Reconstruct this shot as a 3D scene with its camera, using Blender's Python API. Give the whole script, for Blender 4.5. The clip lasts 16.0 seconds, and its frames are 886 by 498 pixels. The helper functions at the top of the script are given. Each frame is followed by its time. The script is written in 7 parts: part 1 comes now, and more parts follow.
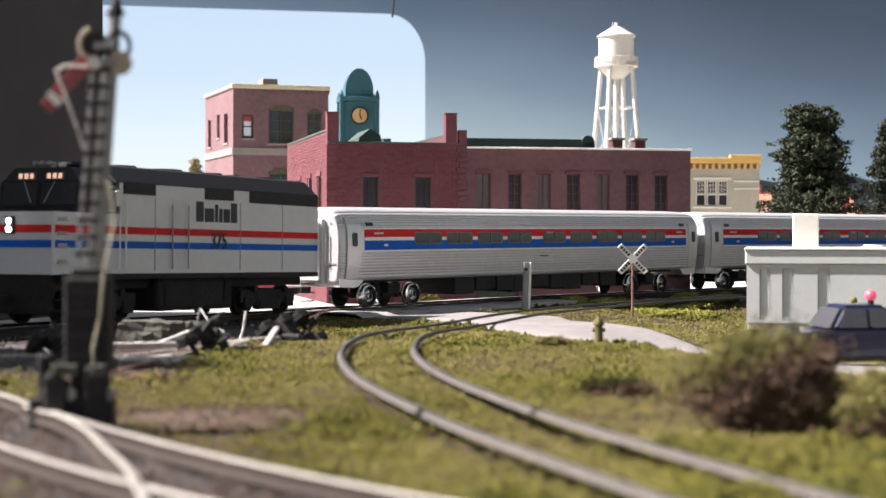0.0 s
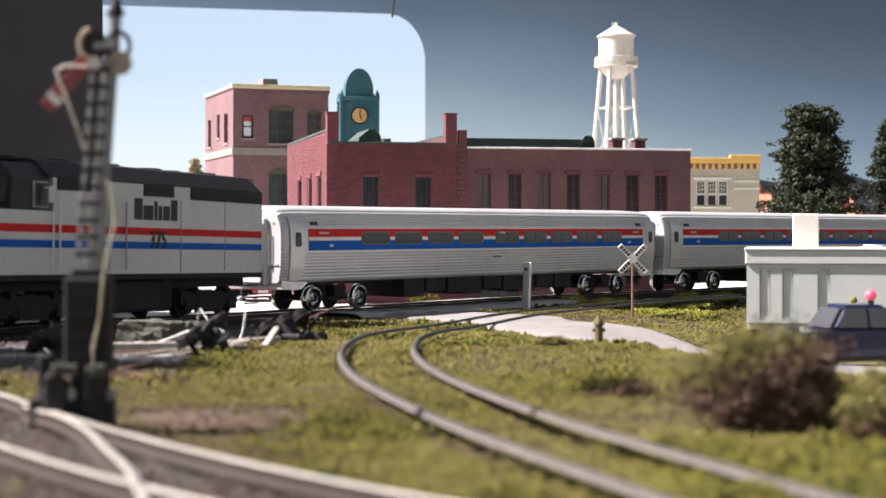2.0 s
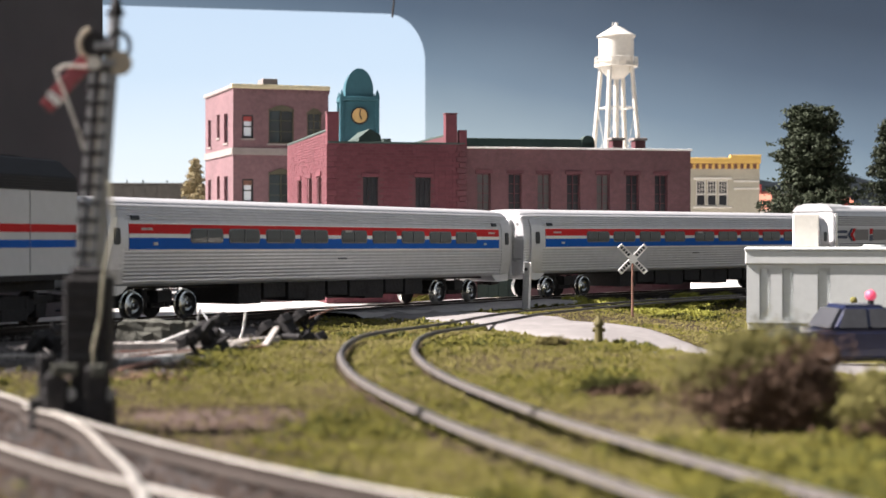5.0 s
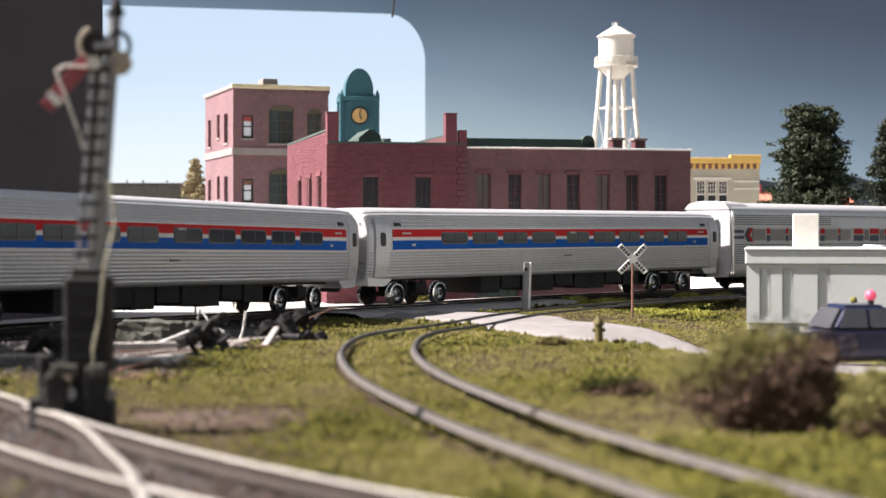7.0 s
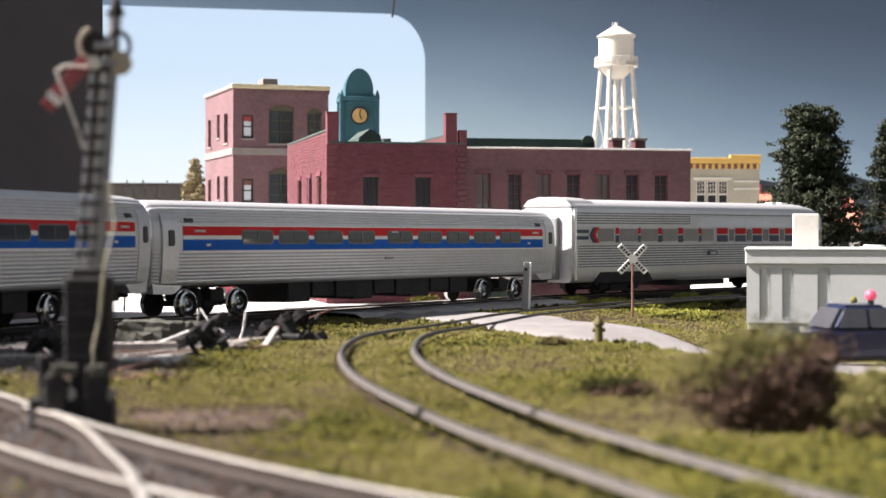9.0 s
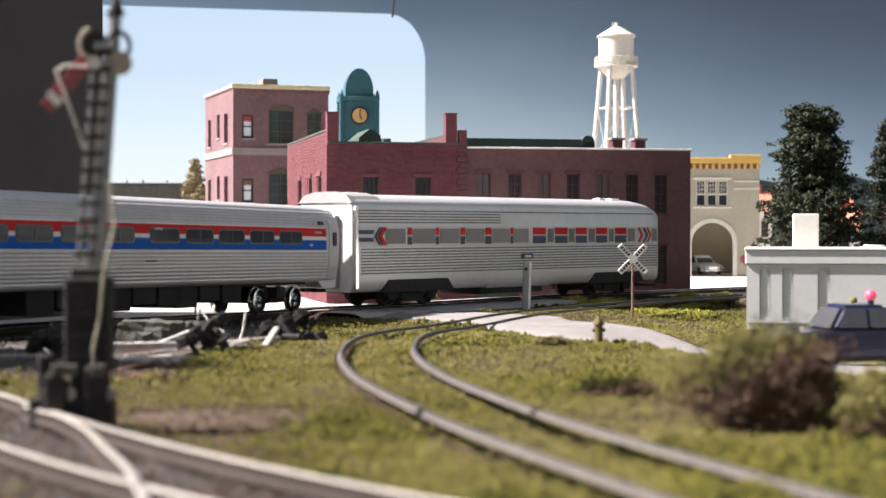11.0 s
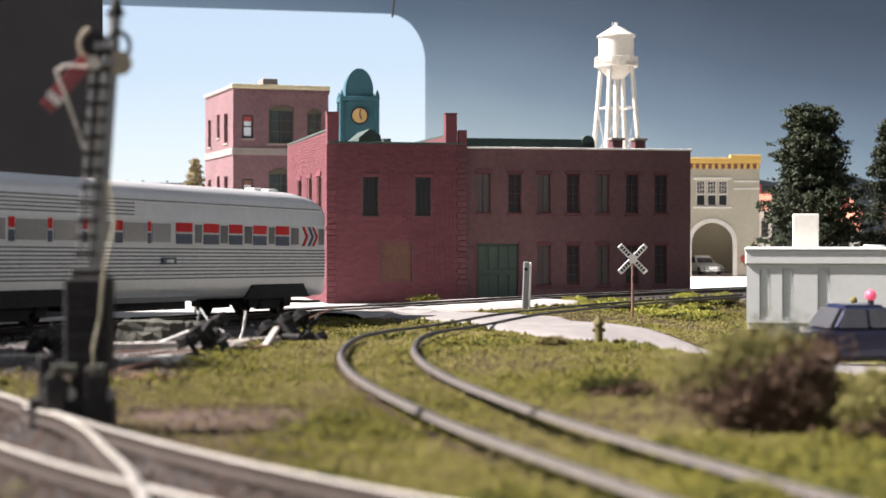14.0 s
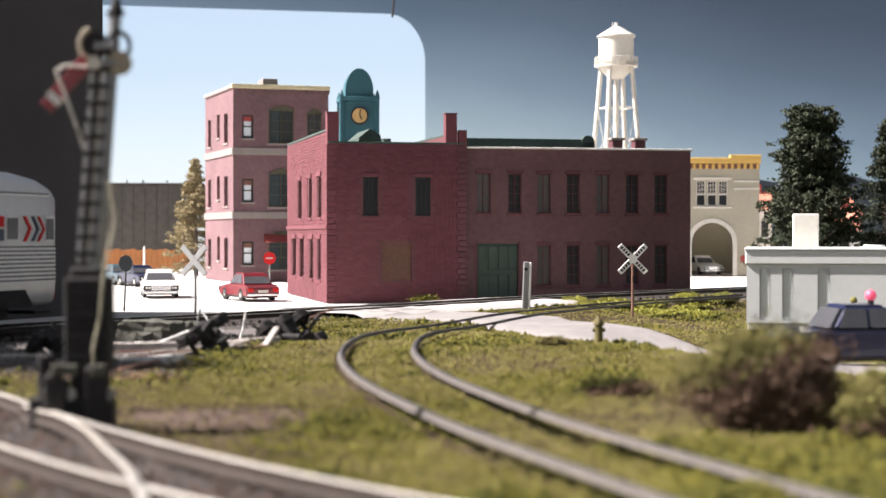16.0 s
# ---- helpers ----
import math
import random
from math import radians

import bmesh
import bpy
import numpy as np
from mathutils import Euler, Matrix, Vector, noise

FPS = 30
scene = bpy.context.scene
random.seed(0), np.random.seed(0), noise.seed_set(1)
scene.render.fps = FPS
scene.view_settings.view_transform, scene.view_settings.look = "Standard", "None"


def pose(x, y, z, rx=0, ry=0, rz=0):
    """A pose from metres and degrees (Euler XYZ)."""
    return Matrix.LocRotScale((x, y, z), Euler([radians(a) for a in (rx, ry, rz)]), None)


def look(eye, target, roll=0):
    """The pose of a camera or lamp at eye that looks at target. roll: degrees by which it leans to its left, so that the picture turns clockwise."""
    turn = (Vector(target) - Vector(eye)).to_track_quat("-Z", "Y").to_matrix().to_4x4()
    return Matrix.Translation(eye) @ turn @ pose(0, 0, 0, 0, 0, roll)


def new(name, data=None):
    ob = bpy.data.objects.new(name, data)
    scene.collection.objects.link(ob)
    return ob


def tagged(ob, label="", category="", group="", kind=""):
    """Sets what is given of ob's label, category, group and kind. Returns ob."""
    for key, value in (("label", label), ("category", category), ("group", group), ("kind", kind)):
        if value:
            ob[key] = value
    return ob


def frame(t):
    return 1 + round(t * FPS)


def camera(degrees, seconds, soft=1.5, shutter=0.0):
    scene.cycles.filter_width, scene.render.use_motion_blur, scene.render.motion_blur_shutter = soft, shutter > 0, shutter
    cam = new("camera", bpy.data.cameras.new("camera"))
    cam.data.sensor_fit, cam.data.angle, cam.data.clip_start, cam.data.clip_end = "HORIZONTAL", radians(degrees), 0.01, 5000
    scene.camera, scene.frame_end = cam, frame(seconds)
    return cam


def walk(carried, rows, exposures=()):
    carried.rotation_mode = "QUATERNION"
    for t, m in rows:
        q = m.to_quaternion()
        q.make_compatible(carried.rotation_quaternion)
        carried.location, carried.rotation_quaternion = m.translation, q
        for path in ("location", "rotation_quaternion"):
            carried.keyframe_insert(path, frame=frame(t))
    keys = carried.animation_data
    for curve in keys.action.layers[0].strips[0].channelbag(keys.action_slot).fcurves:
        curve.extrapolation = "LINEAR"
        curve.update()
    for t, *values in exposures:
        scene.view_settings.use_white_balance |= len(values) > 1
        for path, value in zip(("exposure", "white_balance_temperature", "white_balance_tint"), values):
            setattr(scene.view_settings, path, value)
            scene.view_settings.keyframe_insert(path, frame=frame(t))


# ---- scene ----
# The layout is a 1:87 model railway; the world is in true metres of the model.
cam = camera(29.35, 16.0, 1.6)
EYE = (0.0, 0.0, 0.032)
VIEW = look(EYE, (0.0, 3.0, 0.032 - 0.025), 0.0)
walk(cam, [(0.0, VIEW), (16.0, VIEW)], [(0.0, 1.2), (16.0, 1.2)])
cam.data.dof.use_dof = True
cam.data.dof.focus_distance = 0.86
cam.data.dof.aperture_fstop = 42.0

# ---- light ----
world = bpy.data.worlds.new("world")
scene.world = world
world.use_nodes = True
wn = world.node_tree.nodes
sky = wn.new("ShaderNodeTexSky")
sky.sky_type, sky.sun_disc = "NISHITA", False
SUN_AZ, SUN_EL = radians(-88), radians(43)      # azimuth from +y towards +x
sky.sun_elevation, sky.sun_rotation = SUN_EL, SUN_AZ
wn["Background"].inputs["Strength"].default_value = 0.043
pale = wn.new("ShaderNodeHueSaturation")
pale.inputs["Saturation"].default_value = 0.38
world.node_tree.links.new(sky.outputs[0], pale.inputs["Color"])
world.node_tree.links.new(pale.outputs[0], wn["Background"].inputs["Color"])
sun_data = bpy.data.lights.new("sun", "SUN")
sun_data.energy, sun_data.angle, sun_data.color = 7.2, radians(1.0), (1.0, 0.918, 0.892)
sun = new("sun", sun_data)
SUN_DIR = Vector((math.sin(SUN_AZ) * math.cos(SUN_EL), math.cos(SUN_AZ) * math.cos(SUN_EL), math.sin(SUN_EL)))
sun.matrix_world = look(SUN_DIR * 3, (0, 0, 0))


# ---- materials ----
def material(name, color, rough=0.7, metal=0.0, vary=0.15, scale=60.0, bump=0.0, bump_scale=400.0, spread=0.0, coat=0.0, emit=0.0, spec=0.5):
    """A surface with broad stains, fine grain, relief and, with spread, a change from piece to piece."""
    m = bpy.data.materials.new(name)
    m.use_nodes = True
    nt = m.node_tree
    n, l = nt.nodes, nt.links
    b = n["Principled BSDF"]
    co = n.new("ShaderNodeTexCoord")
    big, small = n.new("ShaderNodeTexNoise"), n.new("ShaderNodeTexNoise")
    big.inputs["Scale"].default_value, small.inputs["Scale"].default_value = scale, scale * 9
    big.inputs["Detail"].default_value, small.inputs["Detail"].default_value = 4, 3
    for t in (big, small):
        l.new(co.outputs["Object"], t.inputs["Vector"])
    add = n.new("ShaderNodeMath"); add.operation = "ADD"
    l.new(big.outputs["Fac"], add.inputs[0]); l.new(small.outputs["Fac"], add.inputs[1])
    last = add
    if spread:
        info = n.new("ShaderNodeObjectInfo")
        geo = n.new("ShaderNodeNewGeometry")
        s1 = n.new("ShaderNodeMath"); s1.operation = "ADD"
        l.new(info.outputs["Random"], s1.inputs[0]); l.new(geo.outputs["Random Per Island"], s1.inputs[1])
        s2 = n.new("ShaderNodeMath"); s2.operation = "MULTIPLY_ADD"
        l.new(s1.outputs[0], s2.inputs[0]); s2.inputs[1].default_value = spread
        l.new(add.outputs[0], s2.inputs[2])
        last = s2
    ramp = n.new("ShaderNodeMapRange")
    ramp.inputs["From Min"].default_value, ramp.inputs["From Max"].default_value = 0.6, 1.4 + 2 * spread
    ramp.inputs["To Min"].default_value, ramp.inputs["To Max"].default_value = 1 - vary, 1 + vary
    l.new(last.outputs[0], ramp.inputs["Value"])
    mul = n.new("ShaderNodeVectorMath"); mul.operation = "SCALE"
    mul.inputs[0].default_value = color
    l.new(ramp.outputs[0], mul.inputs["Scale"])
    l.new(mul.outputs[0], b.inputs["Base Color"])
    b.inputs["Roughness"].default_value, b.inputs["Metallic"].default_value = rough, metal
    b.inputs["Coat Weight"].default_value = coat
    b.inputs["Specular IOR Level"].default_value = spec
    if emit:
        l.new(mul.outputs[0], b.inputs["Emission Color"])
        b.inputs["Emission Strength"].default_value = emit
    if bump:
        t = n.new("ShaderNodeTexNoise"); t.inputs["Scale"].default_value = bump_scale
        t.inputs["Detail"].default_value = 4
        l.new(co.outputs["Object"], t.inputs["Vector"])
        bp = n.new("ShaderNodeBump"); bp.inputs["Strength"].default_value = bump
        bp.inputs["Distance"].default_value = 0.0006
        l.new(t.outputs["Fac"], bp.inputs["Height"]); l.new(bp.outputs[0], b.inputs["Normal"])
    return m


def glass_material(name, color, rough=0.08):
    m = material(name, color, rough, 0.0, 0.1, 80)
    b = m.node_tree.nodes["Principled BSDF"]
    b.inputs["Specular IOR Level"].default_value = 0.4
    return m


def brick_material(name, c1, c2, mortar, scale):
    """Small painted brickwork: courses as colour and relief, with stains over them."""
    m = material(name, c1, 0.85, 0, 0.25, 30, 0, 500)
    nt = m.node_tree
    n, l = nt.nodes, nt.links
    b = n["Principled BSDF"]
    co = n.new("ShaderNodeTexCoord")
    sep = n.new("ShaderNodeSeparateXYZ"); com = n.new("ShaderNodeCombineXYZ")
    l.new(co.outputs["Object"], sep.inputs[0])
    s = n.new("ShaderNodeMath"); s.operation = "ADD"
    l.new(sep.outputs["X"], s.inputs[0]); l.new(sep.outputs["Y"], s.inputs[1])
    l.new(s.outputs[0], com.inputs["X"]); l.new(sep.outputs["Z"], com.inputs["Y"])
    t = n.new("ShaderNodeTexBrick")
    l.new(com.outputs[0], t.inputs["Vector"])
    t.inputs["Color1"].default_value, t.inputs["Color2"].default_value, t.inputs["Mortar"].default_value = (*c1, 1), (*c2, 1), (*mortar, 1)
    t.inputs["Scale"].default_value = scale
    t.inputs["Mortar Size"].default_value = 0.025
    old = [k.from_node for k in b.inputs["Base Color"].links][0]
    l.new(t.outputs["Color"], old.inputs[0])
    bp = n.new("ShaderNodeBump"); bp.inputs["Strength"].default_value, bp.inputs["Distance"].default_value = 0.5, 0.0002
    bp.invert = True
    l.new(t.outputs["Fac"], bp.inputs["Height"]); l.new(bp.outputs[0], b.inputs["Normal"])
    return m


def sky_material(name, stops, slope=0.0):
    """A painted sky, its lighting put in as glow: colours over height in metres."""
    m = bpy.data.materials.new(name)
    m.use_nodes = True
    n, l = m.node_tree.nodes, m.node_tree.links
    b = n["Principled BSDF"]
    co = n.new("ShaderNodeTexCoord"); sep = n.new("ShaderNodeSeparateXYZ")
    l.new(co.outputs["Object"], sep.inputs[0])
    rng = n.new("ShaderNodeMapRange")
    rng.inputs["From Min"].default_value, rng.inputs["From Max"].default_value = stops[0][0], stops[-1][0]
    l.new(sep.outputs["Z"], rng.inputs["Value"])
    tex = n.new("ShaderNodeTexNoise"); tex.inputs["Scale"].default_value = 3; tex.inputs["Detail"].default_value = 5
    l.new(co.outputs["Object"], tex.inputs["Vector"])
    ma = n.new("ShaderNodeMath"); ma.operation = "MULTIPLY_ADD"; ma.inputs[1].default_value = 0.12
    off = n.new("ShaderNodeMath"); off.operation = "SUBTRACT"; off.inputs[1].default_value = 0.06 + 0.42 * slope
    side = n.new("ShaderNodeMath"); side.operation = "MULTIPLY_ADD"; side.inputs[1].default_value = slope
    l.new(sep.outputs["X"], side.inputs[0]); l.new(rng.outputs[0], side.inputs[2])
    l.new(tex.outputs["Fac"], ma.inputs[0]); l.new(side.outputs[0], ma.inputs[2]); l.new(ma.outputs[0], off.inputs[0])
    ramp = n.new("ShaderNodeValToRGB")
    el = ramp.color_ramp.elements
    while len(el) < len(stops):
        el.new(0.5)
    for e, (z, c) in zip(el, stops):
        e.position, e.color = (z - stops[0][0]) / (stops[-1][0] - stops[0][0]), (*c, 1)
    l.new(off.outputs[0], ramp.inputs[0])
    b.inputs["Base Color"].default_value = (0.02, 0.02, 0.02, 1)
    b.inputs["Roughness"].default_value = 1.0
    l.new(ramp.outputs[0], b.inputs["Emission Color"])
    b.inputs["Emission Strength"].default_value = 0.465
    return m


M = dict(
    grass=material("grass", (0.048, 0.036, 0.020), 0.95, 0, 0.4, 45, 0.6, 900, spec=0.1),
    foam=material("foam", (0.108, 0.100, 0.022), 0.95, 0, 0.5, 30, 0, 900, 0.3, spec=0.1),
    dry_foam=material("dry_foam", (0.150, 0.128, 0.050), 0.95, 0, 0.45, 30, 0, 900, 0.25, spec=0.1),
    dirt=material("dirt", (0.068, 0.041, 0.029), 0.95, 0, 0.35, 60, 0.6, 900),
    ballast=material("ballast", (0.095, 0.084, 0.079), 0.95, 0, 0.5, 300, 0.8, 1500, 0.4),
    street=material("street", (0.52, 0.505, 0.48), 0.95, 0, 0.13, 15, 0.4, 900, spec=0.1),
    road=material("road", (0.23, 0.215, 0.208), 0.95, 0, 0.22, 26, 0.6, 900, spec=0.1),
    tie=material("tie", (0.035, 0.028, 0.024), 0.9, 0, 0.3, 90, 0.4, 900, 0.4),
    rail=material("rail", (0.74, 0.69, 0.62), 0.38, 0.7, 0.12, 60),
    rail_rust=material("rail_rust", (0.042, 0.033, 0.028), 0.8, 0.0, 0.3, 90, spec=0.15),
    brick=material("brick", (0.145, 0.051, 0.060), 0.85, 0, 0.36, 40, 0.4, 500, 0.6, spec=0.2),
    mortar=material("mortar", (0.12, 0.052, 0.056), 0.95, 0, 0.2, 60, 0.4, 900),
    brick_plain=brick_material("brick_plain", (0.125, 0.06, 0.064), (0.145, 0.069, 0.072), (0.115, 0.062, 0.063), 330),
    brick_pink=brick_material("brick_pink", (0.155, 0.082, 0.090), (0.18, 0.095, 0.102), (0.165, 0.098, 0.104), 300),
    maroon=material("maroon", (0.105, 0.034, 0.04), 0.7, 0, 0.2, 60, 0.3, 500),
    red_trim=material("red_trim", (0.3, 0.05, 0.045), 0.7, 0, 0.2, 60),
    navy=material("navy", (0.035, 0.05, 0.09), 0.5, 0, 0.1, 30),
    blind=material("blind", (0.8, 0.82, 0.85), 0.7, 0, 0.05, 40),
    dull_glass=glass_material("dull_glass", (0.10, 0.095, 0.09), 0.15),
    rib=material("rib", (0.62, 0.62, 0.63), 0.42, 0.35, 0.08, 30),
    bright_silver=material("bright_silver", (0.62, 0.615, 0.62), 0.4, 0.4, 0.08, 30, 0.15, 500),
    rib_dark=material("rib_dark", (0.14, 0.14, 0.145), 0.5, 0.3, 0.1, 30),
    chrome=material("chrome", (0.75, 0.75, 0.76), 0.15, 1.0, 0.04, 30),
    car_red=material("car_red", (0.26, 0.022, 0.03), 0.35, 0, 0.06, 30, coat=0.5),
    car_white=material("car_white", (0.75, 0.75, 0.74), 0.35, 0, 0.05, 30, coat=0.5),
    car_blue=material("car_blue", (0.008, 0.012, 0.045), 0.3, 0, 0.1, 30, coat=0.6),
    car_teal=material("car_teal", (0.05, 0.09, 0.11), 0.35, 0, 0.1, 30, coat=0.5),
    tyre=material("tyre", (0.012, 0.012, 0.012), 0.85, 0, 0.2, 90),
    lamp=material("lamp", (0.95, 0.95, 1.0), 0.3, 0, 0.02, 30, emit=6.0),
    number_glow=material("number_glow", (0.9, 0.55, 0.4), 0.5, 0, 0.05, 30, emit=0.35),
    wood=material("wood", (0.17, 0.085, 0.06), 0.85, 0, 0.3, 90, 0.3, 600),
    orange=material("orange", (0.42, 0.17, 0.06), 0.85, 0, 0.2, 40, 0.3, 600),
    grey_wall=material("grey_wall", (0.085, 0.078, 0.07), 0.9, 0, 0.3, 14, 0.3, 300),
    steel=material("steel", (0.32, 0.32, 0.32), 0.5, 0.6, 0.2, 90, 0.2, 600),
    pale_plastic=material("pale_plastic", (0.62, 0.6, 0.55), 0.55, 0, 0.12, 60, 0.2, 500),
    sign_grey=material("sign_grey", (0.36, 0.36, 0.35), 0.7, 0, 0.15, 60),
    wire=material("wire", (0.3, 0.28, 0.2), 0.6, 0, 0.15, 60),
    bush_green=material("bush_green", (0.15, 0.135, 0.038), 0.95, 0, 0.5, 60, 0, 900, 0.5),
    rubble=material("rubble", (0.075, 0.075, 0.06), 0.95, 0, 0.35, 120, 0.7, 700),
    pink=material("pink", (0.8, 0.09, 0.16), 0.4, 0, 0.05, 60, emit=0.25),
    roof_orange=material("roof_orange", (0.55, 0.2, 0.13), 0.8, 0, 0.2, 40),
    dark_wall=material("dark_wall", (0.036, 0.033, 0.035), 0.8, 0, 0.25, 3, 0.1, 200),
    dark_green=material("dark_green", (0.04, 0.062, 0.048), 0.75, 0, 0.15, 60, 0.2, 500),
    face=material("face", (0.55, 0.36, 0.14), 0.6, 0, 0.1, 60),
    tank=material("tank", (0.60, 0.57, 0.51), 0.7, 0, 0.12, 40, 0.2, 400),
    bright_glass=glass_material("bright_glass", (0.22, 0.205, 0.2), 0.12),
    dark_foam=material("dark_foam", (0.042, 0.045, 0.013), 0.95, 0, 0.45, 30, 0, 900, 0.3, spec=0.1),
    shed=material("shed", (0.66, 0.68, 0.67), 0.75, 0, 0.06, 40, 0.03, 700, spec=0.2),
    stone=material("stone", (0.25, 0.21, 0.195), 0.9, 0, 0.15, 60, 0.3, 700),
    green=material("green", (0.045, 0.068, 0.058), 0.8, 0, 0.2, 60, 0.3, 600),
    teal=material("teal", (0.025, 0.10, 0.125), 0.6, 0, 0.15, 60, 0.2, 600),
    cream=material("cream", (0.38, 0.35, 0.275), 0.85, 0, 0.1, 40, 0.3, 600),
    yellow=material("yellow", (0.6, 0.38, 0.1), 0.75, 0, 0.12, 50),
    white=material("white", (0.8, 0.78, 0.74), 0.6, 0, 0.06, 40, 0.15, 600),
    silver=material("silver", (0.58, 0.573, 0.582), 0.4, 0.4, 0.09, 30, 0.2, 500),
    roof_silver=material("roof_silver", (0.55, 0.55, 0.55), 0.42, 0.5, 0.1, 30, 0.15, 500),
    loco_grey=material("loco_grey", (0.56, 0.56, 0.56), 0.5, 0.15, 0.06, 30),
    black=material("black", (0.02, 0.02, 0.022), 0.55, 0, 0.3, 60, 0.2, 500, spec=0.35),
    under=material("under", (0.020, 0.018, 0.018), 0.8, 0, 0.45, 90, 0.4, 600, spec=0.35),
    red=material("red", (0.58, 0.022, 0.024), 0.55, 0, 0.08, 30, spec=0.12),
    blue=material("blue", (0.006, 0.105, 0.46), 0.55, 0, 0.08, 30, spec=0.12),
    window=glass_material("window", (0.045, 0.045, 0.045)),
    dark_glass=glass_material("dark_glass", (0.012, 0.013, 0.016), 0.35),
    wheel=material("wheel", (0.62, 0.62, 0.6), 0.2, 1.0, 0.05, 60, 0.5, 420),
    tree=material("tree", (0.026, 0.034, 0.016), 0.75, 0, 0.55, 40, 0, 900, 0.6, spec=0.3),
    fir=material("fir", (0.3, 0.25, 0.14), 0.9, 0, 0.5, 40, 0, 900, 0.6),
    bark=material("bark", (0.1, 0.075, 0.055), 0.9, 0, 0.3, 200, 0.6, 900),
    brown=material("brown", (0.105, 0.06, 0.036), 0.9, 0, 0.5, 60, 0, 900, 0.5),
)


# ---- mesh helpers ----
def part(name, bm, mat, parent=None, label=""):
    me = bpy.data.meshes.new(name)
    bm.to_mesh(me)
    bm.free()
    for m in (mat if isinstance(mat, (list, tuple)) else (mat,)):
        me.materials.append(m)
    ob = new(name, me)
    ob.parent = parent
    if label:
        tagged(ob, label)
    return ob


def thing(name, m, label, category, group="", kind=""):
    ob = new(name)
    ob.empty_display_size = 0.01
    ob.matrix_world = m
    return tagged(ob, label, category, group, kind)


def box(bm, x0, y0, z0, x1, y1, z1, bevel=0.0, mi=0):
    r = bmesh.ops.create_cube(bm, size=1.0)["verts"]
    for v in r:
        v.co = Vector((x0 + (v.co.x + 0.5) * (x1 - x0), y0 + (v.co.y + 0.5) * (y1 - y0), z0 + (v.co.z + 0.5) * (z1 - z0)))
    faces = {f for v in r for f in v.link_faces}
    for f in faces:
        f.material_index = mi
    if bevel:
        bmesh.ops.bevel(bm, geom=list({e for v in r for e in v.link_edges}), offset=bevel, segments=2, affect="EDGES", profile=0.5)
    return r


def rod(bm, a, b, r0, r1=None, seg=8, mi=0, caps=True):
    a, b = Vector(a), Vector(b)
    r1 = r0 if r1 is None else r1
    q = (b - a).to_track_quat("Z", "Y").to_matrix().to_4x4()
    res = bmesh.ops.create_cone(bm, cap_ends=caps, segments=seg, radius1=r0, radius2=max(r1, 1e-6), depth=(b - a).length,
                                matrix=Matrix.Translation((a + b) / 2) @ q)
    for f in {f for v in res["verts"] for f in v.link_faces}:
        f.material_index = mi
    return res["verts"]


def prism(bm, outline, axis_from, axis_to, mi=0, axis="x", smooth=False):
    """A closed outline swept along an axis. The outline is in the two other axes."""
    def at(p, a):
        if axis == "x":
            return (a, p[0], p[1])
        if axis == "y":
            return (p[0], a, p[1])
        return (p[0], p[1], a)
    lo = [bm.verts.new(at(p, axis_from)) for p in outline]
    hi = [bm.verts.new(at(p, axis_to)) for p in outline]
    n = len(outline)
    made = [bm.faces.new(lo[::-1]), bm.faces.new(hi)]
    for i in range(n):
        f = bm.faces.new((lo[i], lo[(i + 1) % n], hi[(i + 1) % n], hi[i]))
        f.smooth = smooth
        made.append(f)
    for f in made:
        f.material_index = mi
    bmesh.ops.recalc_face_normals(bm, faces=made)
    return made


def boxes(*dims, bevel=0.0):
    bm = bmesh.new()
    for d in dims:
        box(bm, *d, bevel=bevel)
    return bm


# ---- walls with openings ----
def wall(bm, w, h, t, holes=(), m=None, mi=0):
    """A wall in x and z with real openings (x0, z0, x1, z1); its face is y = 0, its back y = t."""
    xs = sorted({0, w, *[q for o in holes for q in (o[0], o[2])]})
    zs = sorted({0, h, *[q for o in holes for q in (o[1], o[3])]})
    m = m or Matrix()

    def solid(i, j):
        if not (0 <= i < len(xs) - 1 and 0 <= j < len(zs) - 1):
            return False
        cx, cz = (xs[i] + xs[i + 1]) / 2, (zs[j] + zs[j + 1]) / 2
        return not any(o[0] < cx < o[2] and o[1] < cz < o[3] for o in holes)

    def quad(*p):
        bm.faces.new([bm.verts.new(m @ Vector(q)) for q in p]).material_index = mi
    for i in range(len(xs) - 1):
        for j in range(len(zs) - 1):
            if not solid(i, j):
                continue
            a, b, c, d = xs[i], xs[i + 1], zs[j], zs[j + 1]
            quad((a, 0, c), (b, 0, c), (b, 0, d), (a, 0, d))
            quad((a, t, c), (a, t, d), (b, t, d), (b, t, c))
            if not solid(i - 1, j):
                quad((a, 0, c), (a, 0, d), (a, t, d), (a, t, c))
            if not solid(i + 1, j):
                quad((b, 0, c), (b, t, c), (b, t, d), (b, 0, d))
            if not solid(i, j - 1):
                quad((a, 0, c), (a, t, c), (b, t, c), (b, 0, c))
            if not solid(i, j + 1):
                quad((a, 0, d), (b, 0, d), (b, t, d), (a, t, d))


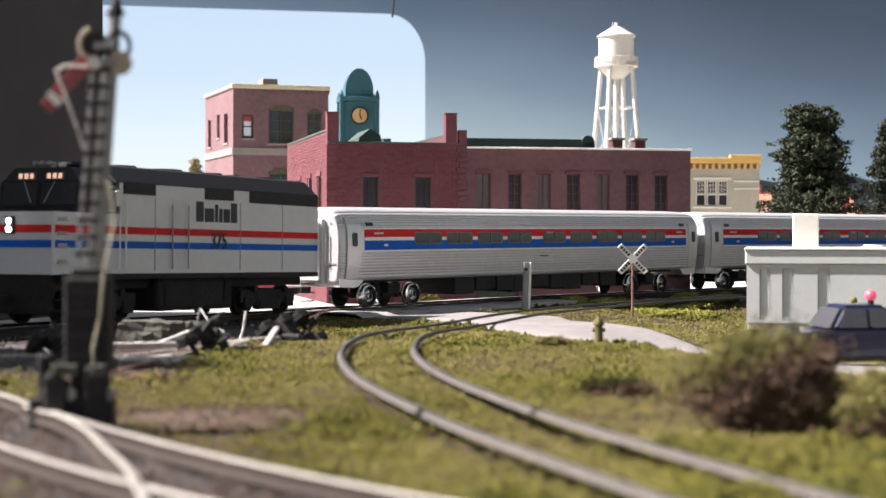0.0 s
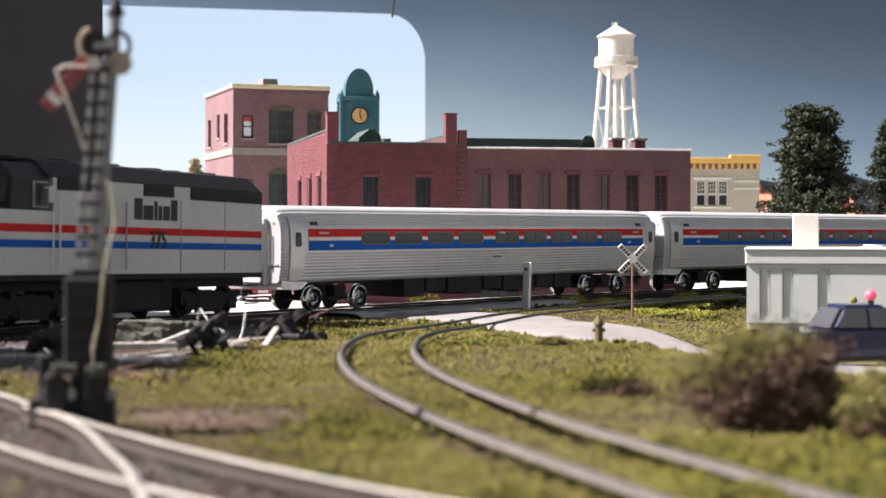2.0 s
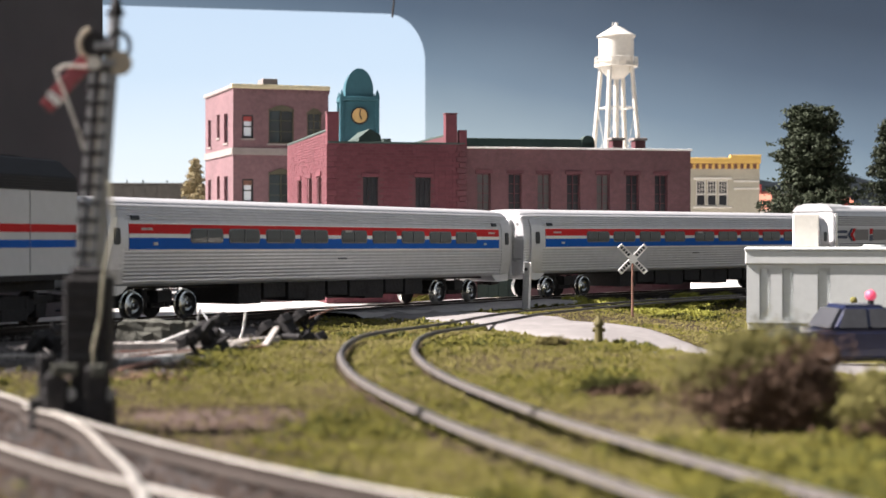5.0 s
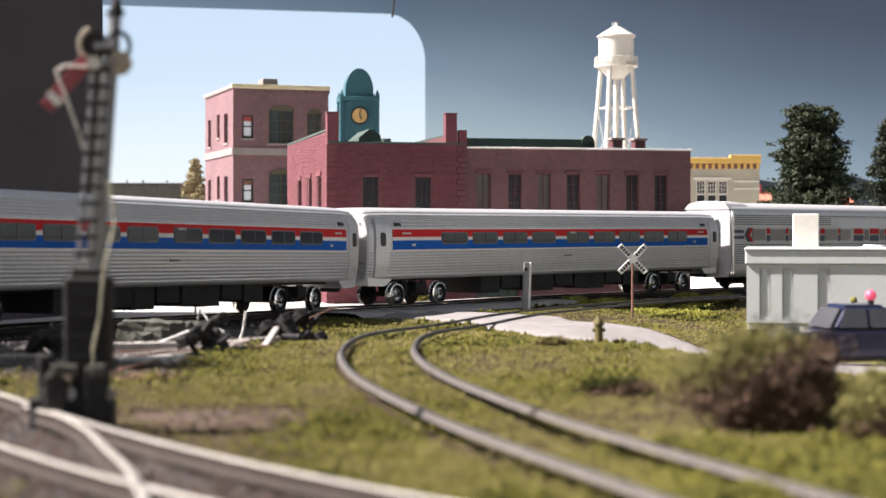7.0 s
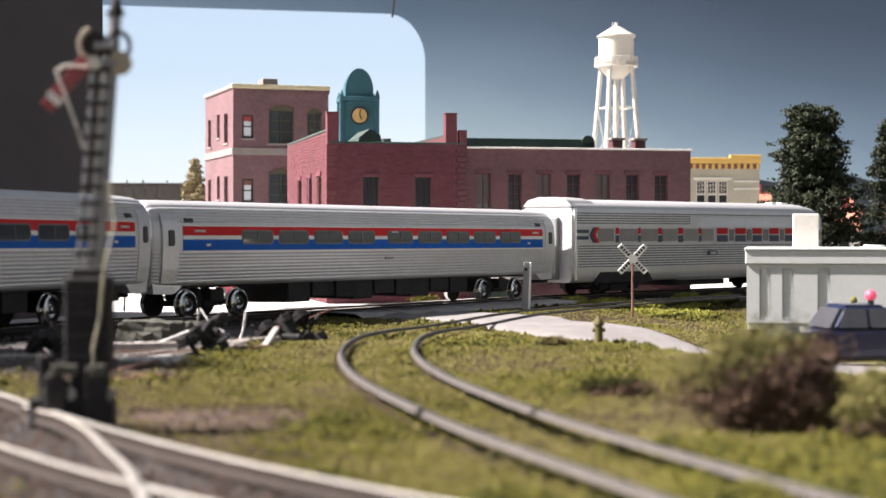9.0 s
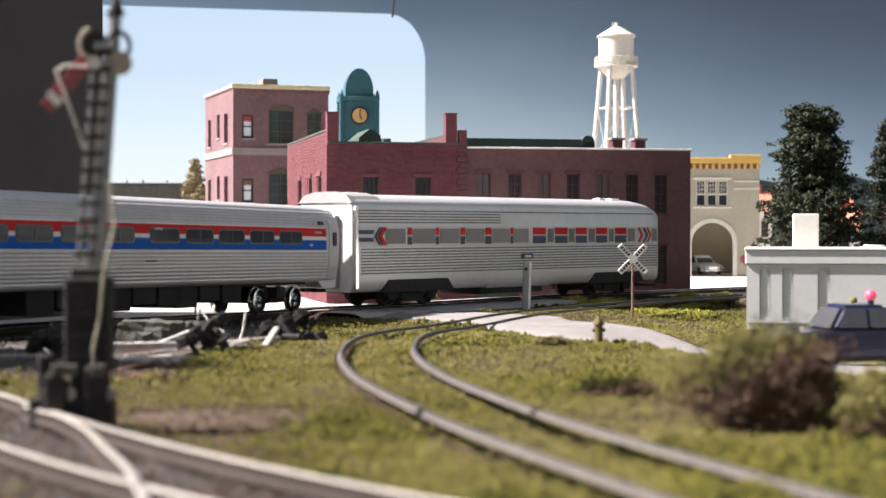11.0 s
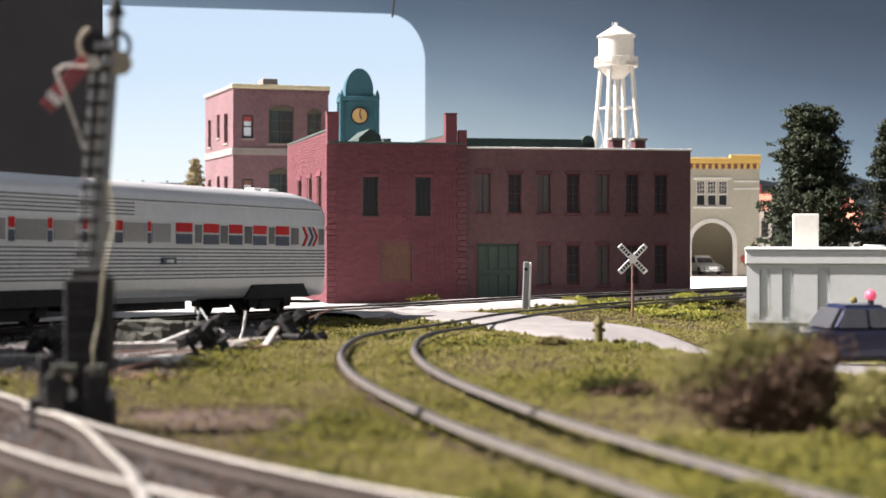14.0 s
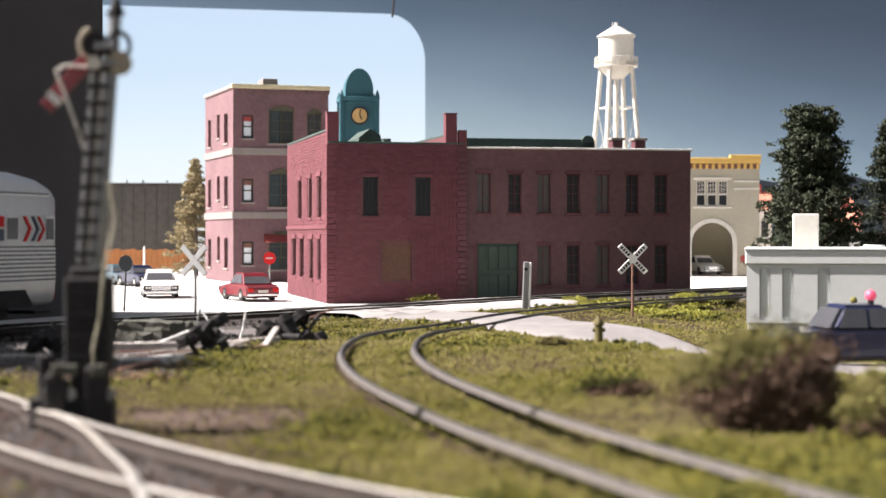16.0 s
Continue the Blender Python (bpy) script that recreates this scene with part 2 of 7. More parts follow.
# ---- the main line: heading over distance, and height of the rails ----
S_NODES = (-1.8, -0.6, -0.3, -0.15, 0.0, 0.15, 0.3, 0.45, 0.6, 0.9, 1.6)
H_NODES = [radians(a) for a in (80, 78.32, 73.28, 68.67, 59.18, 49.96, 46.86, 46.0, 40.0, 14.0, 0.0)]
STEP = 0.005
S_ALL = np.arange(-1.7, 1.5, STEP)
head = np.interp(S_ALL, S_NODES, H_NODES)
head = np.convolve(np.pad(head, 6, "edge"), np.ones(13) / 13, "valid")
X_ALL = np.concatenate([[0], np.cumsum(np.cos(head) * STEP)[:-1]])
Y_ALL = np.concatenate([[0], np.cumsum(np.sin(head) * STEP)[:-1]])
i_zero = int(np.argmin(abs(S_ALL)))
HALF = 0.0184                                   # half a coach's width
X_ALL = X_ALL - X_ALL[i_zero] - 0.0722
Y_ALL = Y_ALL - Y_ALL[i_zero] + 0.7122
Z_ALL = np.interp(S_ALL, (-0.6, -0.185, -0.11, -0.03, 0.105, 0.2, 0.39, 1.2), (0.0030, 0.0023, 0.0013, -0.0002, -0.0005, 0.0002, 0.0004, 0.0004))
Z_ALL = np.convolve(np.pad(Z_ALL, 8, "edge"), np.ones(17) / 17, "valid")


def on_main(s):
    return Vector((np.interp(s, S_ALL, X_ALL), np.interp(s, S_ALL, Y_ALL), np.interp(s, S_ALL, Z_ALL)))


def main_side(s, off):
    """A point beside the centre line: off > 0 is away from the camera."""
    h = np.interp(s, S_ALL, head)
    return on_main(s) + Vector((-math.sin(h), math.cos(h), 0)) * off


MX, MY, MZ = X_ALL[::4], Y_ALL[::4], Z_ALL[::4]
MH = head[::4]


def from_main(x, y):
    """Signed distance from the main line's centre (far side positive) and its rail height there."""
    i = int(np.argmin((MX - x) ** 2 + (MY - y) ** 2))
    d = -(x - MX[i]) * math.sin(MH[i]) + (y - MY[i]) * math.cos(MH[i])
    return d, MZ[i]


def smooth(a, b, v):
    t = min(1, max(0, (v - a) / (b - a)))
    return t * t * (3 - 2 * t)


def yard_z(x, y):
    """Rail height of the tracks in the foreground."""
    return 0.0065 - 0.0072 * smooth(0.38, 0.66, y)


TOWN = -0.007


def ground_z(x, y):
    d, zr = from_main(x, y)
    if d > 0:
        return (zr - 0.0038) + (TOWN - zr + 0.0038) * smooth(0.02, 0.05, d)
    near = yard_z(x, y) - 0.0028
    near -= 0.005 * smooth(0.06, 0.12, x) * smooth(0.25, 0.4, y)
    near -= 0.0032 * smooth(0.035, 0.075, x) * smooth(0.64, 0.56, y) * smooth(0.25, 0.4, y)
    near += 0.0012 * noise.noise(Vector((x * 18, y * 18, 0.3)))
    return (zr - 0.0038) + (near - zr + 0.0038) * smooth(0.02, 0.06, -d)


# ---- ground, roads and tracks ----
def spline(points, step=0.006):
    """A smooth line through control points."""
    pts = [Vector(p) for p in points]
    pts = [pts[0] * 2 - pts[1]] + pts + [pts[-1] * 2 - pts[-2]]
    out = []
    for i in range(1, len(pts) - 2):
        a, b, c, d = pts[i - 1:i + 3]
        n = max(2, int((c - b).length / step))
        for k in range(n):
            t = k / n
            out.append(0.5 * (2 * b + (c - a) * t + (2 * a - 5 * b + 4 * c - d) * t * t + (3 * b - a - 3 * c + d) * t ** 3))
    out.append(pts[-2])
    return out


SIDING = spline([(0.056, 0.10), (0.0430, 0.13), (0.0293, 0.1685), (0.0166, 0.208), (0.0075, 0.2395), (-0.0040, 0.29), (-0.0105, 0.33),
                 (-0.0143, 0.372), (-0.0146, 0.415), (-0.0125, 0.468), (-0.006, 0.54), (0.0075, 0.62), (0.0275, 0.695), (0.0525, 0.752), (0.0850, 0.812), (0.124, 0.869), (0.170, 0.925)])
YARD = spline([(-0.115, 0.33), (-0.087, 0.283), (-0.0615, 0.236), (-0.044, 0.2065), (-0.0255, 0.180), (-0.002, 0.152), (0.03, 0.122)])
DIVERGE = spline([(-0.0625, 0.252), (-0.0547, 0.24), (-0.0470, 0.2225), (-0.041, 0.2045), (-0.0345, 0.185), (-0.0293, 0.165), (-0.024, 0.14)])
ROAD = spline([(-0.085, 0.80), (-0.03, 0.755), (0.018, 0.70), (0.0472, 0.637), (0.061, 0.554), (0.082, 0.493), (0.121, 0.464), (0.18, 0.435), (0.3, 0.41)])
RD = np.array([(p.x, p.y) for p in ROAD])
TRACKS = np.array([(p.x, p.y) for p in SIDING + YARD])
TURNOUT = np.array([(p.x, p.y) for p in YARD])


def near_line(line, x, y):
    return math.sqrt(((line[:, 0] - x) ** 2 + (line[:, 1] - y) ** 2).min())


def build_ground():
    bm = bmesh.new()
    xs = [-6, -3, -1.5, -0.9, -0.6] + list(np.arange(-0.45, 0.5, 0.005)) + [0.6, 0.9, 1.5, 3, 6]
    ys = [-3, -1.5, -0.5, -0.1] + list(np.arange(0.1, 1.2, 0.005)) + [1.3, 1.5, 1.8, 2.2, 3, 4, 6]
    grid = [[bm.verts.new((x, y, ground_z(x, y) - 0.0004)) for x in xs] for y in ys]
    for j in range(len(ys) - 1):
        for i in range(len(xs) - 1):
            f = bm.faces.new((grid[j][i], grid[j][i + 1], grid[j + 1][i + 1], grid[j + 1][i]))
            f.smooth = True
            x, y = (xs[i] + xs[i + 1]) / 2, (ys[j] + ys[j + 1]) / 2
            d, _ = from_main(x, y)
            w = 0.006 * noise.noise(Vector((x * 60, y * 60, 5)))
            dirt = near_line(TURNOUT, x, y) < 0.020 + w or math.hypot((x + 0.036) / 0.018, (y - 0.268) / 0.014) < 1 + 40 * w
            f.material_index = 1 if d > 0.026 else (2 if abs(d) < 0.03 + w or (x < -0.058 + w and y > 0.37 + w) else (3 if dirt else 0))
    tagged(part("ground", bm, [M["grass"], M["street"], M["ballast"], M["dirt"]]),
           "model landscape base, grassy near, pale street beyond the track", "ground", kind="structure")


build_ground()


def road_half(y):
    return 0.0265 + 0.0070 * smooth(0.70, 0.62, y)


def build_road():
    """A thin slab over the ground that ramps up to the rails at the crossing."""
    bm = bmesh.new()
    rows = []
    for i, p in enumerate(ROAD):
        a, b = ROAD[max(0, i - 1)], ROAD[min(len(ROAD) - 1, i + 1)]
        t = (b - a).normalized()
        n = Vector((-t.y, t.x))
        row = []
        half = road_half(p.y)
        for k in range(-6, 7):
            e = half * k / 6 + (0.0025 * noise.noise(Vector((p.x * 70, p.y * 70, k))) if abs(k) == 6 else 0)
            q = Vector((p.x + n.x * e, p.y + n.y * e))
            d, zr = from_main(q.x, q.y)
            z = max(ground_z(q.x, q.y) + 0.0012, (zr - 0.0008) if abs(d) < 0.03 else -1)
            if near_line(TRACKS, q.x, q.y) < 0.02 and q.y > 0.5:
                z = max(z, yard_z(q.x, q.y) - 0.0009)
            row.append(bm.verts.new((q.x, q.y, z - (0.0015 if abs(k) == 6 else 0))))
        rows.append(row)
    for r0, r1 in zip(rows[:-1], rows[1:]):
        for k in range(len(r0) - 1):
            bm.faces.new((r0[k], r0[k + 1], r1[k + 1], r1[k])).smooth = True
    bmesh.ops.recalc_face_normals(bm, faces=bm.faces)
    tagged(part("road", bm, M["road"]), "worn pale grey plaster road over the level crossing", "road", kind="structure")


build_road()


def build_crossing():
    """Plaster street laid flush with the rails where the road crosses the main line."""
    bm = bmesh.new()
    rows = []
    for s in np.arange(0.020, 0.200, 0.004):
        row = []
        for k, d in enumerate((-0.034, -0.030, -0.024, -0.016, -0.0095, -0.0065, 0.0, 0.0065, 0.0095, 0.016, 0.024, 0.032, 0.040, 0.046)):
            e = d + (0.003 * noise.noise(Vector((s * 60, d * 40, 2))) if abs(d) > 0.02 else 0)
            p = main_side(s + (0.004 * noise.noise(Vector((d * 90, s * 20, 8))) if s < 0.026 or s > 0.19 else 0), e)
            z = p.z - (0.0013 if abs(d) < 0.007 else 0.0008) + 0.0003 * noise.noise(Vector((s * 120, d * 150, 4)))
            z -= 0.0050 * smooth(0.024, 0.046, d) + 0.0022 * smooth(0.028, 0.036, -d)
            row.append(bm.verts.new((p.x, p.y, z)))
        rows.append(row)
    for r0, r1 in zip(rows[:-1], rows[1:]):
        for k in range(len(r0) - 1):
            bm.faces.new((r0[k], r0[k + 1], r1[k + 1], r1[k])).smooth = True
    bmesh.ops.recalc_face_normals(bm, faces=bm.faces)
    tagged(part("crossing_surface", bm, M["road_pale"]), "pale dusty plaster surface between the crossing rails", "road", kind="structure")


M["road_pale"] = material("road_pale", (0.36, 0.34, 0.325), 0.95, 0, 0.16, 26, 0.5, 900, spec=0.1)
build_crossing()


def rail_sweep(bm, pts, normals, off, head_w=0.0011, height=0.0025):
    """One rail of I-like section along pts."""
    prof = [(-head_w * 1.1, 0), (-head_w * 0.35, 0.0007), (-head_w * 0.5, height - 0.0008), (-head_w * 0.5, height - 0.0001), (-head_w * 0.38, height),
            (head_w * 0.38, height), (head_w * 0.5, height - 0.0001), (head_w * 0.5, height - 0.0008), (head_w * 0.35, 0.0007), (head_w * 1.1, 0)]
    rings = []
    for p, n in zip(pts, normals):
        c = p + n * off
        rings.append([bm.verts.new((c.x + n.x * a, c.y + n.y * a, c.z - height + b)) for a, b in prof])
    for r0, r1 in zip(rings[:-1], rings[1:]):
        for k in range(len(prof) - 1):
            f = bm.faces.new((r0[k], r0[k + 1], r1[k + 1], r1[k]))
            f.material_index = 0 if k in (3, 4, 5) else 1
    bm.faces.new(rings[0])
    bm.faces.new(rings[-1][::-1])
    bmesh.ops.recalc_face_normals(bm, faces=bm.faces)


GAUGE = 0.0165 / 2 + 0.0005


def tie_mesh():
    bm = boxes((-0.0012, -0.0145, -0.002, 0.0012, 0.0145, 0.0003), bevel=0.0002)
    me = bpy.data.meshes.new("tie")
    bm.to_mesh(me)
    bm.free()
    me.materials.append(M["tie"])
    return me


TIE = tie_mesh()


def build_track(label, pts, normals, lines, ties, worn, size=(0.00085, 0.0019)):
    track = thing("railway_track", Matrix(), label, "railway track", "railway tracks")
    for line, nrm, off in lines:
        bm = bmesh.new()
        rail_sweep(bm, line, nrm, off, *size)
        part("rail", bm, [M["rail"], M["rail_rust"]] if worn else [M["rail_dull"], M["rail_side"]], track)
    for p, h in ties:
        ob = new("tie", TIE)
        ob.parent = track
        ob.matrix_basis = Matrix.Translation(p) @ Matrix.Rotation(h, 4, "Z")


M["rail_dull"] = material("rail_dull", (0.27, 0.255, 0.245), 0.32, 0.8, 0.3, 60)
M["rail_side"] = material("rail_side", (0.085, 0.073, 0.065), 0.7, 0.2, 0.3, 90)


def normals_of(pts):
    out = []
    for i in range(len(pts)):
        t = (pts[min(len(pts) - 1, i + 1)] - pts[max(0, i - 1)])
        out.append(Vector((-t.y, t.x, 0)).normalized())
    return out


def build_tracks():
    ss = np.arange(-1.3, 1.3, 0.01)
    pts = [on_main(s) for s in ss]
    nrm = [Vector((-math.sin(h), math.cos(h), 0)) for h in np.interp(ss, S_ALL, head)]
    ties = [(on_main(s) - Vector((0, 0, 0.0026)), float(np.interp(s, S_ALL, head))) for s in np.arange(-0.32, 0.62, 0.0062)]
    build_track("dark weathered main line with worn railheads on grey ballast", pts, nrm, [(pts, nrm, -GAUGE), (pts, nrm, GAUGE)], ties, True)
    pts = [Vector((p.x, p.y, yard_z(p.x, p.y))) for p in SIDING]
    nrm = normals_of(pts)
    build_track("curved siding with rusty rails sunk in grass", pts, nrm, [(pts, nrm, -GAUGE + 0.0006), (pts, nrm, GAUGE - 0.0006)], [], False, (0.00075, 0.0009))
    pts = [Vector((p.x, p.y, yard_z(p.x, p.y))) for p in YARD]
    nrm = normals_of(pts)
    dpts = [Vector((p.x, p.y, yard_z(p.x, p.y))) for p in DIVERGE]
    ties = []
    for a, b, n in zip(pts[:-1], pts[1:], nrm):
        ties.append((a - Vector((0, 0, 0.0031)), math.atan2((b - a).y, (b - a).x)))
    build_track("shiny turnout track on brown earth and gravel", pts, nrm,
                [(pts, nrm, -GAUGE), (pts, nrm, GAUGE), (dpts, normals_of(dpts), 0.0)], ties, True, (0.00105, 0.0019))


build_tracks()


def crumbs(name, mats, places, label, category, flat=0.7):
    """Loose crumbs of foam or stone: small uneven solids, as one object."""
    rng = np.random.default_rng(len(places))
    base = np.array([(1, 0, 0), (0, 1, 0), (-1, 0, 0), (0, -1, 0), (0, 0, 1), (0, 0, -0.4)], float)
    tri = np.array([(0, 1, 4), (1, 2, 4), (2, 3, 4), (3, 0, 4), (1, 0, 5), (2, 1, 5), (3, 2, 5), (0, 3, 5)])
    n = len(places)
    P = np.array(places)
    k = base[None] * rng.uniform(0.55, 1.35, (n, 6, 1)) * P[:, None, 3:4]
    k[:, :, 2] *= flat
    ang = rng.uniform(0, 6.28, n)
    c, s = np.cos(ang)[:, None], np.sin(ang)[:, None]
    x, y = k[:, :, 0] * c - k[:, :, 1] * s, k[:, :, 0] * s + k[:, :, 1] * c
    V = np.stack([x, y, k[:, :, 2]], 2) + P[:, None, :3]
    F = (tri[None] + (np.arange(n) * 6)[:, None, None]).reshape(-1, 3)
    me = bpy.data.meshes.new(name)
    me.from_pydata(V.reshape(-1, 3).tolist(), [], F.tolist())
    for m in mats:
        me.materials.append(m)
    if len(mats) > 1:
        me.polygons.foreach_set("material_index", np.repeat(P[:, 4].astype(int), 8))
    return tagged(new(name, me), label, category, kind="stuff")


def blocked(x, y):
    d, _ = from_main(x, y)
    if abs(d) < 0.019 or d > 0.022:
        return True
    u = near_line(RD, x, y)
    if u < road_half(y) - 0.001:
        return True
    return near_line(TURNOUT, x, y) < 0.014


def build_grass():
    rng = np.random.default_rng(4)
    out, stones = [], []
    SD = np.array([(p.x, p.y) for p in SIDING])
    while len(out) < 125000:
        y = 0.125 * math.exp(rng.uniform(0, 2.05))
        x = rng.uniform(-0.3, 0.3) * y
        if blocked(x, y):
            continue
        big = 1.3 * noise.noise(Vector((x * 26, y * 13, 7)))
        mid = noise.noise(Vector((x * 75, y * 60, 3)))
        fine = noise.noise(Vector((x * 260, y * 220, 1)))
        v = 0.5 * big + 0.5 * mid + 0.35 * fine
        left = smooth(-0.042, -0.060, x) * smooth(0.305, 0.345, y)
        bare = smooth(0.0, -0.03, x) * smooth(0.29, 0.24, y) * 0.9
        patch = 0.92 * smooth(1.25, 0.75, math.hypot((x + 0.036) / 0.018, (y - 0.268) / 0.014) + 0.5 * mid)
        if rng.random() < max(left, bare, patch) or (v < -0.25 and rng.random() < 0.75):
            continue
        if abs(near_line(SD, x, y) - GAUGE) < 0.0009:
            continue
        tuft = smooth(0.1, 0.5, v)
        size = rng.uniform(0.00018, 0.00046) * (1 + 0.7 * tuft) * (0.8 + 0.7 * smooth(0.2, 0.6, y))
        r = rng.random() + 0.55 * mid
        mi = 1 if r < 0.44 - 0.9 * big else (2 if r > 1.0 - 0.35 * big else 0)
        out.append((x, y, ground_z(x, y) + rng.uniform(0, 0.0006) + tuft * rng.random() * 0.0016, size, mi))
    crumbs("grass", [M["foam"], M["dry_foam"], M["dark_foam"]], out, "yellow-green foam turf scattered over the model ground", "grass", 0.9)
    while len(stones) < 4000:
        y = rng.uniform(0.15, 0.36)
        x = rng.uniform(-0.29, 0.02) * y
        if near_line(TURNOUT, x, y) < 0.01 or noise.noise(Vector((x * 60, y * 60, 12))) < -0.1:
            continue
        stones.append((x, y, ground_z(x, y), rng.uniform(0.0002, 0.0006), 1))
    while len(stones) < 20000:
        s = rng.uniform(-0.35, 0.5)
        e = rng.uniform(-0.032, 0.03)
        if e < -0.02 and s > 0.02 and rng.random() < 0.7:
            continue
        p = main_side(s, e)
        if near_line(RD, p.x, p.y) < 0.024:
            continue
        z = p.z - 0.003 - 0.0028 * smooth(0.016, 0.03, abs(e))
        if e < 0:
            z = max(z, ground_z(p.x, p.y) - 0.0002)
        stones.append((p.x, p.y, z, rng.uniform(0.0003, 0.0007), 0))
    while len(stones) < 25000:
        x, y = rng.uniform(-0.19, -0.04), rng.uniform(0.34, 0.6)
        if from_main(x, y)[0] > -0.02 or rng.random() > smooth(-0.035, -0.06, x):
            continue
        stones.append((x, y, ground_z(x, y), rng.uniform(0.0003, 0.0008), 0))
    while len(stones) < 30000:
        x, y = rng.uniform(-0.1, 0.06), rng.uniform(0.13, 0.3)
        if near_line(TURNOUT, x, y) > 0.02 and not (x < -0.02 and rng.random() < 0.12):
            continue
        stones.append((x, y, ground_z(x, y), rng.uniform(0.0002, 0.0005), 1))
    while len(stones) < 39000:                  # loose stone between the turnout's rails
        p = YARD[rng.integers(len(YARD))]
        x, y = p.x + rng.normal() * 0.011, p.y + rng.normal() * 0.011
        if near_line(TURNOUT, x, y) > 0.019:
            continue
        stones.append((x, y, ground_z(x, y) + rng.uniform(0, 0.0005), rng.uniform(0.00025, 0.0007), int(rng.random() < 0.45)))
    crumbs("gravel", [M["ballast"], M["dirt"]], stones, "grey and brown stone ballast along the tracks", "gravel")


build_grass()


# ---- rolling stock ----
def profile_y(prof, z):
    return float(np.interp(z, [p[1] for p in prof], [p[0] for p in prof]))


def loft(bm, prof, stations, mi=0, soft=True):
    """A body from a half profile (y, z) mirrored; stations are (x, width factor, drop of the roof)."""
    rings = []
    ztop = prof[-1][1]
    for x, k, drop in stations:
        ring = []
        for sgn, seq in ((-1, prof), (1, prof[::-1])):
            for y, z in seq:
                if sgn == 1 and y == 0:
                    continue
                zz = z - drop * smooth(ztop * 0.72, ztop, z)
                ring.append(bm.verts.new((x, sgn * y * k, zz)))
        rings.append(ring)
    n = len(rings[0])
    for r0, r1 in zip(rings[:-1], rings[1:]):
        for i in range(n):
            f = bm.faces.new((r0[i], r0[(i + 1) % n], r1[(i + 1) % n], r1[i]))
            f.smooth = soft
            f.material_index = mi
    bm.faces.new(rings[0])
    bm.faces.new(rings[-1][::-1])
    bmesh.ops.recalc_face_normals(bm, faces=bm.faces)


def strip(prof, x0, x1, z0, z1, side=-1, proud=0.00025, n=3, rounding=0.0):
    """A plate that follows the body's side between two heights."""
    bm = bmesh.new()
    cols = [(x0, 0.0), (x1, 0.0)] if not rounding else [(x0, rounding), (x0 + rounding * 0.3, rounding * 0.3), (x0 + rounding, 0), (x1 - rounding, 0), (x1 - rounding * 0.3, rounding * 0.3), (x1, rounding)]
    grid = []
    for x, inset in cols:
        grid.append([bm.verts.new((x, side * (profile_y(prof, z) + proud), z)) for z in np.linspace(z0 + inset, z1 - inset, n + 1)])
    back = [[bm.verts.new((v.co.x, v.co.y - side * (proud + 0.0003), v.co.z)) for v in col] for col in grid]
    for a, b in zip(grid[:-1], grid[1:]):
        for i in range(n):
            bm.faces.new((a[i], a[i + 1], b[i + 1], b[i]))
    for a, b, c, d in zip(grid[:-1], grid[1:], back[:-1], back[1:]):
        bm.faces.new((a[0], b[0], d[0], c[0]))
        bm.faces.new((a[-1], c[-1], d[-1], b[-1]))
    bm.faces.new(grid[0] + back[0][::-1])
    bm.faces.new(grid[-1][::-1] + back[-1])
    bmesh.ops.recalc_face_normals(bm, faces=bm.faces)
    return bm


WHEELS = []                                     # wheelsets with their radius and train index


def wheelset(parent, x, radius, metal, index):
    """An axle with two wheels under it; each wheel has tread, flange, dished face and hub."""
    bm = bmesh.new()
    rod(bm, (0, -0.0112, 0), (0, 0.0112, 0), 0.0012, seg=8)
    ob = part("wheelset", bm, M["under"], parent)
    ob.matrix_basis = pose(x, 0, radius)
    for s in (-1, 1):
        bm = bmesh.new()
        prof = ((0.0012, 0.0078, 1), (1.1 * radius, 0.0078, 1), (1.1 * radius, 0.0083, 0), (radius, 0.0084, 0), (0.97 * radius, 0.0103, 0), (0.84 * radius, 0.0105, 0),
                (0.80 * radius, 0.0096, 1), (0.74 * radius, 0.0092, 1), (0.52 * radius, 0.0099, 0), (0.36 * radius, 0.0094, 0), (0.30 * radius, 0.0108, 0), (0.0012, 0.0112, 0))
        rings = [[bm.verts.new((r * math.cos(a), s * y, r * math.sin(a))) for a in np.linspace(0, 2 * math.pi, 29)[:-1]] for r, y, _ in prof]
        for k in range(len(prof) - 1):
            for i in range(28):
                bm.faces.new((rings[k][i], rings[k][(i + 1) % 28], rings[k + 1][(i + 1) % 28], rings[k + 1][i])).material_index = prof[k + 1][2]
        bmesh.ops.recalc_face_normals(bm, faces=bm.faces)
        part("wheel", bm, [M[metal], M["under"]], ob, "bright metal wheel" if metal == "wheel" else "")
    WHEELS.append((ob, radius, x))
    return ob


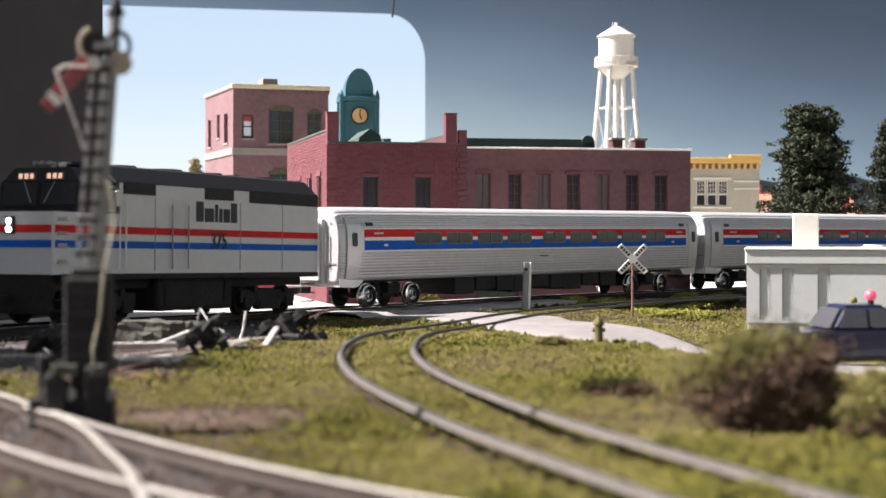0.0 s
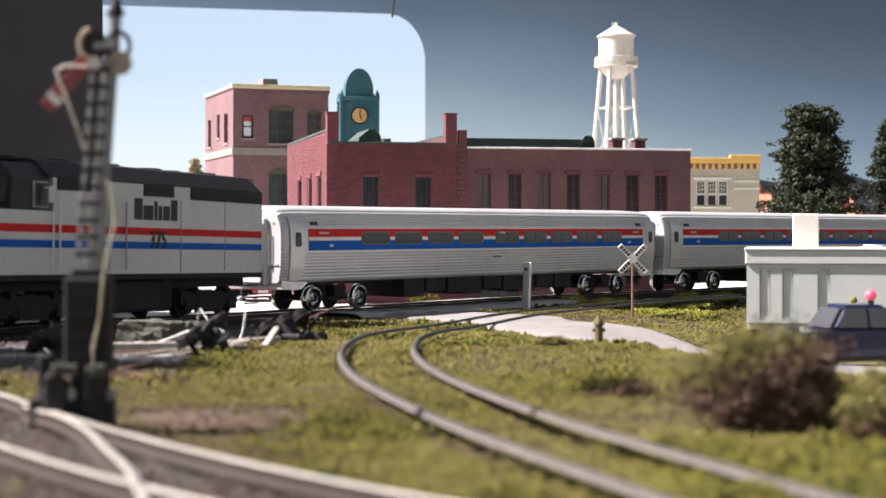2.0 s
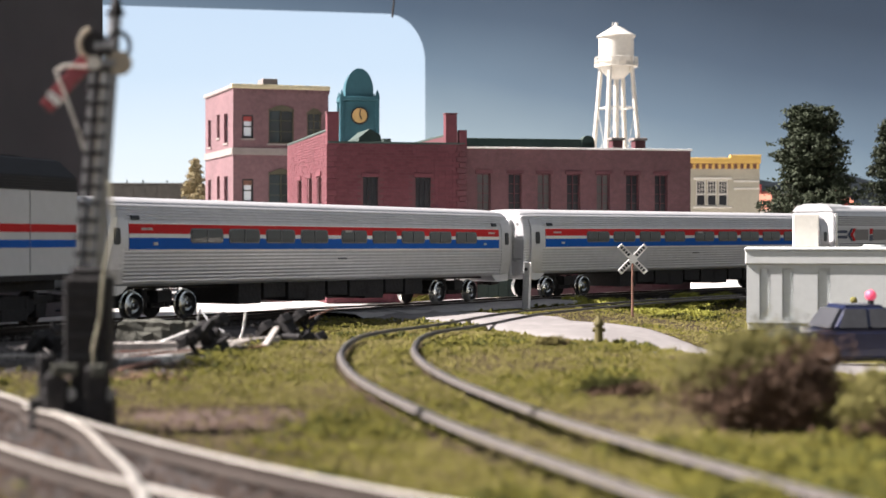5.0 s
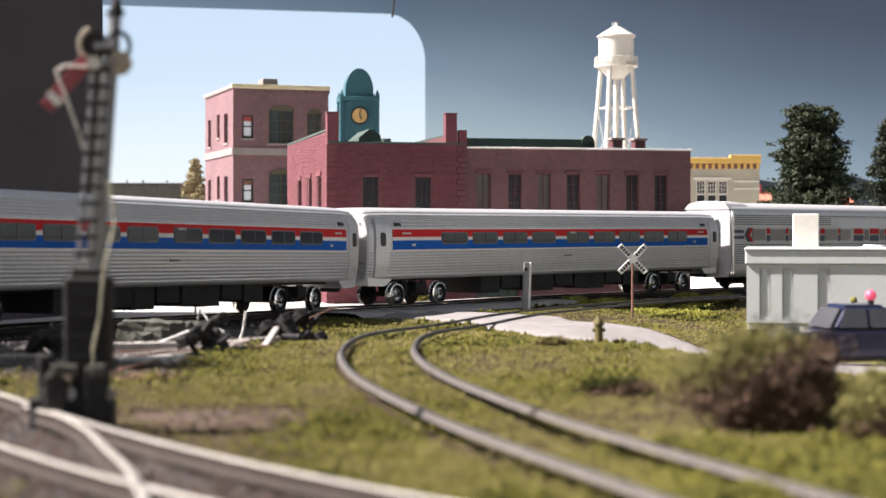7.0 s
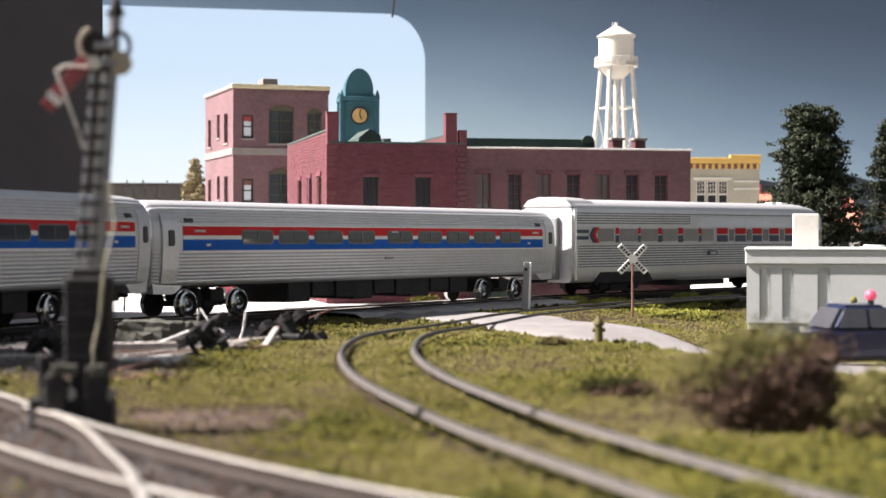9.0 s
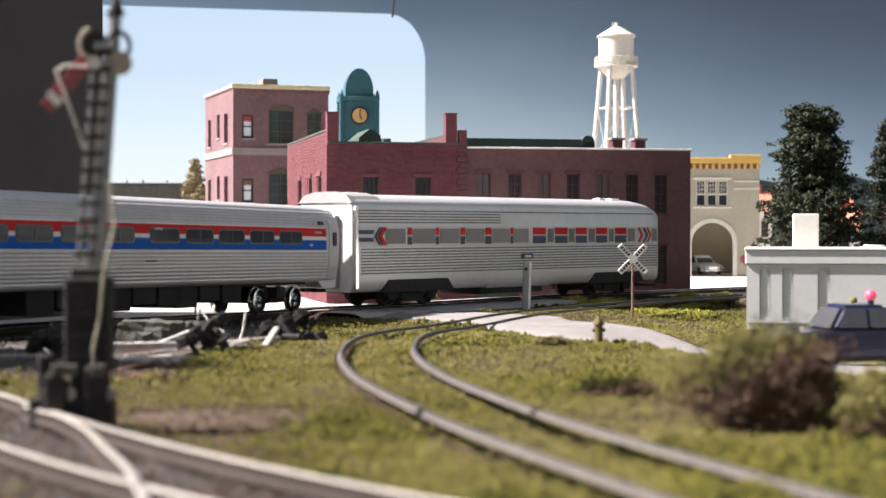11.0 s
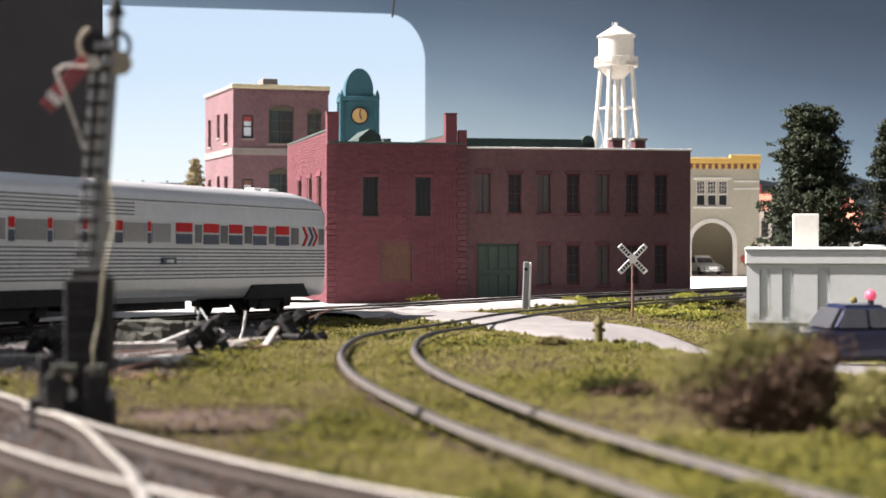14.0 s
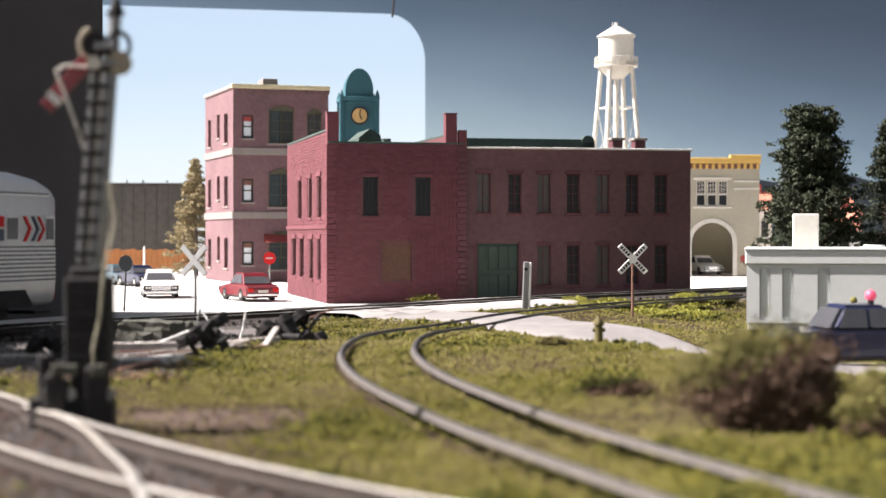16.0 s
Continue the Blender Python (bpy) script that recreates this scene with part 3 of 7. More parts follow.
def truck(parent, x, base, style):
    """A bogie: side frames, bolster, brake gear, springs."""
    bm = bmesh.new()
    for s in (-1, 1):
        y = s * (0.0070 if style == "coach" else 0.0118)
        if style == "coach":
            box(bm, x - base * 0.28, y - 0.001, 0.006, x + base * 0.28, y + 0.001, 0.0085, 0.0003)
            box(bm, x - 0.004, y - 0.0016, 0.004, x + 0.004, y + 0.0012, 0.0098, 0.0003)
            for e in (-1, 1):
                rod(bm, (x + e * 0.0065, y, 0.004), (x + e * 0.0065, y, 0.011), 0.0015, seg=10)
        else:
            box(bm, x - base * 0.5 - 0.005, y - 0.0012, 0.0050, x + base * 0.5 + 0.005, y + 0.0012, 0.0100, 0.0003)
            for e in (-1, 1):
                box(bm, x + e * base * 0.5 - 0.003, y - 0.002, 0.0028, x + e * base * 0.5 + 0.003, y + 0.0016, 0.0072, 0.0004)
                rod(bm, (x + e * base * 0.25, y, 0.003), (x + e * base * 0.25, y, 0.009), 0.0016, seg=10)
            box(bm, x - 0.0075, y - 0.002, 0.0020, x + 0.0075, y + 0.0016, 0.0060, 0.0003)
            for e in (-1, 1):
                rod(bm, (x + e * base * 0.36, y - s * 0.0004, 0.0102), (x + e * base * 0.36, y + s * 0.0026, 0.0102), 0.0014, seg=10)
            prism(bm, [(x - base * 0.45, 0.0055), (x - base * 0.2, 0.0022), (x + base * 0.2, 0.0022), (x + base * 0.45, 0.0055)], y - 0.0008, y + 0.0008, axis="y")
    box(bm, x - 0.004, -0.012, 0.006, x + 0.004, 0.012, 0.0105, 0.0003)
    return part("truck_frame", bm, M["under"], parent)


COACH = [(0.0155, 0.0124), (0.0168, 0.0132)]
for i in range(9):                              # fluted lower side
    z = 0.0138 + i * 0.00132
    y = float(np.interp(z, (0.011, 0.018, 0.026), (0.0166, 0.0179, 0.0184)))
    COACH += [(y, z), (y + 0.00016, z + 0.0003), (y + 0.00016, z + 0.0007), (y, z + 0.00095)]
COACH += [(0.0184, 0.0262), (0.0184, 0.0300), (0.0182, 0.0340), (0.0178, 0.0362)]
for i in range(5):                              # fluted letterboard
    z = 0.0366 + i * 0.0011
    y = float(np.interp(z, (0.0362, 0.0424), (0.0177, 0.0152)))
    COACH += [(y, z), (y + 0.00014, z + 0.00025), (y + 0.00008, z + 0.0006), (y - 0.00022, z + 0.00085)]
COACH += [(0.0145 * math.cos(math.pi / 2 * k / 9), 0.0424 + 0.0026 * math.sin(math.pi / 2 * k / 9)) for k in range(10)]
COACH[-1] = (0.0, 0.0450)
M["window_frame"] = material("window_frame", (0.13, 0.13, 0.135), 0.5, 0.3, 0.1, 60)
COACH_L = 0.294


def add_coupler(t, x, sgn):
    bm = bmesh.new()
    box(bm, x - 0.002, -0.0015, 0.0075, x + sgn * 0.009, 0.0015, 0.0095, 0.0003)
    box(bm, x + sgn * 0.007 - 0.002, -0.003, 0.0072, x + sgn * 0.007 + 0.002, 0.002, 0.0100, 0.0004)
    part("coupler", bm, M["under"], t)


def build_coach(index):
    t = thing("passenger_coach", Matrix(), "silver fluted coach with red and blue stripes on bright wheels", "railway coach", "cars of the train")
    h = COACH_L / 2
    bm = bmesh.new()
    ends = [(0.0, 0.895, 0.0016), (0.0008, 0.925, 0.0008), (0.0022, 0.945, 0.0003), (0.008, 0.975, 0.0001), (0.0140, 1.0, 0.0)]
    loft(bm, COACH, [(-h + a, k, d) for a, k, d in ends] + [(-h + 0.05, 1, 0), (h - 0.05, 1, 0)] + [(h - a, k, d) for a, k, d in ends[::-1]], soft=False)
    part("body", bm, M["silver"], t)
    x0, x1 = -h + 0.0148, h - 0.0145
    span = x1 - x0
    for z0, z1, mat in ((0.0315, 0.0350, "red"), (0.0258, 0.0300, "blue"), (0.0350, 0.0354, "white"), (0.0300, 0.0315, "white"), (0.0252, 0.0258, "white")):
        for side in (-1, 1):
            part("stripe", strip(COACH, x0, x1, z0, z1, side, 0.0002), M[mat], t)
    for w in (0.128, 0.2136, 0.301, 0.388, 0.4966, 0.585, 0.672, 0.76, 0.848):
        for side in (-1, 1):
            fr = part("window", strip(COACH, x0 + w * span - 0.0006, x0 + (w + 0.068) * span + 0.0006, 0.0281, 0.0337, side, 0.00035, 3, 0.0012), M["window_frame"], t)
            part("pane", strip(COACH, x0 + w * span, x0 + (w + 0.068) * span, 0.0286, 0.0332, side, 0.0005, 3, 0.0012), M["window"], fr)
            mid = x0 + (w + 0.034) * span
            part("mullion", strip(COACH, mid - 0.0002, mid + 0.0002, 0.0287, 0.0331, side, 0.0007, 1), M["window_frame"], fr)
    for e in (-1, 1):                            # doors and small lights by the ends
        a, b = sorted((e * (h - 0.0025), e * (h - 0.0128)))
        for side in (-1, 1):
            k = 0.97
            prof = [(y * k, z) for y, z in COACH]
            d = part("door", strip(prof, a + 0.0015, b, 0.0135, 0.0398, side, 0.0006, 10), M["silver"], t)
            part("pane", strip(prof, a + 0.0045, b - 0.0028, 0.0275, 0.0335, side, 0.0010, 3, 0.0008), M["dark_glass"], d)
            c = e * (h - 0.0185)
            part("marker_window", strip(COACH, c - 0.002, c + 0.002, 0.0364, 0.0380, side, 0.0006, 2), M["dark_glass"], t)
        bm = bmesh.new()
        edge = [(0.0, 0.0136), (0.0005, 0.0098), (0.010, 0.0094), (0.0128, 0.0100), (0.0150, 0.0118), (0.0175, 0.0136)]
        prism(bm, [(e * (h - 0.0008 - p), z) for p, z in edge], -0.0160, 0.0160, axis="y")
        part("end_skirt", bm, M["silver"], t)
        bm = bmesh.new()
        box(bm, e * h - 0.002, -0.0088, 0.0112, e * h + 0.002, 0.0088, 0.0395, 0.0006)
        box(bm, e * (h + 0.0022) - 0.0008, -0.0075, 0.0125, e * (h + 0.0022) + 0.0008, 0.0075, 0.038, 0.0004)
        part("diaphragm", bm, M["loco_grey"], t)
        for s in (-1, 1):
            bm = bmesh.new()
            xx = e * (h + 0.0012)
            rod(bm, (xx, s * 0.0105, 0.0190), (xx, s * 0.0105, 0.0335), 0.0003, seg=6)
            rod(bm, (xx, s * 0.0105, 0.0190), (xx - e * 0.004, s * 0.0140, 0.0190), 0.0003, seg=6)
            part("grab_iron", bm, M["steel"], t)
            bm = bmesh.new()
            box(bm, e * h - 0.0004, s * 0.0125 - 0.0026, 0.0196, e * h + 0.0004, s * 0.0125 + 0.0026, 0.0202)
            rod(bm, (e * h - 0.0003, s * 0.0122, 0.0375), (e * h + 0.0006, s * 0.0122, 0.0375), 0.0006, seg=10)
            part("end_fitting", bm, M["steel"], t)
        add_coupler(t, e * h, e)
    bm = bmesh.new()
    for i in range(9):                           # equipment under the floor
        x = -0.058 + i * 0.0146 + 0.0015 * ((i * 7) % 3)
        box(bm, x - 0.0072, -0.0145, 0.0042 + 0.0010 * ((i * 5) % 3), x + 0.0072, 0.0145, 0.0130, 0.0004)
    box(bm, -0.14, -0.009, 0.0112, 0.14, 0.009, 0.0130)
    part("underframe", bm, M["under"], t)
    for side in (-1, 1):
        for x, w in ((-h + 0.024, 0.006), (h - 0.022, 0.006), (0.004, 0.005)):
            for q in range(5):
                xx = x + (q - 2) * w / 5
                part("lettering", strip(COACH, xx - w * 0.07, xx + w * 0.07, 0.0328, 0.0336, side, 0.0006, 1), M["pale_plastic"], t)
        for x in (-h + 0.0285, h - 0.0285):
            part("lettering", strip(COACH, x - 0.0011, x + 0.0011, 0.0274, 0.0284, side, 0.0006, 1), M["pale_plastic"], t)
        part("lettering", strip(COACH, -0.003, 0.003, 0.0214, 0.0221, side, 0.0005, 1), M["rib_dark"], t)
    for e in (-1, 1):
        truck(t, e * 0.1055, 0.0298, "coach")
        for k in (-1, 1):
            wheelset(t, e * 0.1055 + k * 0.0149, 0.0052, "wheel", index)
    return t


BUDD_L = 0.2485
BUDD = [(0.0150, 0.0070), (0.0164, 0.0082), (0.0172, 0.0120), (0.0172, 0.0450), (0.0168, 0.0461), (0.0158, 0.0474), (0.0135, 0.0488), (0.0100, 0.0498), (0.0055, 0.0504), (0.0, 0.0507)]


def build_budd(index):
    t = thing("observation_coach", Matrix(), "silver corrugated coach with red, white and navy window band", "railway coach", "cars of the train")
    h = BUDD_L / 2
    bm = bmesh.new()
    loft(bm, BUDD, [(-h, 0.94, 0.0012), (-h + 0.002, 0.985, 0.0003), (-h + 0.004, 1, 0), (0, 1, 0), (h - 0.020, 1, 0.0), (h - 0.010, 1, 0.0012), (h - 0.005, 0.99, 0.0030), (h - 0.002, 0.95, 0.0055), (h, 0.86, 0.0085)])
    part("body", bm, M["bright_silver"], t)
    bm = bmesh.new()
    for a, b, z in ((-h + 0.02, -h + 0.002, 0.0506), (-h + 0.002, -h - 0.0005, 0.0509)):
        prism(bm, [(-0.0165, 0.0465), (-0.013, z - 0.001), (-0.006, z + 0.0006), (0.006, z + 0.0006), (0.013, z - 0.001), (0.0165, 0.0465)], a, b)
    part("roof_hood", bm, M["roof_silver"], t)
    for k, (x, w) in enumerate(((-h + 0.012, 0.004), (h - 0.04, 0.003), (h - 0.028, 0.004))):
        part("roof_vent", boxes((x - w, -0.006, 0.0497, x + w, -0.001, 0.0514), bevel=0.0005), M["white"], t)
    X = lambda w: -h + w * BUDD_L
    for side in (-1, 1):
        # Dark strips between the ribs put the shade of the corrugation into colour.
        for i in range(9):
            z = 0.0142 + i * 0.00134
            part("rib", strip(BUDD, X(0.018), X(0.985), z, z + 0.00068, side, 0.00045, 1), M["rib"], t)
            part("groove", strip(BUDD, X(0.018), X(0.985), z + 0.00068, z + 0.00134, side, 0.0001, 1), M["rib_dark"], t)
        for i in range(5):
            z = 0.0369 + i * 0.0013
            part("rib", strip(BUDD, X(0.012), X(0.46 if i % 5 < 4 else 0.97), z, z + 0.0007, side, 0.00045, 1), M["rib"], t)
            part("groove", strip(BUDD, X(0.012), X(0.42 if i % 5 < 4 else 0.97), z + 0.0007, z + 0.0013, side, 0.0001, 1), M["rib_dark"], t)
        part("window_band", strip(BUDD, X(0.012), X(0.985), 0.0268, 0.0362, side, 0.00015, 1), M["loco_grey"], t)
        for a, b in ((0.082, 0.1365), (0.157, 0.220), (0.2345, 0.293), (0.311, 0.369), (0.392, 0.449), (0.462, 0.510), (0.575, 0.594), (0.648, 0.668), (0.719, 0.741), (0.794, 0.812), (0.868, 0.892), (0.963, 0.980)):
            wn_ = part("window", strip(BUDD, X(a) - 0.0005, X(b) + 0.0005, 0.0278, 0.0356, side, 0.0003, 1), M["silver"], t)
            part("pane", strip(BUDD, X(a), X(b), 0.0283, 0.0351, side, 0.0005, 1), M["bright_glass"] if b < 0.52 else M["dull_glass"], wn_)
        for a, b in ((0.143, 0.155), (0.222, 0.232), (0.296, 0.309), (0.372, 0.390), (0.452, 0.460), (0.525, 0.568), (0.600, 0.643), (0.673, 0.712), (0.746, 0.787), (0.817, 0.860)):
            part("panel", strip(BUDD, X(a), X(b), 0.0322, 0.0356, side, 0.0004, 1), M["red"], t)
            part("panel", strip(BUDD, X(a), X(b), 0.0278, 0.0315, side, 0.0004, 1), M["navy"], t)
        # arrow at one end, chevrons at the other
        y = side * (0.0172 + 0.0005)
        for x_tip, zz, wd, mat, sgn in ((X(0.062), 0.0317, 0.0024, "red", -1), (X(0.052), 0.0317, 0.0018, "navy", -1), (X(0.918), 0.0317, 0.0016, "red", 1), (X(0.938), 0.0317, 0.0014, "navy", 1), (X(0.953), 0.0317, 0.0012, "red", 1)):
            bm = bmesh.new()
            dz = 0.0040
            for s2 in (-1, 1):
                f = [(x_tip, zz), (x_tip + wd, zz), (x_tip + wd - sgn * 0.0034, zz + s2 * dz), (x_tip - sgn * 0.0034, zz + s2 * dz)]
                prism(bm, f, y - 0.0002, y + 0.0002, axis="y")
            part("chevron", bm, M[mat], t)
        for z in (0.0327, 0.0293):
            part("band_line", strip(BUDD, X(0.012), X(0.050), z, z + 0.0018, side, 0.0004, 1), M["navy"], t)
        pl = part("number_plate", strip(BUDD, X(0.486), X(0.522), 0.0202, 0.0228, side, 0.0010, 1), M["navy"], t)
        part("lettering", strip(BUDD, X(0.494), X(0.514), 0.0209, 0.0220, side, 0.0013, 1), M["pale_plastic"], pl)
        for x in (-0.081, 0.081):
            bm = bmesh.new()
            prism(bm, [(x - 0.0255, 0.0066), (x - 0.0205, 0.0122), (x + 0.0205, 0.0122), (x + 0.0255, 0.0066)], *sorted((side * 0.0160, side * 0.0178)), axis="y")
            part("wheel_arch", bm, M["under"], t)
        part("side_sill", strip(BUDD, -0.030, 0.022, 0.0066, 0.0086, side, 0.0008, 1), M["silver"], t)
        bm = bmesh.new()
        box(bm, -h + 0.0005, side * 0.0172 - 0.0006, 0.0085, -h + 0.0025, side * 0.0172 + 0.0006, 0.0455, 0.0002)
        part("corner_post", bm, M["chrome"], t)
    bm = bmesh.new()
    box(bm, -0.03, -0.013, 0.0035, 0.02, 0.013, 0.0075, 0.0006)
    box(bm, -0.12, -0.011, 0.0066, 0.12, 0.011, 0.0076)
    part("underframe", bm, M["under"], t)
    for e in (-1, 1):
        part("diaphragm", boxes((e * h - 0.0022, -0.008, 0.0085, e * h + 0.0022, 0.008, 0.041), bevel=0.0006), M["steel"], t)
        add_coupler(t, e * h, e)
        truck(t, e * 0.081, 0.0275, "loco")
        for k in (-1, 1):
            wheelset(t, e * 0.081 + k * 0.0137, 0.0050, "rail_rust", index)
    for s in (-1, 1):
        part("tail_lamp", boxes((h - 0.004, s * 0.012 - 0.0015, 0.0085, h + 0.003, s * 0.012 + 0.0015, 0.011), bevel=0.0004), M["red"], t)
    part("rear_step", boxes((h - 0.004, -0.010, 0.0035, h + 0.006, 0.010, 0.0045), bevel=0.0002), M["under"], t)
    return t


LOCO_L = 0.174


def text_part(name, body, size, mat, parent, m, squeeze=1.0):
    cu = bpy.data.curves.new(name, "FONT")
    cu.body, cu.size, cu.extrude, cu.align_x = body, size, 0.00012, "CENTER"
    tmp = bpy.data.objects.new(name, cu)
    me = bpy.data.meshes.new_from_object(tmp)
    bpy.data.objects.remove(tmp)
    me.transform(m @ Matrix.Diagonal((squeeze, 1, 1, 1)))
    me.materials.clear()
    me.materials.append(mat)
    ob = new(name, me)
    ob.parent = parent
    return ob


def build_loco(index):
    t = thing("diesel_locomotive", Matrix(), "grey diesel locomotive with black roof, red and blue stripes", "locomotive", "cars of the train")
    h = LOCO_L / 2
    bm = bmesh.new()                             # grey lower body with chamfered nose
    n = 0.0012
    prism(bm, [(-h + n * 0.5, -0.0178), (h, -0.0178), (h, 0.0178), (-h + n * 0.5, 0.0178), (-h, 0.0172), (-h, -0.0172)], 0.0168, 0.0378, axis="z")
    prism(bm, [(-h + 0.036, -0.0178), (h, -0.0178), (h, 0.0178), (-h + 0.036, 0.0178)], 0.0378, 0.0488, axis="z")
    part("body", bm, M["loco_grey"], t)
    bm = bmesh.new()
    prism(bm, [(-0.0178, 0.0488), (-0.0176, 0.0493), (-0.0115, 0.0547), (-0.009, 0.0553), (0.009, 0.0553), (0.0115, 0.0547), (0.0176, 0.0493), (0.0178, 0.0488)], -h + 0.034, h - 0.0008)
    part("roof", bm, M["loco_roof"], t)
    bm = bmesh.new()                             # cab with chamfered shoulders and a slightly raked front
    CF, RK = -h + 0.0140, 0.0022
    outline = [(-0.0174, 0.0376), (0.0174, 0.0376), (0.0174, 0.0480), (0.0118, 0.0534), (-0.0118, 0.0534), (-0.0174, 0.0480)]
    prism(bm, outline, CF, -h + 0.0345)
    for v in bm.verts:
        if v.co.x < CF + 0.001:
            v.co.x += RK * (v.co.z - 0.0376) / 0.0158
    part("cab", bm, M["black"], t)
    part("nose_deck", boxes((-h + 0.0006, -0.0168, 0.0378, CF + 0.001, 0.0168, 0.0384), bevel=0.0002), M["under"], t)
    lean = Matrix.Translation((CF, 0, 0.0376)) @ Matrix.Rotation(math.atan2(RK, 0.0158), 4, "Y")
    for s in (-1, 1):
        y0, y1 = sorted((s * 0.0008, s * 0.0158))
        bm = bmesh.new()
        wall(bm, y1 - y0 + 0.0012, 0.0090, 0.0006, [(0.0006, 0.0006, y1 - y0 + 0.0006, 0.0084)], Matrix.Translation((-0.0007, y1 + 0.0006, 0.0022)) @ Matrix.Rotation(-math.pi / 2, 4, "Z"))
        bm.transform(lean)
        ws = part("windscreen", bm, M["under"], t)
        bm = boxes((-0.0004, y0, 0.0028, 0.0002, y1, 0.0106))
        bm.transform(lean)
        part("pane", bm, M["cab_glass"], ws)
        bm = bmesh.new()
        rod(bm, (-0.0010, s * 0.0065, 0.0108), (-0.0010, s * 0.0038, 0.0052), 0.00022, seg=6)
        rod(bm, (-0.0010, s * 0.0046, 0.0068), (-0.0010, s * 0.0028, 0.0036), 0.00030, seg=6)
        bm.transform(lean)
        part("wiper", bm, M["steel"], ws)
        y0, y1 = sorted((s * 0.0018, s * 0.0104))
        bm = boxes((-0.0006, y0, 0.0114, 0.0002, y1, 0.0142), bevel=0.0002)
        bm.transform(lean)
        ob = part("number_board", bm, M["number_back"], t)
        bm = bmesh.new()
        for k in range(3):
            yy = (y0 + y1) / 2 + (k - 1) * 0.0024
            box(bm, -0.0009, yy - 0.0007, 0.0119, -0.0005, yy + 0.0007, 0.0137)
        bm.transform(lean)
        part("glowing_digits", bm, M["number_glow"], ob, "orange lit number bars")
        y = s * 0.0175
        fr = part("side_window", boxes((-h + 0.0255, y - 0.0004, 0.0386, -h + 0.0335, y + 0.0004, 0.0474), bevel=0.0003), M["steel"], t)
        part("pane", boxes((-h + 0.0261, y - 0.0006, 0.0392, -h + 0.0329, y + 0.0006, 0.0468), bevel=0.0002), M["dark_glass"], fr)
        bm = boxes((-h + 0.0300, s * 0.0205 - 0.0004, 0.0402, -h + 0.0322, s * 0.0205 + 0.0004, 0.0458), bevel=0.0004)
        rod(bm, (-h + 0.0311, s * 0.0170, 0.0452), (-h + 0.0311, s * 0.0203, 0.0452), 0.0003, seg=6)
        part("mirror", bm, M["pale_plastic"], t)
        for z in (0.0350, 0.0302, 0.0262, 0.0208):
            st = part("step_recess", boxes((-h + 0.0022, s * 0.0178 - 0.0003, z, -h + 0.0070, s * 0.0178 + 0.0003, z + 0.0010), bevel=0.0001), M["steel"], t)
            part("tread", boxes((-h + 0.0018, s * 0.0178 - 0.0008, z - 0.0003, -h + 0.0075, s * 0.0178 + 0.0008, z)), M["steel"], st)
        for z0, z1, mat in ((0.0308, 0.0334, "red"), (0.0258, 0.0283, "blue")):
            part("stripe", boxes((-h + 0.0008, s * 0.0178 - 0.0002, z0, h - 0.0002, s * 0.0178 + 0.0002, z1)), M[mat], t)
        ys = sorted((s * 0.0178 - 0.0003, s * 0.0178 + 0.0003))
        for xa, xb, za, zb, nl in ((-0.049, -0.030, 0.0449, 0.0488, 5), (0.0017, 0.0215, 0.0447, 0.0488, 5), (0.033, 0.0865, 0.0443, 0.0488, 5)):
            g = part("grille", boxes((xa, *ys[:1], za, xb, ys[1], zb)), M["under"], t)
            for k in range(nl):
                z = za + (k + 0.5) * (zb - za) / nl
                part("slat", boxes((xa + 0.0005, s * 0.0178 - 0.0005, z - 0.00022, xb - 0.0005, s * 0.0178 + 0.0005, z + 0.00022)), M["black"], g)
        for xa, xb, za, zb in ((-0.0195, -0.0105, 0.0185, 0.0440),):
            d = part("door", boxes((xa, s * 0.0178 - 0.0001, za, xb, s * 0.0178 + 0.0001, zb)), M["loco_door"], t)
            for xx in (xa - 0.0006, xb + 0.0006):
                bm = bmesh.new()
                rod(bm, (xx, s * 0.0186, za), (xx, s * 0.0186, zb - 0.002), 0.00028, seg=6)
                part("handrail", bm, M["steel"], d)
        for xx in (-0.030, 0.0265, 0.058):
            part("panel_joint", boxes((xx - 0.00012, s * 0.0178 - 0.00022, 0.0180, xx + 0.00012, s * 0.0178 + 0.00022, 0.0440)), M["steel"], t)
        # plain bars in place of the company's name
        for x, w, top in ((-0.0040, 0.0050, 0.0076), (0.0018, 0.0062, 0.0052), (0.0088, 0.0020, 0.0068), (0.0116, 0.0022, 0.0052), (0.0146, 0.0044, 0.0052), (0.0198, 0.0042, 0.0076)):
            part("name_bar", boxes((x, s * 0.0178 - 0.0002, 0.0362, x + w, s * 0.0178 + 0.0003, 0.0362 + top), bevel=0.0001), M["black"], t)
        text_part("number", "375", 0.0088, M["black"], t, Matrix.Translation((0.0112, s * 0.0182, 0.0262)) @ pose(0, 0, 0, 90, 0, 0 if s < 0 else 180), 0.85)
        bm = bmesh.new()                         # sill and steps
        box(bm, -h + 0.004, s * 0.0172 - 0.0008, 0.0150, h, s * 0.0172 + 0.0002, 0.0170, 0.0002)
        for e in (-1, 1):
            for k in range(3):
                box(bm, e * (h - 0.006) - 0.004, s * 0.0165 - 0.001, 0.0045 + k * 0.0036, e * (h - 0.006) + 0.004, s * 0.0165 + 0.001, 0.0050 + k * 0.0036)
        part("sill", bm, M["under"], t)
        bm = bmesh.new()
        for xx in (-h + 0.0350, -h + 0.0385):
            rod(bm, (xx, s * 0.0188, 0.0185), (xx, s * 0.0188, 0.0435), 0.0003, seg=6)
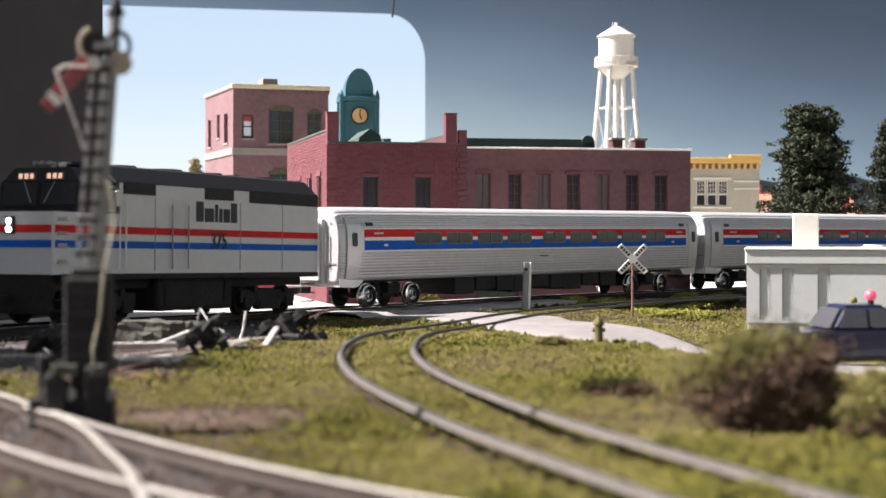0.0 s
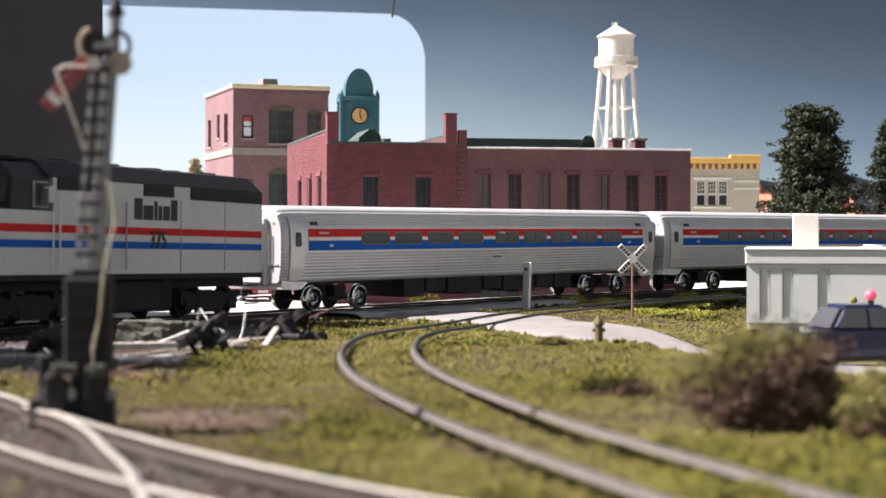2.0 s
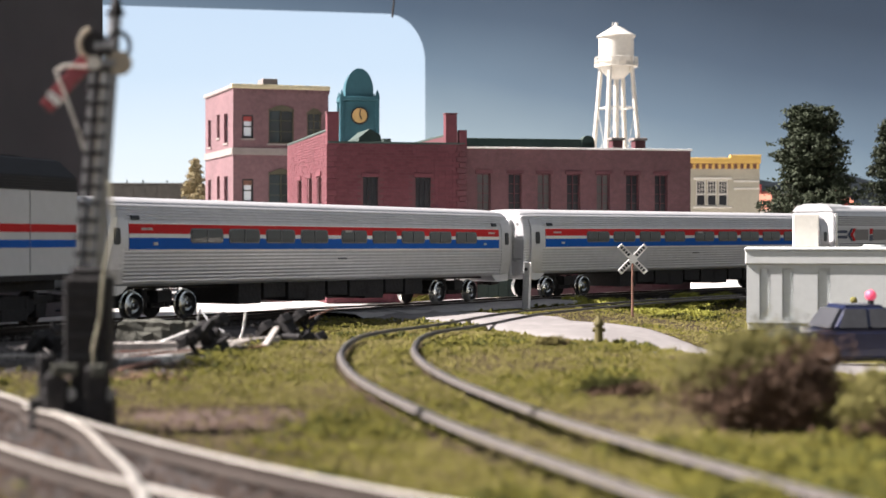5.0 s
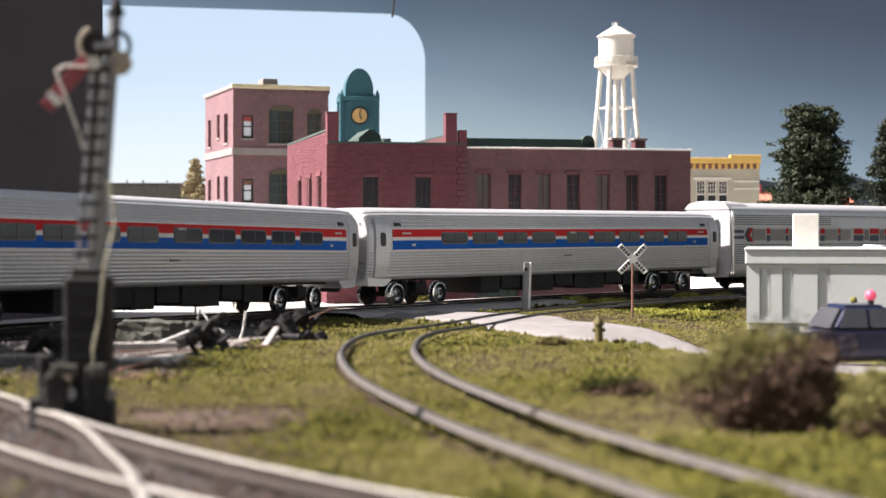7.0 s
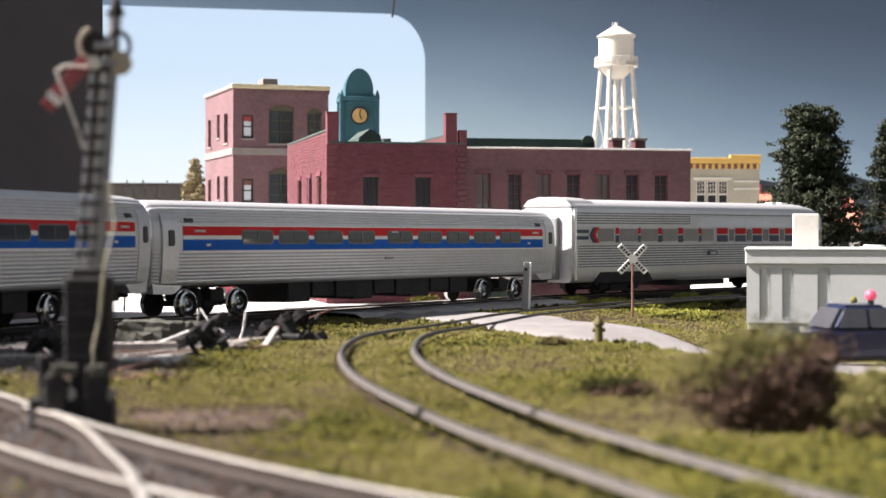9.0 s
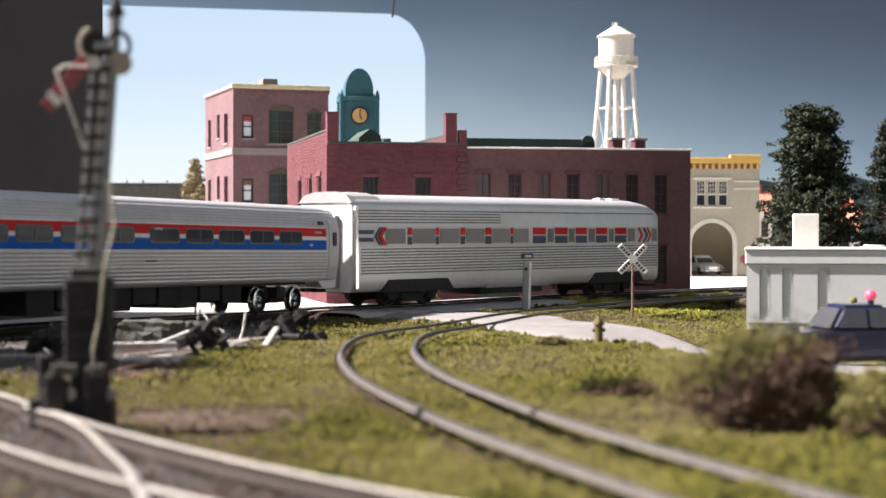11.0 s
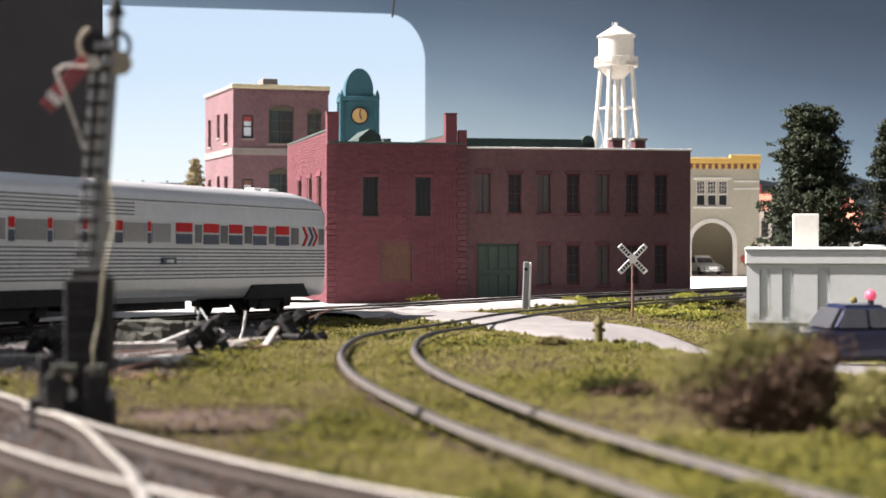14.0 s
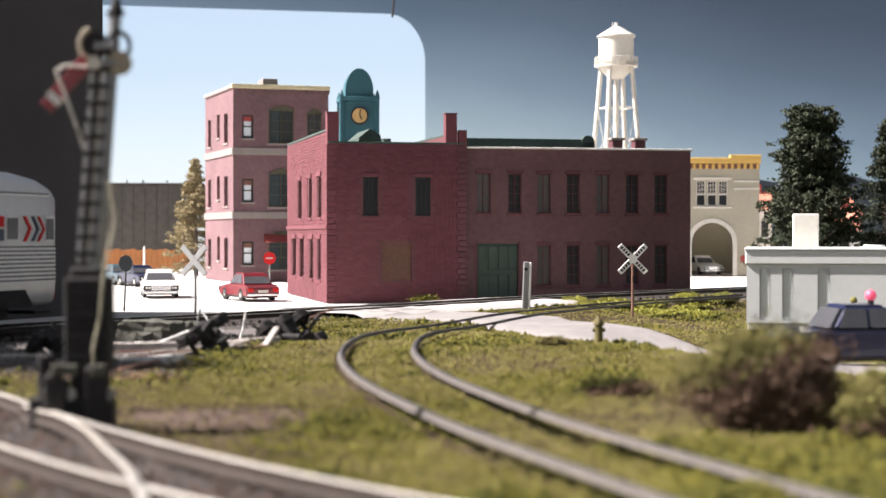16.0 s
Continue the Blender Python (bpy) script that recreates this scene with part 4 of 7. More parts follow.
        rod(bm, (h - 0.0015, s * 0.0188, 0.018), (h - 0.0015, s * 0.0188, 0.034), 0.0003, seg=6)
        part("handrail", bm, M["white"], t)
        zz = 0.0332 + s * 0.0014
        bm = bmesh.new()
        rod(bm, (-h - 0.0016, 0, zz), (-h + 0.001, 0, zz), 0.0010, seg=14)
        part("headlight", bm, M["lamp"], t, "small glowing white headlight")
    part("headlight_box", boxes((-h - 0.0010, -0.0019, 0.0302, -h + 0.001, 0.0019, 0.0362), bevel=0.0003), M["under"], t)
    for z0, z1, mat in ((0.0308, 0.0334, "red"), (0.0258, 0.0283, "blue")):
        part("stripe", boxes((-h - 0.0003, -0.0171, z0, -h + 0.0003, 0.0171, z1)), M[mat], t)
    part("roof_beacon", boxes((-h + 0.0165, -0.0085, 0.0534, -h + 0.0185, -0.0065, 0.0550), bevel=0.0004), M["pale_plastic"], t)
    bm = bmesh.new()
    for k, (xx, w) in enumerate(((-0.055, 0.006), (-0.03, 0.01), (-0.002, 0.011), (0.028, 0.009), (0.045, 0.006), (0.066, 0.01))):
        rod(bm, (xx, 0, 0.0549), (xx, 0, 0.0560), w * 0.8, w * 0.75, seg=20)
    part("roof_fan", bm, M["under"], t)
    bm = bmesh.new()
    for k in range(3):
        rod(bm, (-h + 0.020, (k - 1) * 0.003, 0.0546), (-h + 0.0155, (k - 1) * 0.003, 0.0549), 0.0004, 0.0008, seg=10)
    rod(bm, (-h + 0.022, 0.0, 0.0534), (-h + 0.022, 0, 0.0556), 0.0010, 0.0008, seg=12)
    part("horn", bm, M["steel"], t)
    bm = bmesh.new()
    box(bm, -0.024, -0.0150, 0.0030, 0.026, 0.0150, 0.0150, 0.0016)
    box(bm, -h + 0.006, -0.011, 0.0115, h - 0.003, 0.011, 0.0168)
    part("fuel_tank", bm, M["under"], t)
    for x in (-0.02, 0.02):
        part("tank_bracket", boxes((x - 0.001, -0.0150, 0.005, x + 0.001, 0.0150, 0.0152)), M["under"], t)
    part("pilot", boxes((-h + 0.001, -0.0155, 0.0035, -h + 0.0035, 0.0155, 0.017), bevel=0.0003), M["under"], t)
    for e in (-1, 1):
        add_coupler(t, e * h, e)
        truck(t, e * 0.0555, 0.0315, "loco")
        for k in (-1, 1):
            wheelset(t, e * 0.0555 + k * 0.0157, 0.0056, "rail_rust", index)
    return t


M["cab_glass"] = material("cab_glass", (0.03, 0.032, 0.037), 0.3, 0, 0.4, 60)
M["loco_door"] = material("loco_door", (0.53, 0.53, 0.535), 0.5, 0.15, 0.08, 30)
M["number_back"] = material("number_back", (0.05, 0.03, 0.03), 0.6, 0, 0.2, 60)
M["loco_roof"] = material("loco_roof", (0.022, 0.022, 0.024), 0.6, 0.0, 0.25, 40, 0.15, 500, spec=0.25)
TRAIN = [(build_loco(0), -0.0767, 0.0555), (build_coach(1), 0.1808, 0.1055), (build_coach(2), 0.4839, 0.1055), (build_budd(3), 0.7683, 0.081)]


# ---- building pieces ----
def window_in(parent, m, x0, z0, x1, z1, frame_mat, pane_mat, bars=(1, 3), depth=0.0012, rim=0.0007, sill=None):
    """A window set into an opening: frame with bars, a pane, and a sill."""
    bm = bmesh.new()
    y0, y1 = depth, depth + 0.0008
    nx, nz = bars
    wx, wz = x1 - x0, z1 - z0
    bar = rim * 0.6
    ux, uz = (wx - 2 * rim - nx * bar) / (nx + 1), (wz - 2 * rim - nz * bar) / (nz + 1)
    lights = [(rim + i * (ux + bar), rim + k * (uz + bar), rim + i * (ux + bar) + ux, rim + k * (uz + bar) + uz) for i in range(nx + 1) for k in range(nz + 1)]
    wall(bm, wx, wz, 0.0008, lights, Matrix.Translation((x0, y0, z0)))
    bmesh.ops.remove_doubles(bm, verts=bm.verts, dist=1e-6)
    bm.transform(m)
    win = part("window", bm, M[frame_mat], parent)
    bm = boxes((x0 + rim * 0.5, y1 + 0.0001, z0 + rim * 0.5, x1 - rim * 0.5, y1 + 0.0004, z1 - rim * 0.5))
    bm.transform(m)
    part("pane", bm, M[pane_mat], win)
    if sill:
        bm = boxes((x0 - 0.0012, -0.0010, z0 - 0.0016, x1 + 0.0012, 0.001, z0 - 0.0001), bevel=0.0002)
        bm.transform(m)
        part("sill", bm, M[sill], win)
    return win


def brick_field(parent, m, w, h, holes, length, course, mat, seed, singles):
    """Proud bricks over a wall: those in the stretch 'singles' as parts, the rest joined."""
    rng = random.Random(seed)
    me = bpy.data.meshes.new("brick")
    bm = boxes((-0.5, 0.0, -0.5, 0.5, 1.0, 0.5))
    bmesh.ops.delete(bm, geom=[f for f in bm.faces if f.normal.y > 0.9], context="FACES")
    bm.to_mesh(me)
    bm.free()
    me.materials.append(M[mat])
    V, F = [], []
    count = 0
    j = 0
    z = course * 0.5
    while z < h - course * 0.4:
        x = -length * 0.5 * (j % 2)
        while x < w:
            a, b = max(0, x), min(w, x + length)
            x += length
            if b - a < length * 0.3:
                continue
            gap = 0.00012
            a, b = a + gap, b - gap
            c, d = z - course * 0.5 + gap, z + course * 0.5 - gap
            if any(a < o[2] and b > o[0] and c < o[3] and d > o[1] for o in holes):
                continue
            p = 0.00036 + rng.random() * 0.00022
            if singles[0] < (a + b) / 2 < singles[2] and singles[1] < z < singles[3] and count < 298:
                ob = new("brick", me)
                ob.parent = parent
                ob.matrix_basis = m @ Matrix.Translation(((a + b) / 2, -p, z)) @ Matrix.Diagonal((b - a, p + 0.0001, d - c, 1))
                count += 1
                continue
            n = len(V)
            V += [m @ Vector(q) for q in ((a, 0, c), (b, 0, c), (b, 0, d), (a, 0, d), (a, -p, c), (b, -p, c), (b, -p, d), (a, -p, d))]
            F += [(n + 4, n + 5, n + 6, n + 7), (n, n + 1, n + 5, n + 4), (n + 1, n + 2, n + 6, n + 5), (n + 2, n + 3, n + 7, n + 6), (n + 3, n, n + 4, n + 7)]
        z += course
        j += 1
    me2 = bpy.data.meshes.new("brickwork")
    me2.from_pydata([tuple(v) for v in V], [], F)
    me2.materials.append(M[mat])
    ob = new("brickwork", me2)
    ob.parent = parent
    tagged(ob, kind="stuff")


# ---- the brick factory ----
M["old_board"] = material("old_board", (0.115, 0.058, 0.04), 0.9, 0, 0.3, 60, 0.3, 600)

def build_factory():
    t = thing("brick_factory", pose(-0.0658, 0.967, TOWN, 0, 0, 13), "dark red two-storey brick factory with green roof trim", "building")
    W, D, FH, SH = 0.0805, 0.168, 0.0915, 0.0985
    TH = 0.003
    front_holes = [(0.0204, 0.0501, 0.0292, 0.0723), (0.0512, 0.0501, 0.0602, 0.0723), (0.0312, 0.0125, 0.0488, 0.0344)]
    side_holes = [(D - b, z0, D - a, z1) for a, b, z0, z1 in ((0.0226, 0.0356, 0.0495, 0.0735), (0.060, 0.0738, 0.0495, 0.0735), (0.103, 0.118, 0.0495, 0.0735),
                  (0.0245, 0.036, 0.0125, 0.0365), (0.055, 0.068, 0.0125, 0.0365), (0.0934, 0.110, 0.0125, 0.0365), (0.128, 0.145, 0.0125, 0.0365))]
    bm = bmesh.new()
    wall(bm, W, FH, TH, front_holes)
    w_front = part("front_wall", bm, M["mortar"], t)
    m_left = Matrix.Translation((0, D, 0)) @ Matrix.Rotation(-math.pi / 2, 4, "Z")
    bm = bmesh.new()
    wall(bm, D - TH, SH, TH, side_holes, m_left)
    w_left = part("side_wall", bm, M["mortar"], t)
    bm = boxes((W - TH, TH, 0, W, D, SH))
    part("side_wall", bm, M["maroon"], t)
    part("back_wall", boxes((TH, D - TH, 0, W - TH, D, FH)), M["maroon"], t)
    part("roof", boxes((TH, TH, 0.0845, W - TH, D - TH, 0.0865)), M["green"], t)
    brick_field(w_front, Matrix(), W, FH, front_holes, 0.0043, 0.00163, "brick", 1, (0.004, 0.0, 0.044, 0.05))
    brick_field(w_left, m_left, D, SH, side_holes, 0.0043, 0.00163, "brick", 2, (D - 0.045, 0.0, D - 0.003, 0.05))
    for o in front_holes[:2]:
        window_in(t, Matrix(), *o, "black", "dark_glass", (2, 4), 0.0008, 0.0008, sill="maroon")
        part("lintel", boxes((o[0] - 0.001, -0.0012, o[3], o[2] + 0.001, 0.0005, o[3] + 0.0022), bevel=0.0003), M["brick"], t)
    o = front_holes[2]
    part("boarded_opening", boxes((o[0], 0.0008, o[1], o[2], 0.002, o[3])), M["old_board"], t, "brown boarded-up loading door")
    for x in (o[0] - 0.0008, o[2]):
        part("door_jamb", boxes((x, -0.0008, o[1], x + 0.0008, 0.002, o[3] + 0.0008)), M["maroon"], t)
    for o in side_holes:
        window_in(t, m_left, *o, "maroon", "dark_glass", (0, 1), sill="brick")
        bm = boxes((o[0] - 0.001, -0.0013, o[3], o[2] + 0.001, 0.0004, o[3] + 0.0028), bevel=0.0005)
        bm.transform(m_left)
        part("lintel", bm, M["brick"], t)
    bm = bmesh.new()
    wall(bm, D, 0.0025, 0.0012, (), m_left @ Matrix.Translation((0, -0.0012, 0.0425)))
    part("belt_course", bm, M["brick"], t)
    # copings, quoins and piers
    part("coping", boxes((0.0, -0.0009, FH, W, TH + 0.0006, FH + 0.0011), bevel=0.0003), M["green"], t)
    for x in (-0.0006, W - TH):
        part("coping", boxes((x, 0.005, SH, x + TH + 0.0008, D, SH + 0.0013), bevel=0.0003), M["green"], t)
    for x, s, stone in ((0.0, 1, "brick"), (W, -1, "maroon")):
        k = 0
        z = 0.0
        while z < FH - 0.003:
            w = 0.0050 if k % 2 else 0.0036
            a, b = sorted((x - s * 0.0010, x + s * w))
            part("quoin", boxes((a, -0.0010, z + 0.0001, b, 0.0020, z + 0.0030), bevel=0.0003), M[stone], t)
            z += 0.00325
            k += 1
    for x, z in ((0.0005, 0.1086), (W - 0.0105, 0.1090)):
        p = part("pier", boxes((x - 0.001, -0.0006, FH - 0.002, x + 0.0058, 0.0055, z), bevel=0.0003), M["brick"], t)
        part("pier_cap", boxes((x - 0.0013, -0.0009, z, x + 0.0061, 0.0058, z + 0.0009), bevel=0.0003), M["maroon"], p)
    part("pier", boxes((W - 0.0035, -0.0008, FH - 0.002, W + 0.0012, 0.004, 0.1000), bevel=0.0003), M["brick"], t)
    bm = bmesh.new()
    prism(bm, [(0.026, 0.0865), (0.028, 0.098), (0.0345, 0.1035), (0.041, 0.1000), (0.044, 0.0865)], 0.055, 0.095, axis="y")
    part("skylight", bm, M["green"], t)
    bm = bmesh.new()
    rod(bm, (0.063, 0.15, 0.0865), (0.063, 0.15, 0.103), 0.0045, 0.0035, seg=12)
    rod(bm, (0.053, 0.15, 0.0865), (0.053, 0.15, 0.0995), 0.0035, 0.003, seg=12)
    part("roof_vent", bm, M["green"], t)
    # long wing
    X0, X1, Y0, H2, D2 = W, 0.2215, 0.0035, 0.0896, 0.13
    mw = Matrix.Translation((X0, Y0, 0))
    starts = (0.0888, 0.1078, 0.1256, 0.1437, 0.1622, 0.1806, 0.1987)
    up = [(s - X0, 0.0520, s + 0.0082 - X0, 0.0750) for s in starts]
    low = [(s - X0, 0.0093, s + 0.0082 - X0, 0.0328) for s in starts[2:]]
    door = (0.0888 - X0, 0.0, 0.1138 - X0, 0.0340)
    bm = bmesh.new()
    wall(bm, X1 - X0, H2, TH, up + low + [door], mw)
    part("front_wall", bm, M["brick_plain"], t)
    for o in up + low:
        window_in(t, mw, *o, "maroon", "dull_glass" if o[0] in (up[0][0], up[4][0], low[0][0]) else "dark_glass", (1, 3), 0.0019, 0.0006, sill="maroon")
        bm = boxes((o[0] - 0.0012, -0.0007, o[3], o[2] + 0.0012, 0.0004, o[3] + 0.0022), bevel=0.0002)
        bm.transform(mw)
        part("lintel", bm, M["maroon"], t)
        if o[0] in (up[3][0], up[6][0], low[2][0]):
            bm = boxes((o[0] + 0.0016, 0.0038, o[1] + 0.003, o[2] - 0.002, 0.0042, o[3] - 0.003))
            bm.transform(mw)
            part("blind", bm, M["tank"] if o[0] != up[6][0] else M["orange"], t)
    bm = boxes((door[0], 0.0012, 0.0, door[2], 0.0022, door[3]))
    bm.transform(mw)
    dr = part("factory_door", bm, M["dark_green"], t, "dark green double loading door")
    for i in range(2):
        for j in range(2):
            for q in range(2):
                w2 = (door[2] - door[0]) / 4
                x = door[0] + (2 * i + q) * w2
                bm = boxes((x + 0.0007, 0.0006, 0.0015 + j * 0.017, x + w2 - 0.0007, 0.0014, 0.0155 + j * 0.017), bevel=0.0003)
                bm.transform(mw)
                part("door_panel", bm, M["dark_green"], dr)
    for x in (door[0] - 0.0012, door[2]):
        bm = boxes((x, -0.0005, 0, x + 0.0012, 0.002, door[3] + 0.0012))
        bm.transform(mw)
        part("door_jamb", bm, M["maroon"], t)
    part("side_wall", boxes((X1 - TH, Y0 + TH, 0, X1, Y0 + D2, H2)), M["brick_plain"], t)
    part("back_wall", boxes((X0, Y0 + D2 - TH, 0, X1 - TH, Y0 + D2, H2)), M["brick_plain"], t)
    part("roof", boxes((X0, Y0 + TH, 0.084, X1 - TH, Y0 + D2 - TH, 0.086)), M["green"], t)
    part("coping", boxes((X0 + 0.001, Y0 - 0.0012, H2, X1 + 0.001, Y0 + TH + 0.0004, H2 + 0.0011), bevel=0.0003), M["white"], t, "pale stone coping strip")
    bm = bmesh.new()
    box(bm, X0 + 0.004, Y0 + 0.105, 0.084, X0 + 0.108, Y0 + 0.109, 0.1020, 0.0004)
    rod(bm, (X0 + 0.110, Y0 + 0.104, 0.1000), (X0 + 0.110, Y0 + 0.110, 0.1000), 0.0045, seg=16)
    box(bm, X0 + 0.1055, Y0 + 0.104, 0.084, X0 + 0.1145, Y0 + 0.110, 0.1000)
    part("roof_parapet", bm, M["green"], t, "dark green rear parapet with rounded end")
    for x in (0.1930, 0.2080):
        c = part("chimney", boxes((x - 0.0035, 0.055, 0.086, x + 0.0035, 0.063, 0.0985), bevel=0.0004), M["maroon"], t)
        part("chimney_cap", boxes((x - 0.0045, 0.054, 0.0985, x + 0.0045, 0.064, 0.1002), bevel=0.0004), M["stone"], c)


build_factory()


# ---- three-storey corner building ----
def build_corner():
    t = thing("corner_building", pose(-0.1736, 1.40, TOWN, 0, 0, 19), "pinkish red three-storey brick building with yellow cornice", "building")
    W, D, H, TH = 0.0815, 0.119, 0.1615, 0.003
    rows = ((0.1194, 0.1385), (0.0663, 0.0855), (0.0140, 0.0335))
    holes = []
    for z0, z1 in rows:
        holes += [(0.0076, z0, 0.0171, z1), (0.030, z0 - 0.004, 0.0517, z1 + 0.006), (0.063, z0, 0.0755, z1 + 0.004)]
    bm = bmesh.new()
    wall(bm, W, H, TH, holes)
    part("front_wall", bm, M["brick_pink"], t)
    ml = Matrix.Translation((0, D, 0)) @ Matrix.Rotation(-math.pi / 2, 4, "Z")
    sh = []
    for z0, z1 in rows:
        sh += [(0.012, z0 - 0.003, 0.026, z1 + 0.002), (0.052, z0 + 0.003, 0.064, z1 + 0.004), (0.082, z0 - 0.003, 0.098, z1 + 0.003)]
    bm = bmesh.new()
    wall(bm, D - TH, H, TH, sh, ml)
    part("side_wall", bm, M["brick_pink"], t)
    part("side_wall", boxes((W - TH, TH, 0, W, D, H)), M["brick_pink"], t)
    part("back_wall", boxes((TH, D - TH, 0, W - TH, D, H)), M["brick_pink"], t)
    part("roof", boxes((TH, TH, H - 0.006, W - TH, D - TH, H - 0.004)), M["green"], t)
    # Every third window has white panes that paint the bright sky seen through it.
    for i, o in enumerate(holes):
        window_in(t, Matrix(), *o, "black" if i % 3 == 0 else "olive", "blind" if i % 3 == 0 else "window", (0, 1) if i % 3 == 0 else (1, 2), 0.0012, 0.0016 if i % 3 == 0 else 0.0011, sill="stone")
        if i % 3:
            bm = bmesh.new()
            r = (o[2] - o[0]) / 2
            prism(bm, [(o[0] - 0.001 + (r * 2 + 0.002) * k / 8, o[3] - 0.002 + 0.0048 * math.sin(math.pi * k / 8)) for k in range(9)], -0.0009, 0.001, axis="y")
            part("arch", bm, M["olive"], t)
        else:
            part("blind", boxes((o[0] + 0.0012, 0.0010, o[3] - 0.0052, o[2] - 0.0012, 0.0012, o[3] - 0.0012)), M["wood"] if i else M["red_trim"], t)
    for o in sh:
        window_in(t, ml, *o, "maroon", "dark_glass", (0, 1), 0.0012, 0.0009, sill="stone")
    for z in (0.1055, 0.0525):
        part("belt_course", boxes((-0.0012, -0.0012, z, W, 0.001, z + 0.0058), bevel=0.0004), M["stone"], t)
        bm = bmesh.new()
        wall(bm, D, 0.0058, 0.0012, (), ml @ Matrix.Translation((0, -0.0012, z)))
        part("belt_course", bm, M["stone"], t)
    part("cornice", boxes((-0.0016, -0.0022, H - 0.001, W + 0.001, 0.0035, H + 0.0026), bevel=0.0006), M["yellow_stone"], t, "pale yellow cornice")
    part("cornice", boxes((-0.0016, 0.0035, H - 0.001, 0.0025, D, H + 0.0022), bevel=0.0006), M["stone"], t)
    for i in range(14):
        x = 0.002 + i * 0.006
        part("corbel", boxes((x, -0.0014, H - 0.0042, x + 0.0022, 0.0005, H - 0.001), bevel=0.0003), M["brick_pink"], t)
    part("roof_hatch", boxes((0.032, 0.03, H - 0.004, 0.045, 0.05, H + 0.0105), bevel=0.0006), M["stone"], t)
    bm = bmesh.new()
    prism(bm, [(-0.012, 0.033), (0.0005, 0.040), (0.0005, 0.033)], 0.026, 0.056)
    part("awning", bm, M["red_trim"], t, "red shop awning")


M["olive"] = material("olive", (0.075, 0.065, 0.04), 0.8, 0, 0.2, 60)
M["yellow_stone"] = material("yellow_stone", (0.52, 0.45, 0.29), 0.8, 0, 0.25, 50)
build_corner()


def build_clock_tower():
    t = thing("clock_tower", pose(-0.0778, 1.30, TOWN + 0.0022, 0, 0, 8), "teal clock tower with arched top and gold dial", "clock tower")
    W = 0.0275
    part("shaft", boxes((0, 0, -0.0022, W, W, 0.140), bevel=0.0008), M["teal"], t)
    part("cornice", boxes((-0.0018, -0.0018, 0.140, W + 0.0018, W + 0.0018, 0.1432), bevel=0.0006), M["teal"], t)
    part("cornice", boxes((-0.001, -0.001, 0.1065, W + 0.001, W + 0.001, 0.1085), bevel=0.0005), M["teal"], t)
    bm = bmesh.new()
    n = 20
    prism(bm, [(0.003, 0.1432)] + [(W / 2 - (W / 2 - 0.003) * math.cos(math.pi * k / n), 0.1475 + 0.0175 * math.sin(math.pi * k / n)) for k in range(n + 1)] + [(W - 0.003, 0.1432)], 0.001, W - 0.001, axis="y", smooth=False)
    part("arched_top", bm, M["teal"], t)
    for x in (0.0, W):
        for y in (0.0, W):
            bm = boxes((x - 0.0015, y - 0.0015, 0.105, x + 0.0015, y + 0.0015, 0.145), bevel=0.0004)
            rod(bm, (x, y, 0.145), (x, y, 0.1485), 0.0014, 0.0002, seg=8)
            part("corner_post", bm, M["teal"], t)
    bm = bmesh.new()
    rod(bm, (W / 2, 0.0005, 0.1285), (W / 2, -0.0012, 0.1285), 0.0068, seg=32)
    part("dial_rim", bm, M["black"], t)
    bm = bmesh.new()
    rod(bm, (W / 2, 0.0005, 0.1285), (W / 2, -0.0018, 0.1285), 0.0056, seg=32)
    dial = part("dial", bm, M["face"], t, "gold clock dial")
    for a, r in ((5, 0.0048), (150, 0.0033)):
        bm = boxes((-0.0004, -0.0004, 0, 0.0004, 0.0, r))
        bm.transform(Matrix.Translation((W / 2, -0.0019, 0.1285)) @ Matrix.Rotation(radians(a), 4, "Y"))
        part("clock_arm", bm, M["black"], dial)
    part("side_dial", boxes((-0.0008, W / 2 - 0.004, 0.122, 0.0005, W / 2 + 0.004, 0.135), bevel=0.0003), M["black"], t)


build_clock_tower()


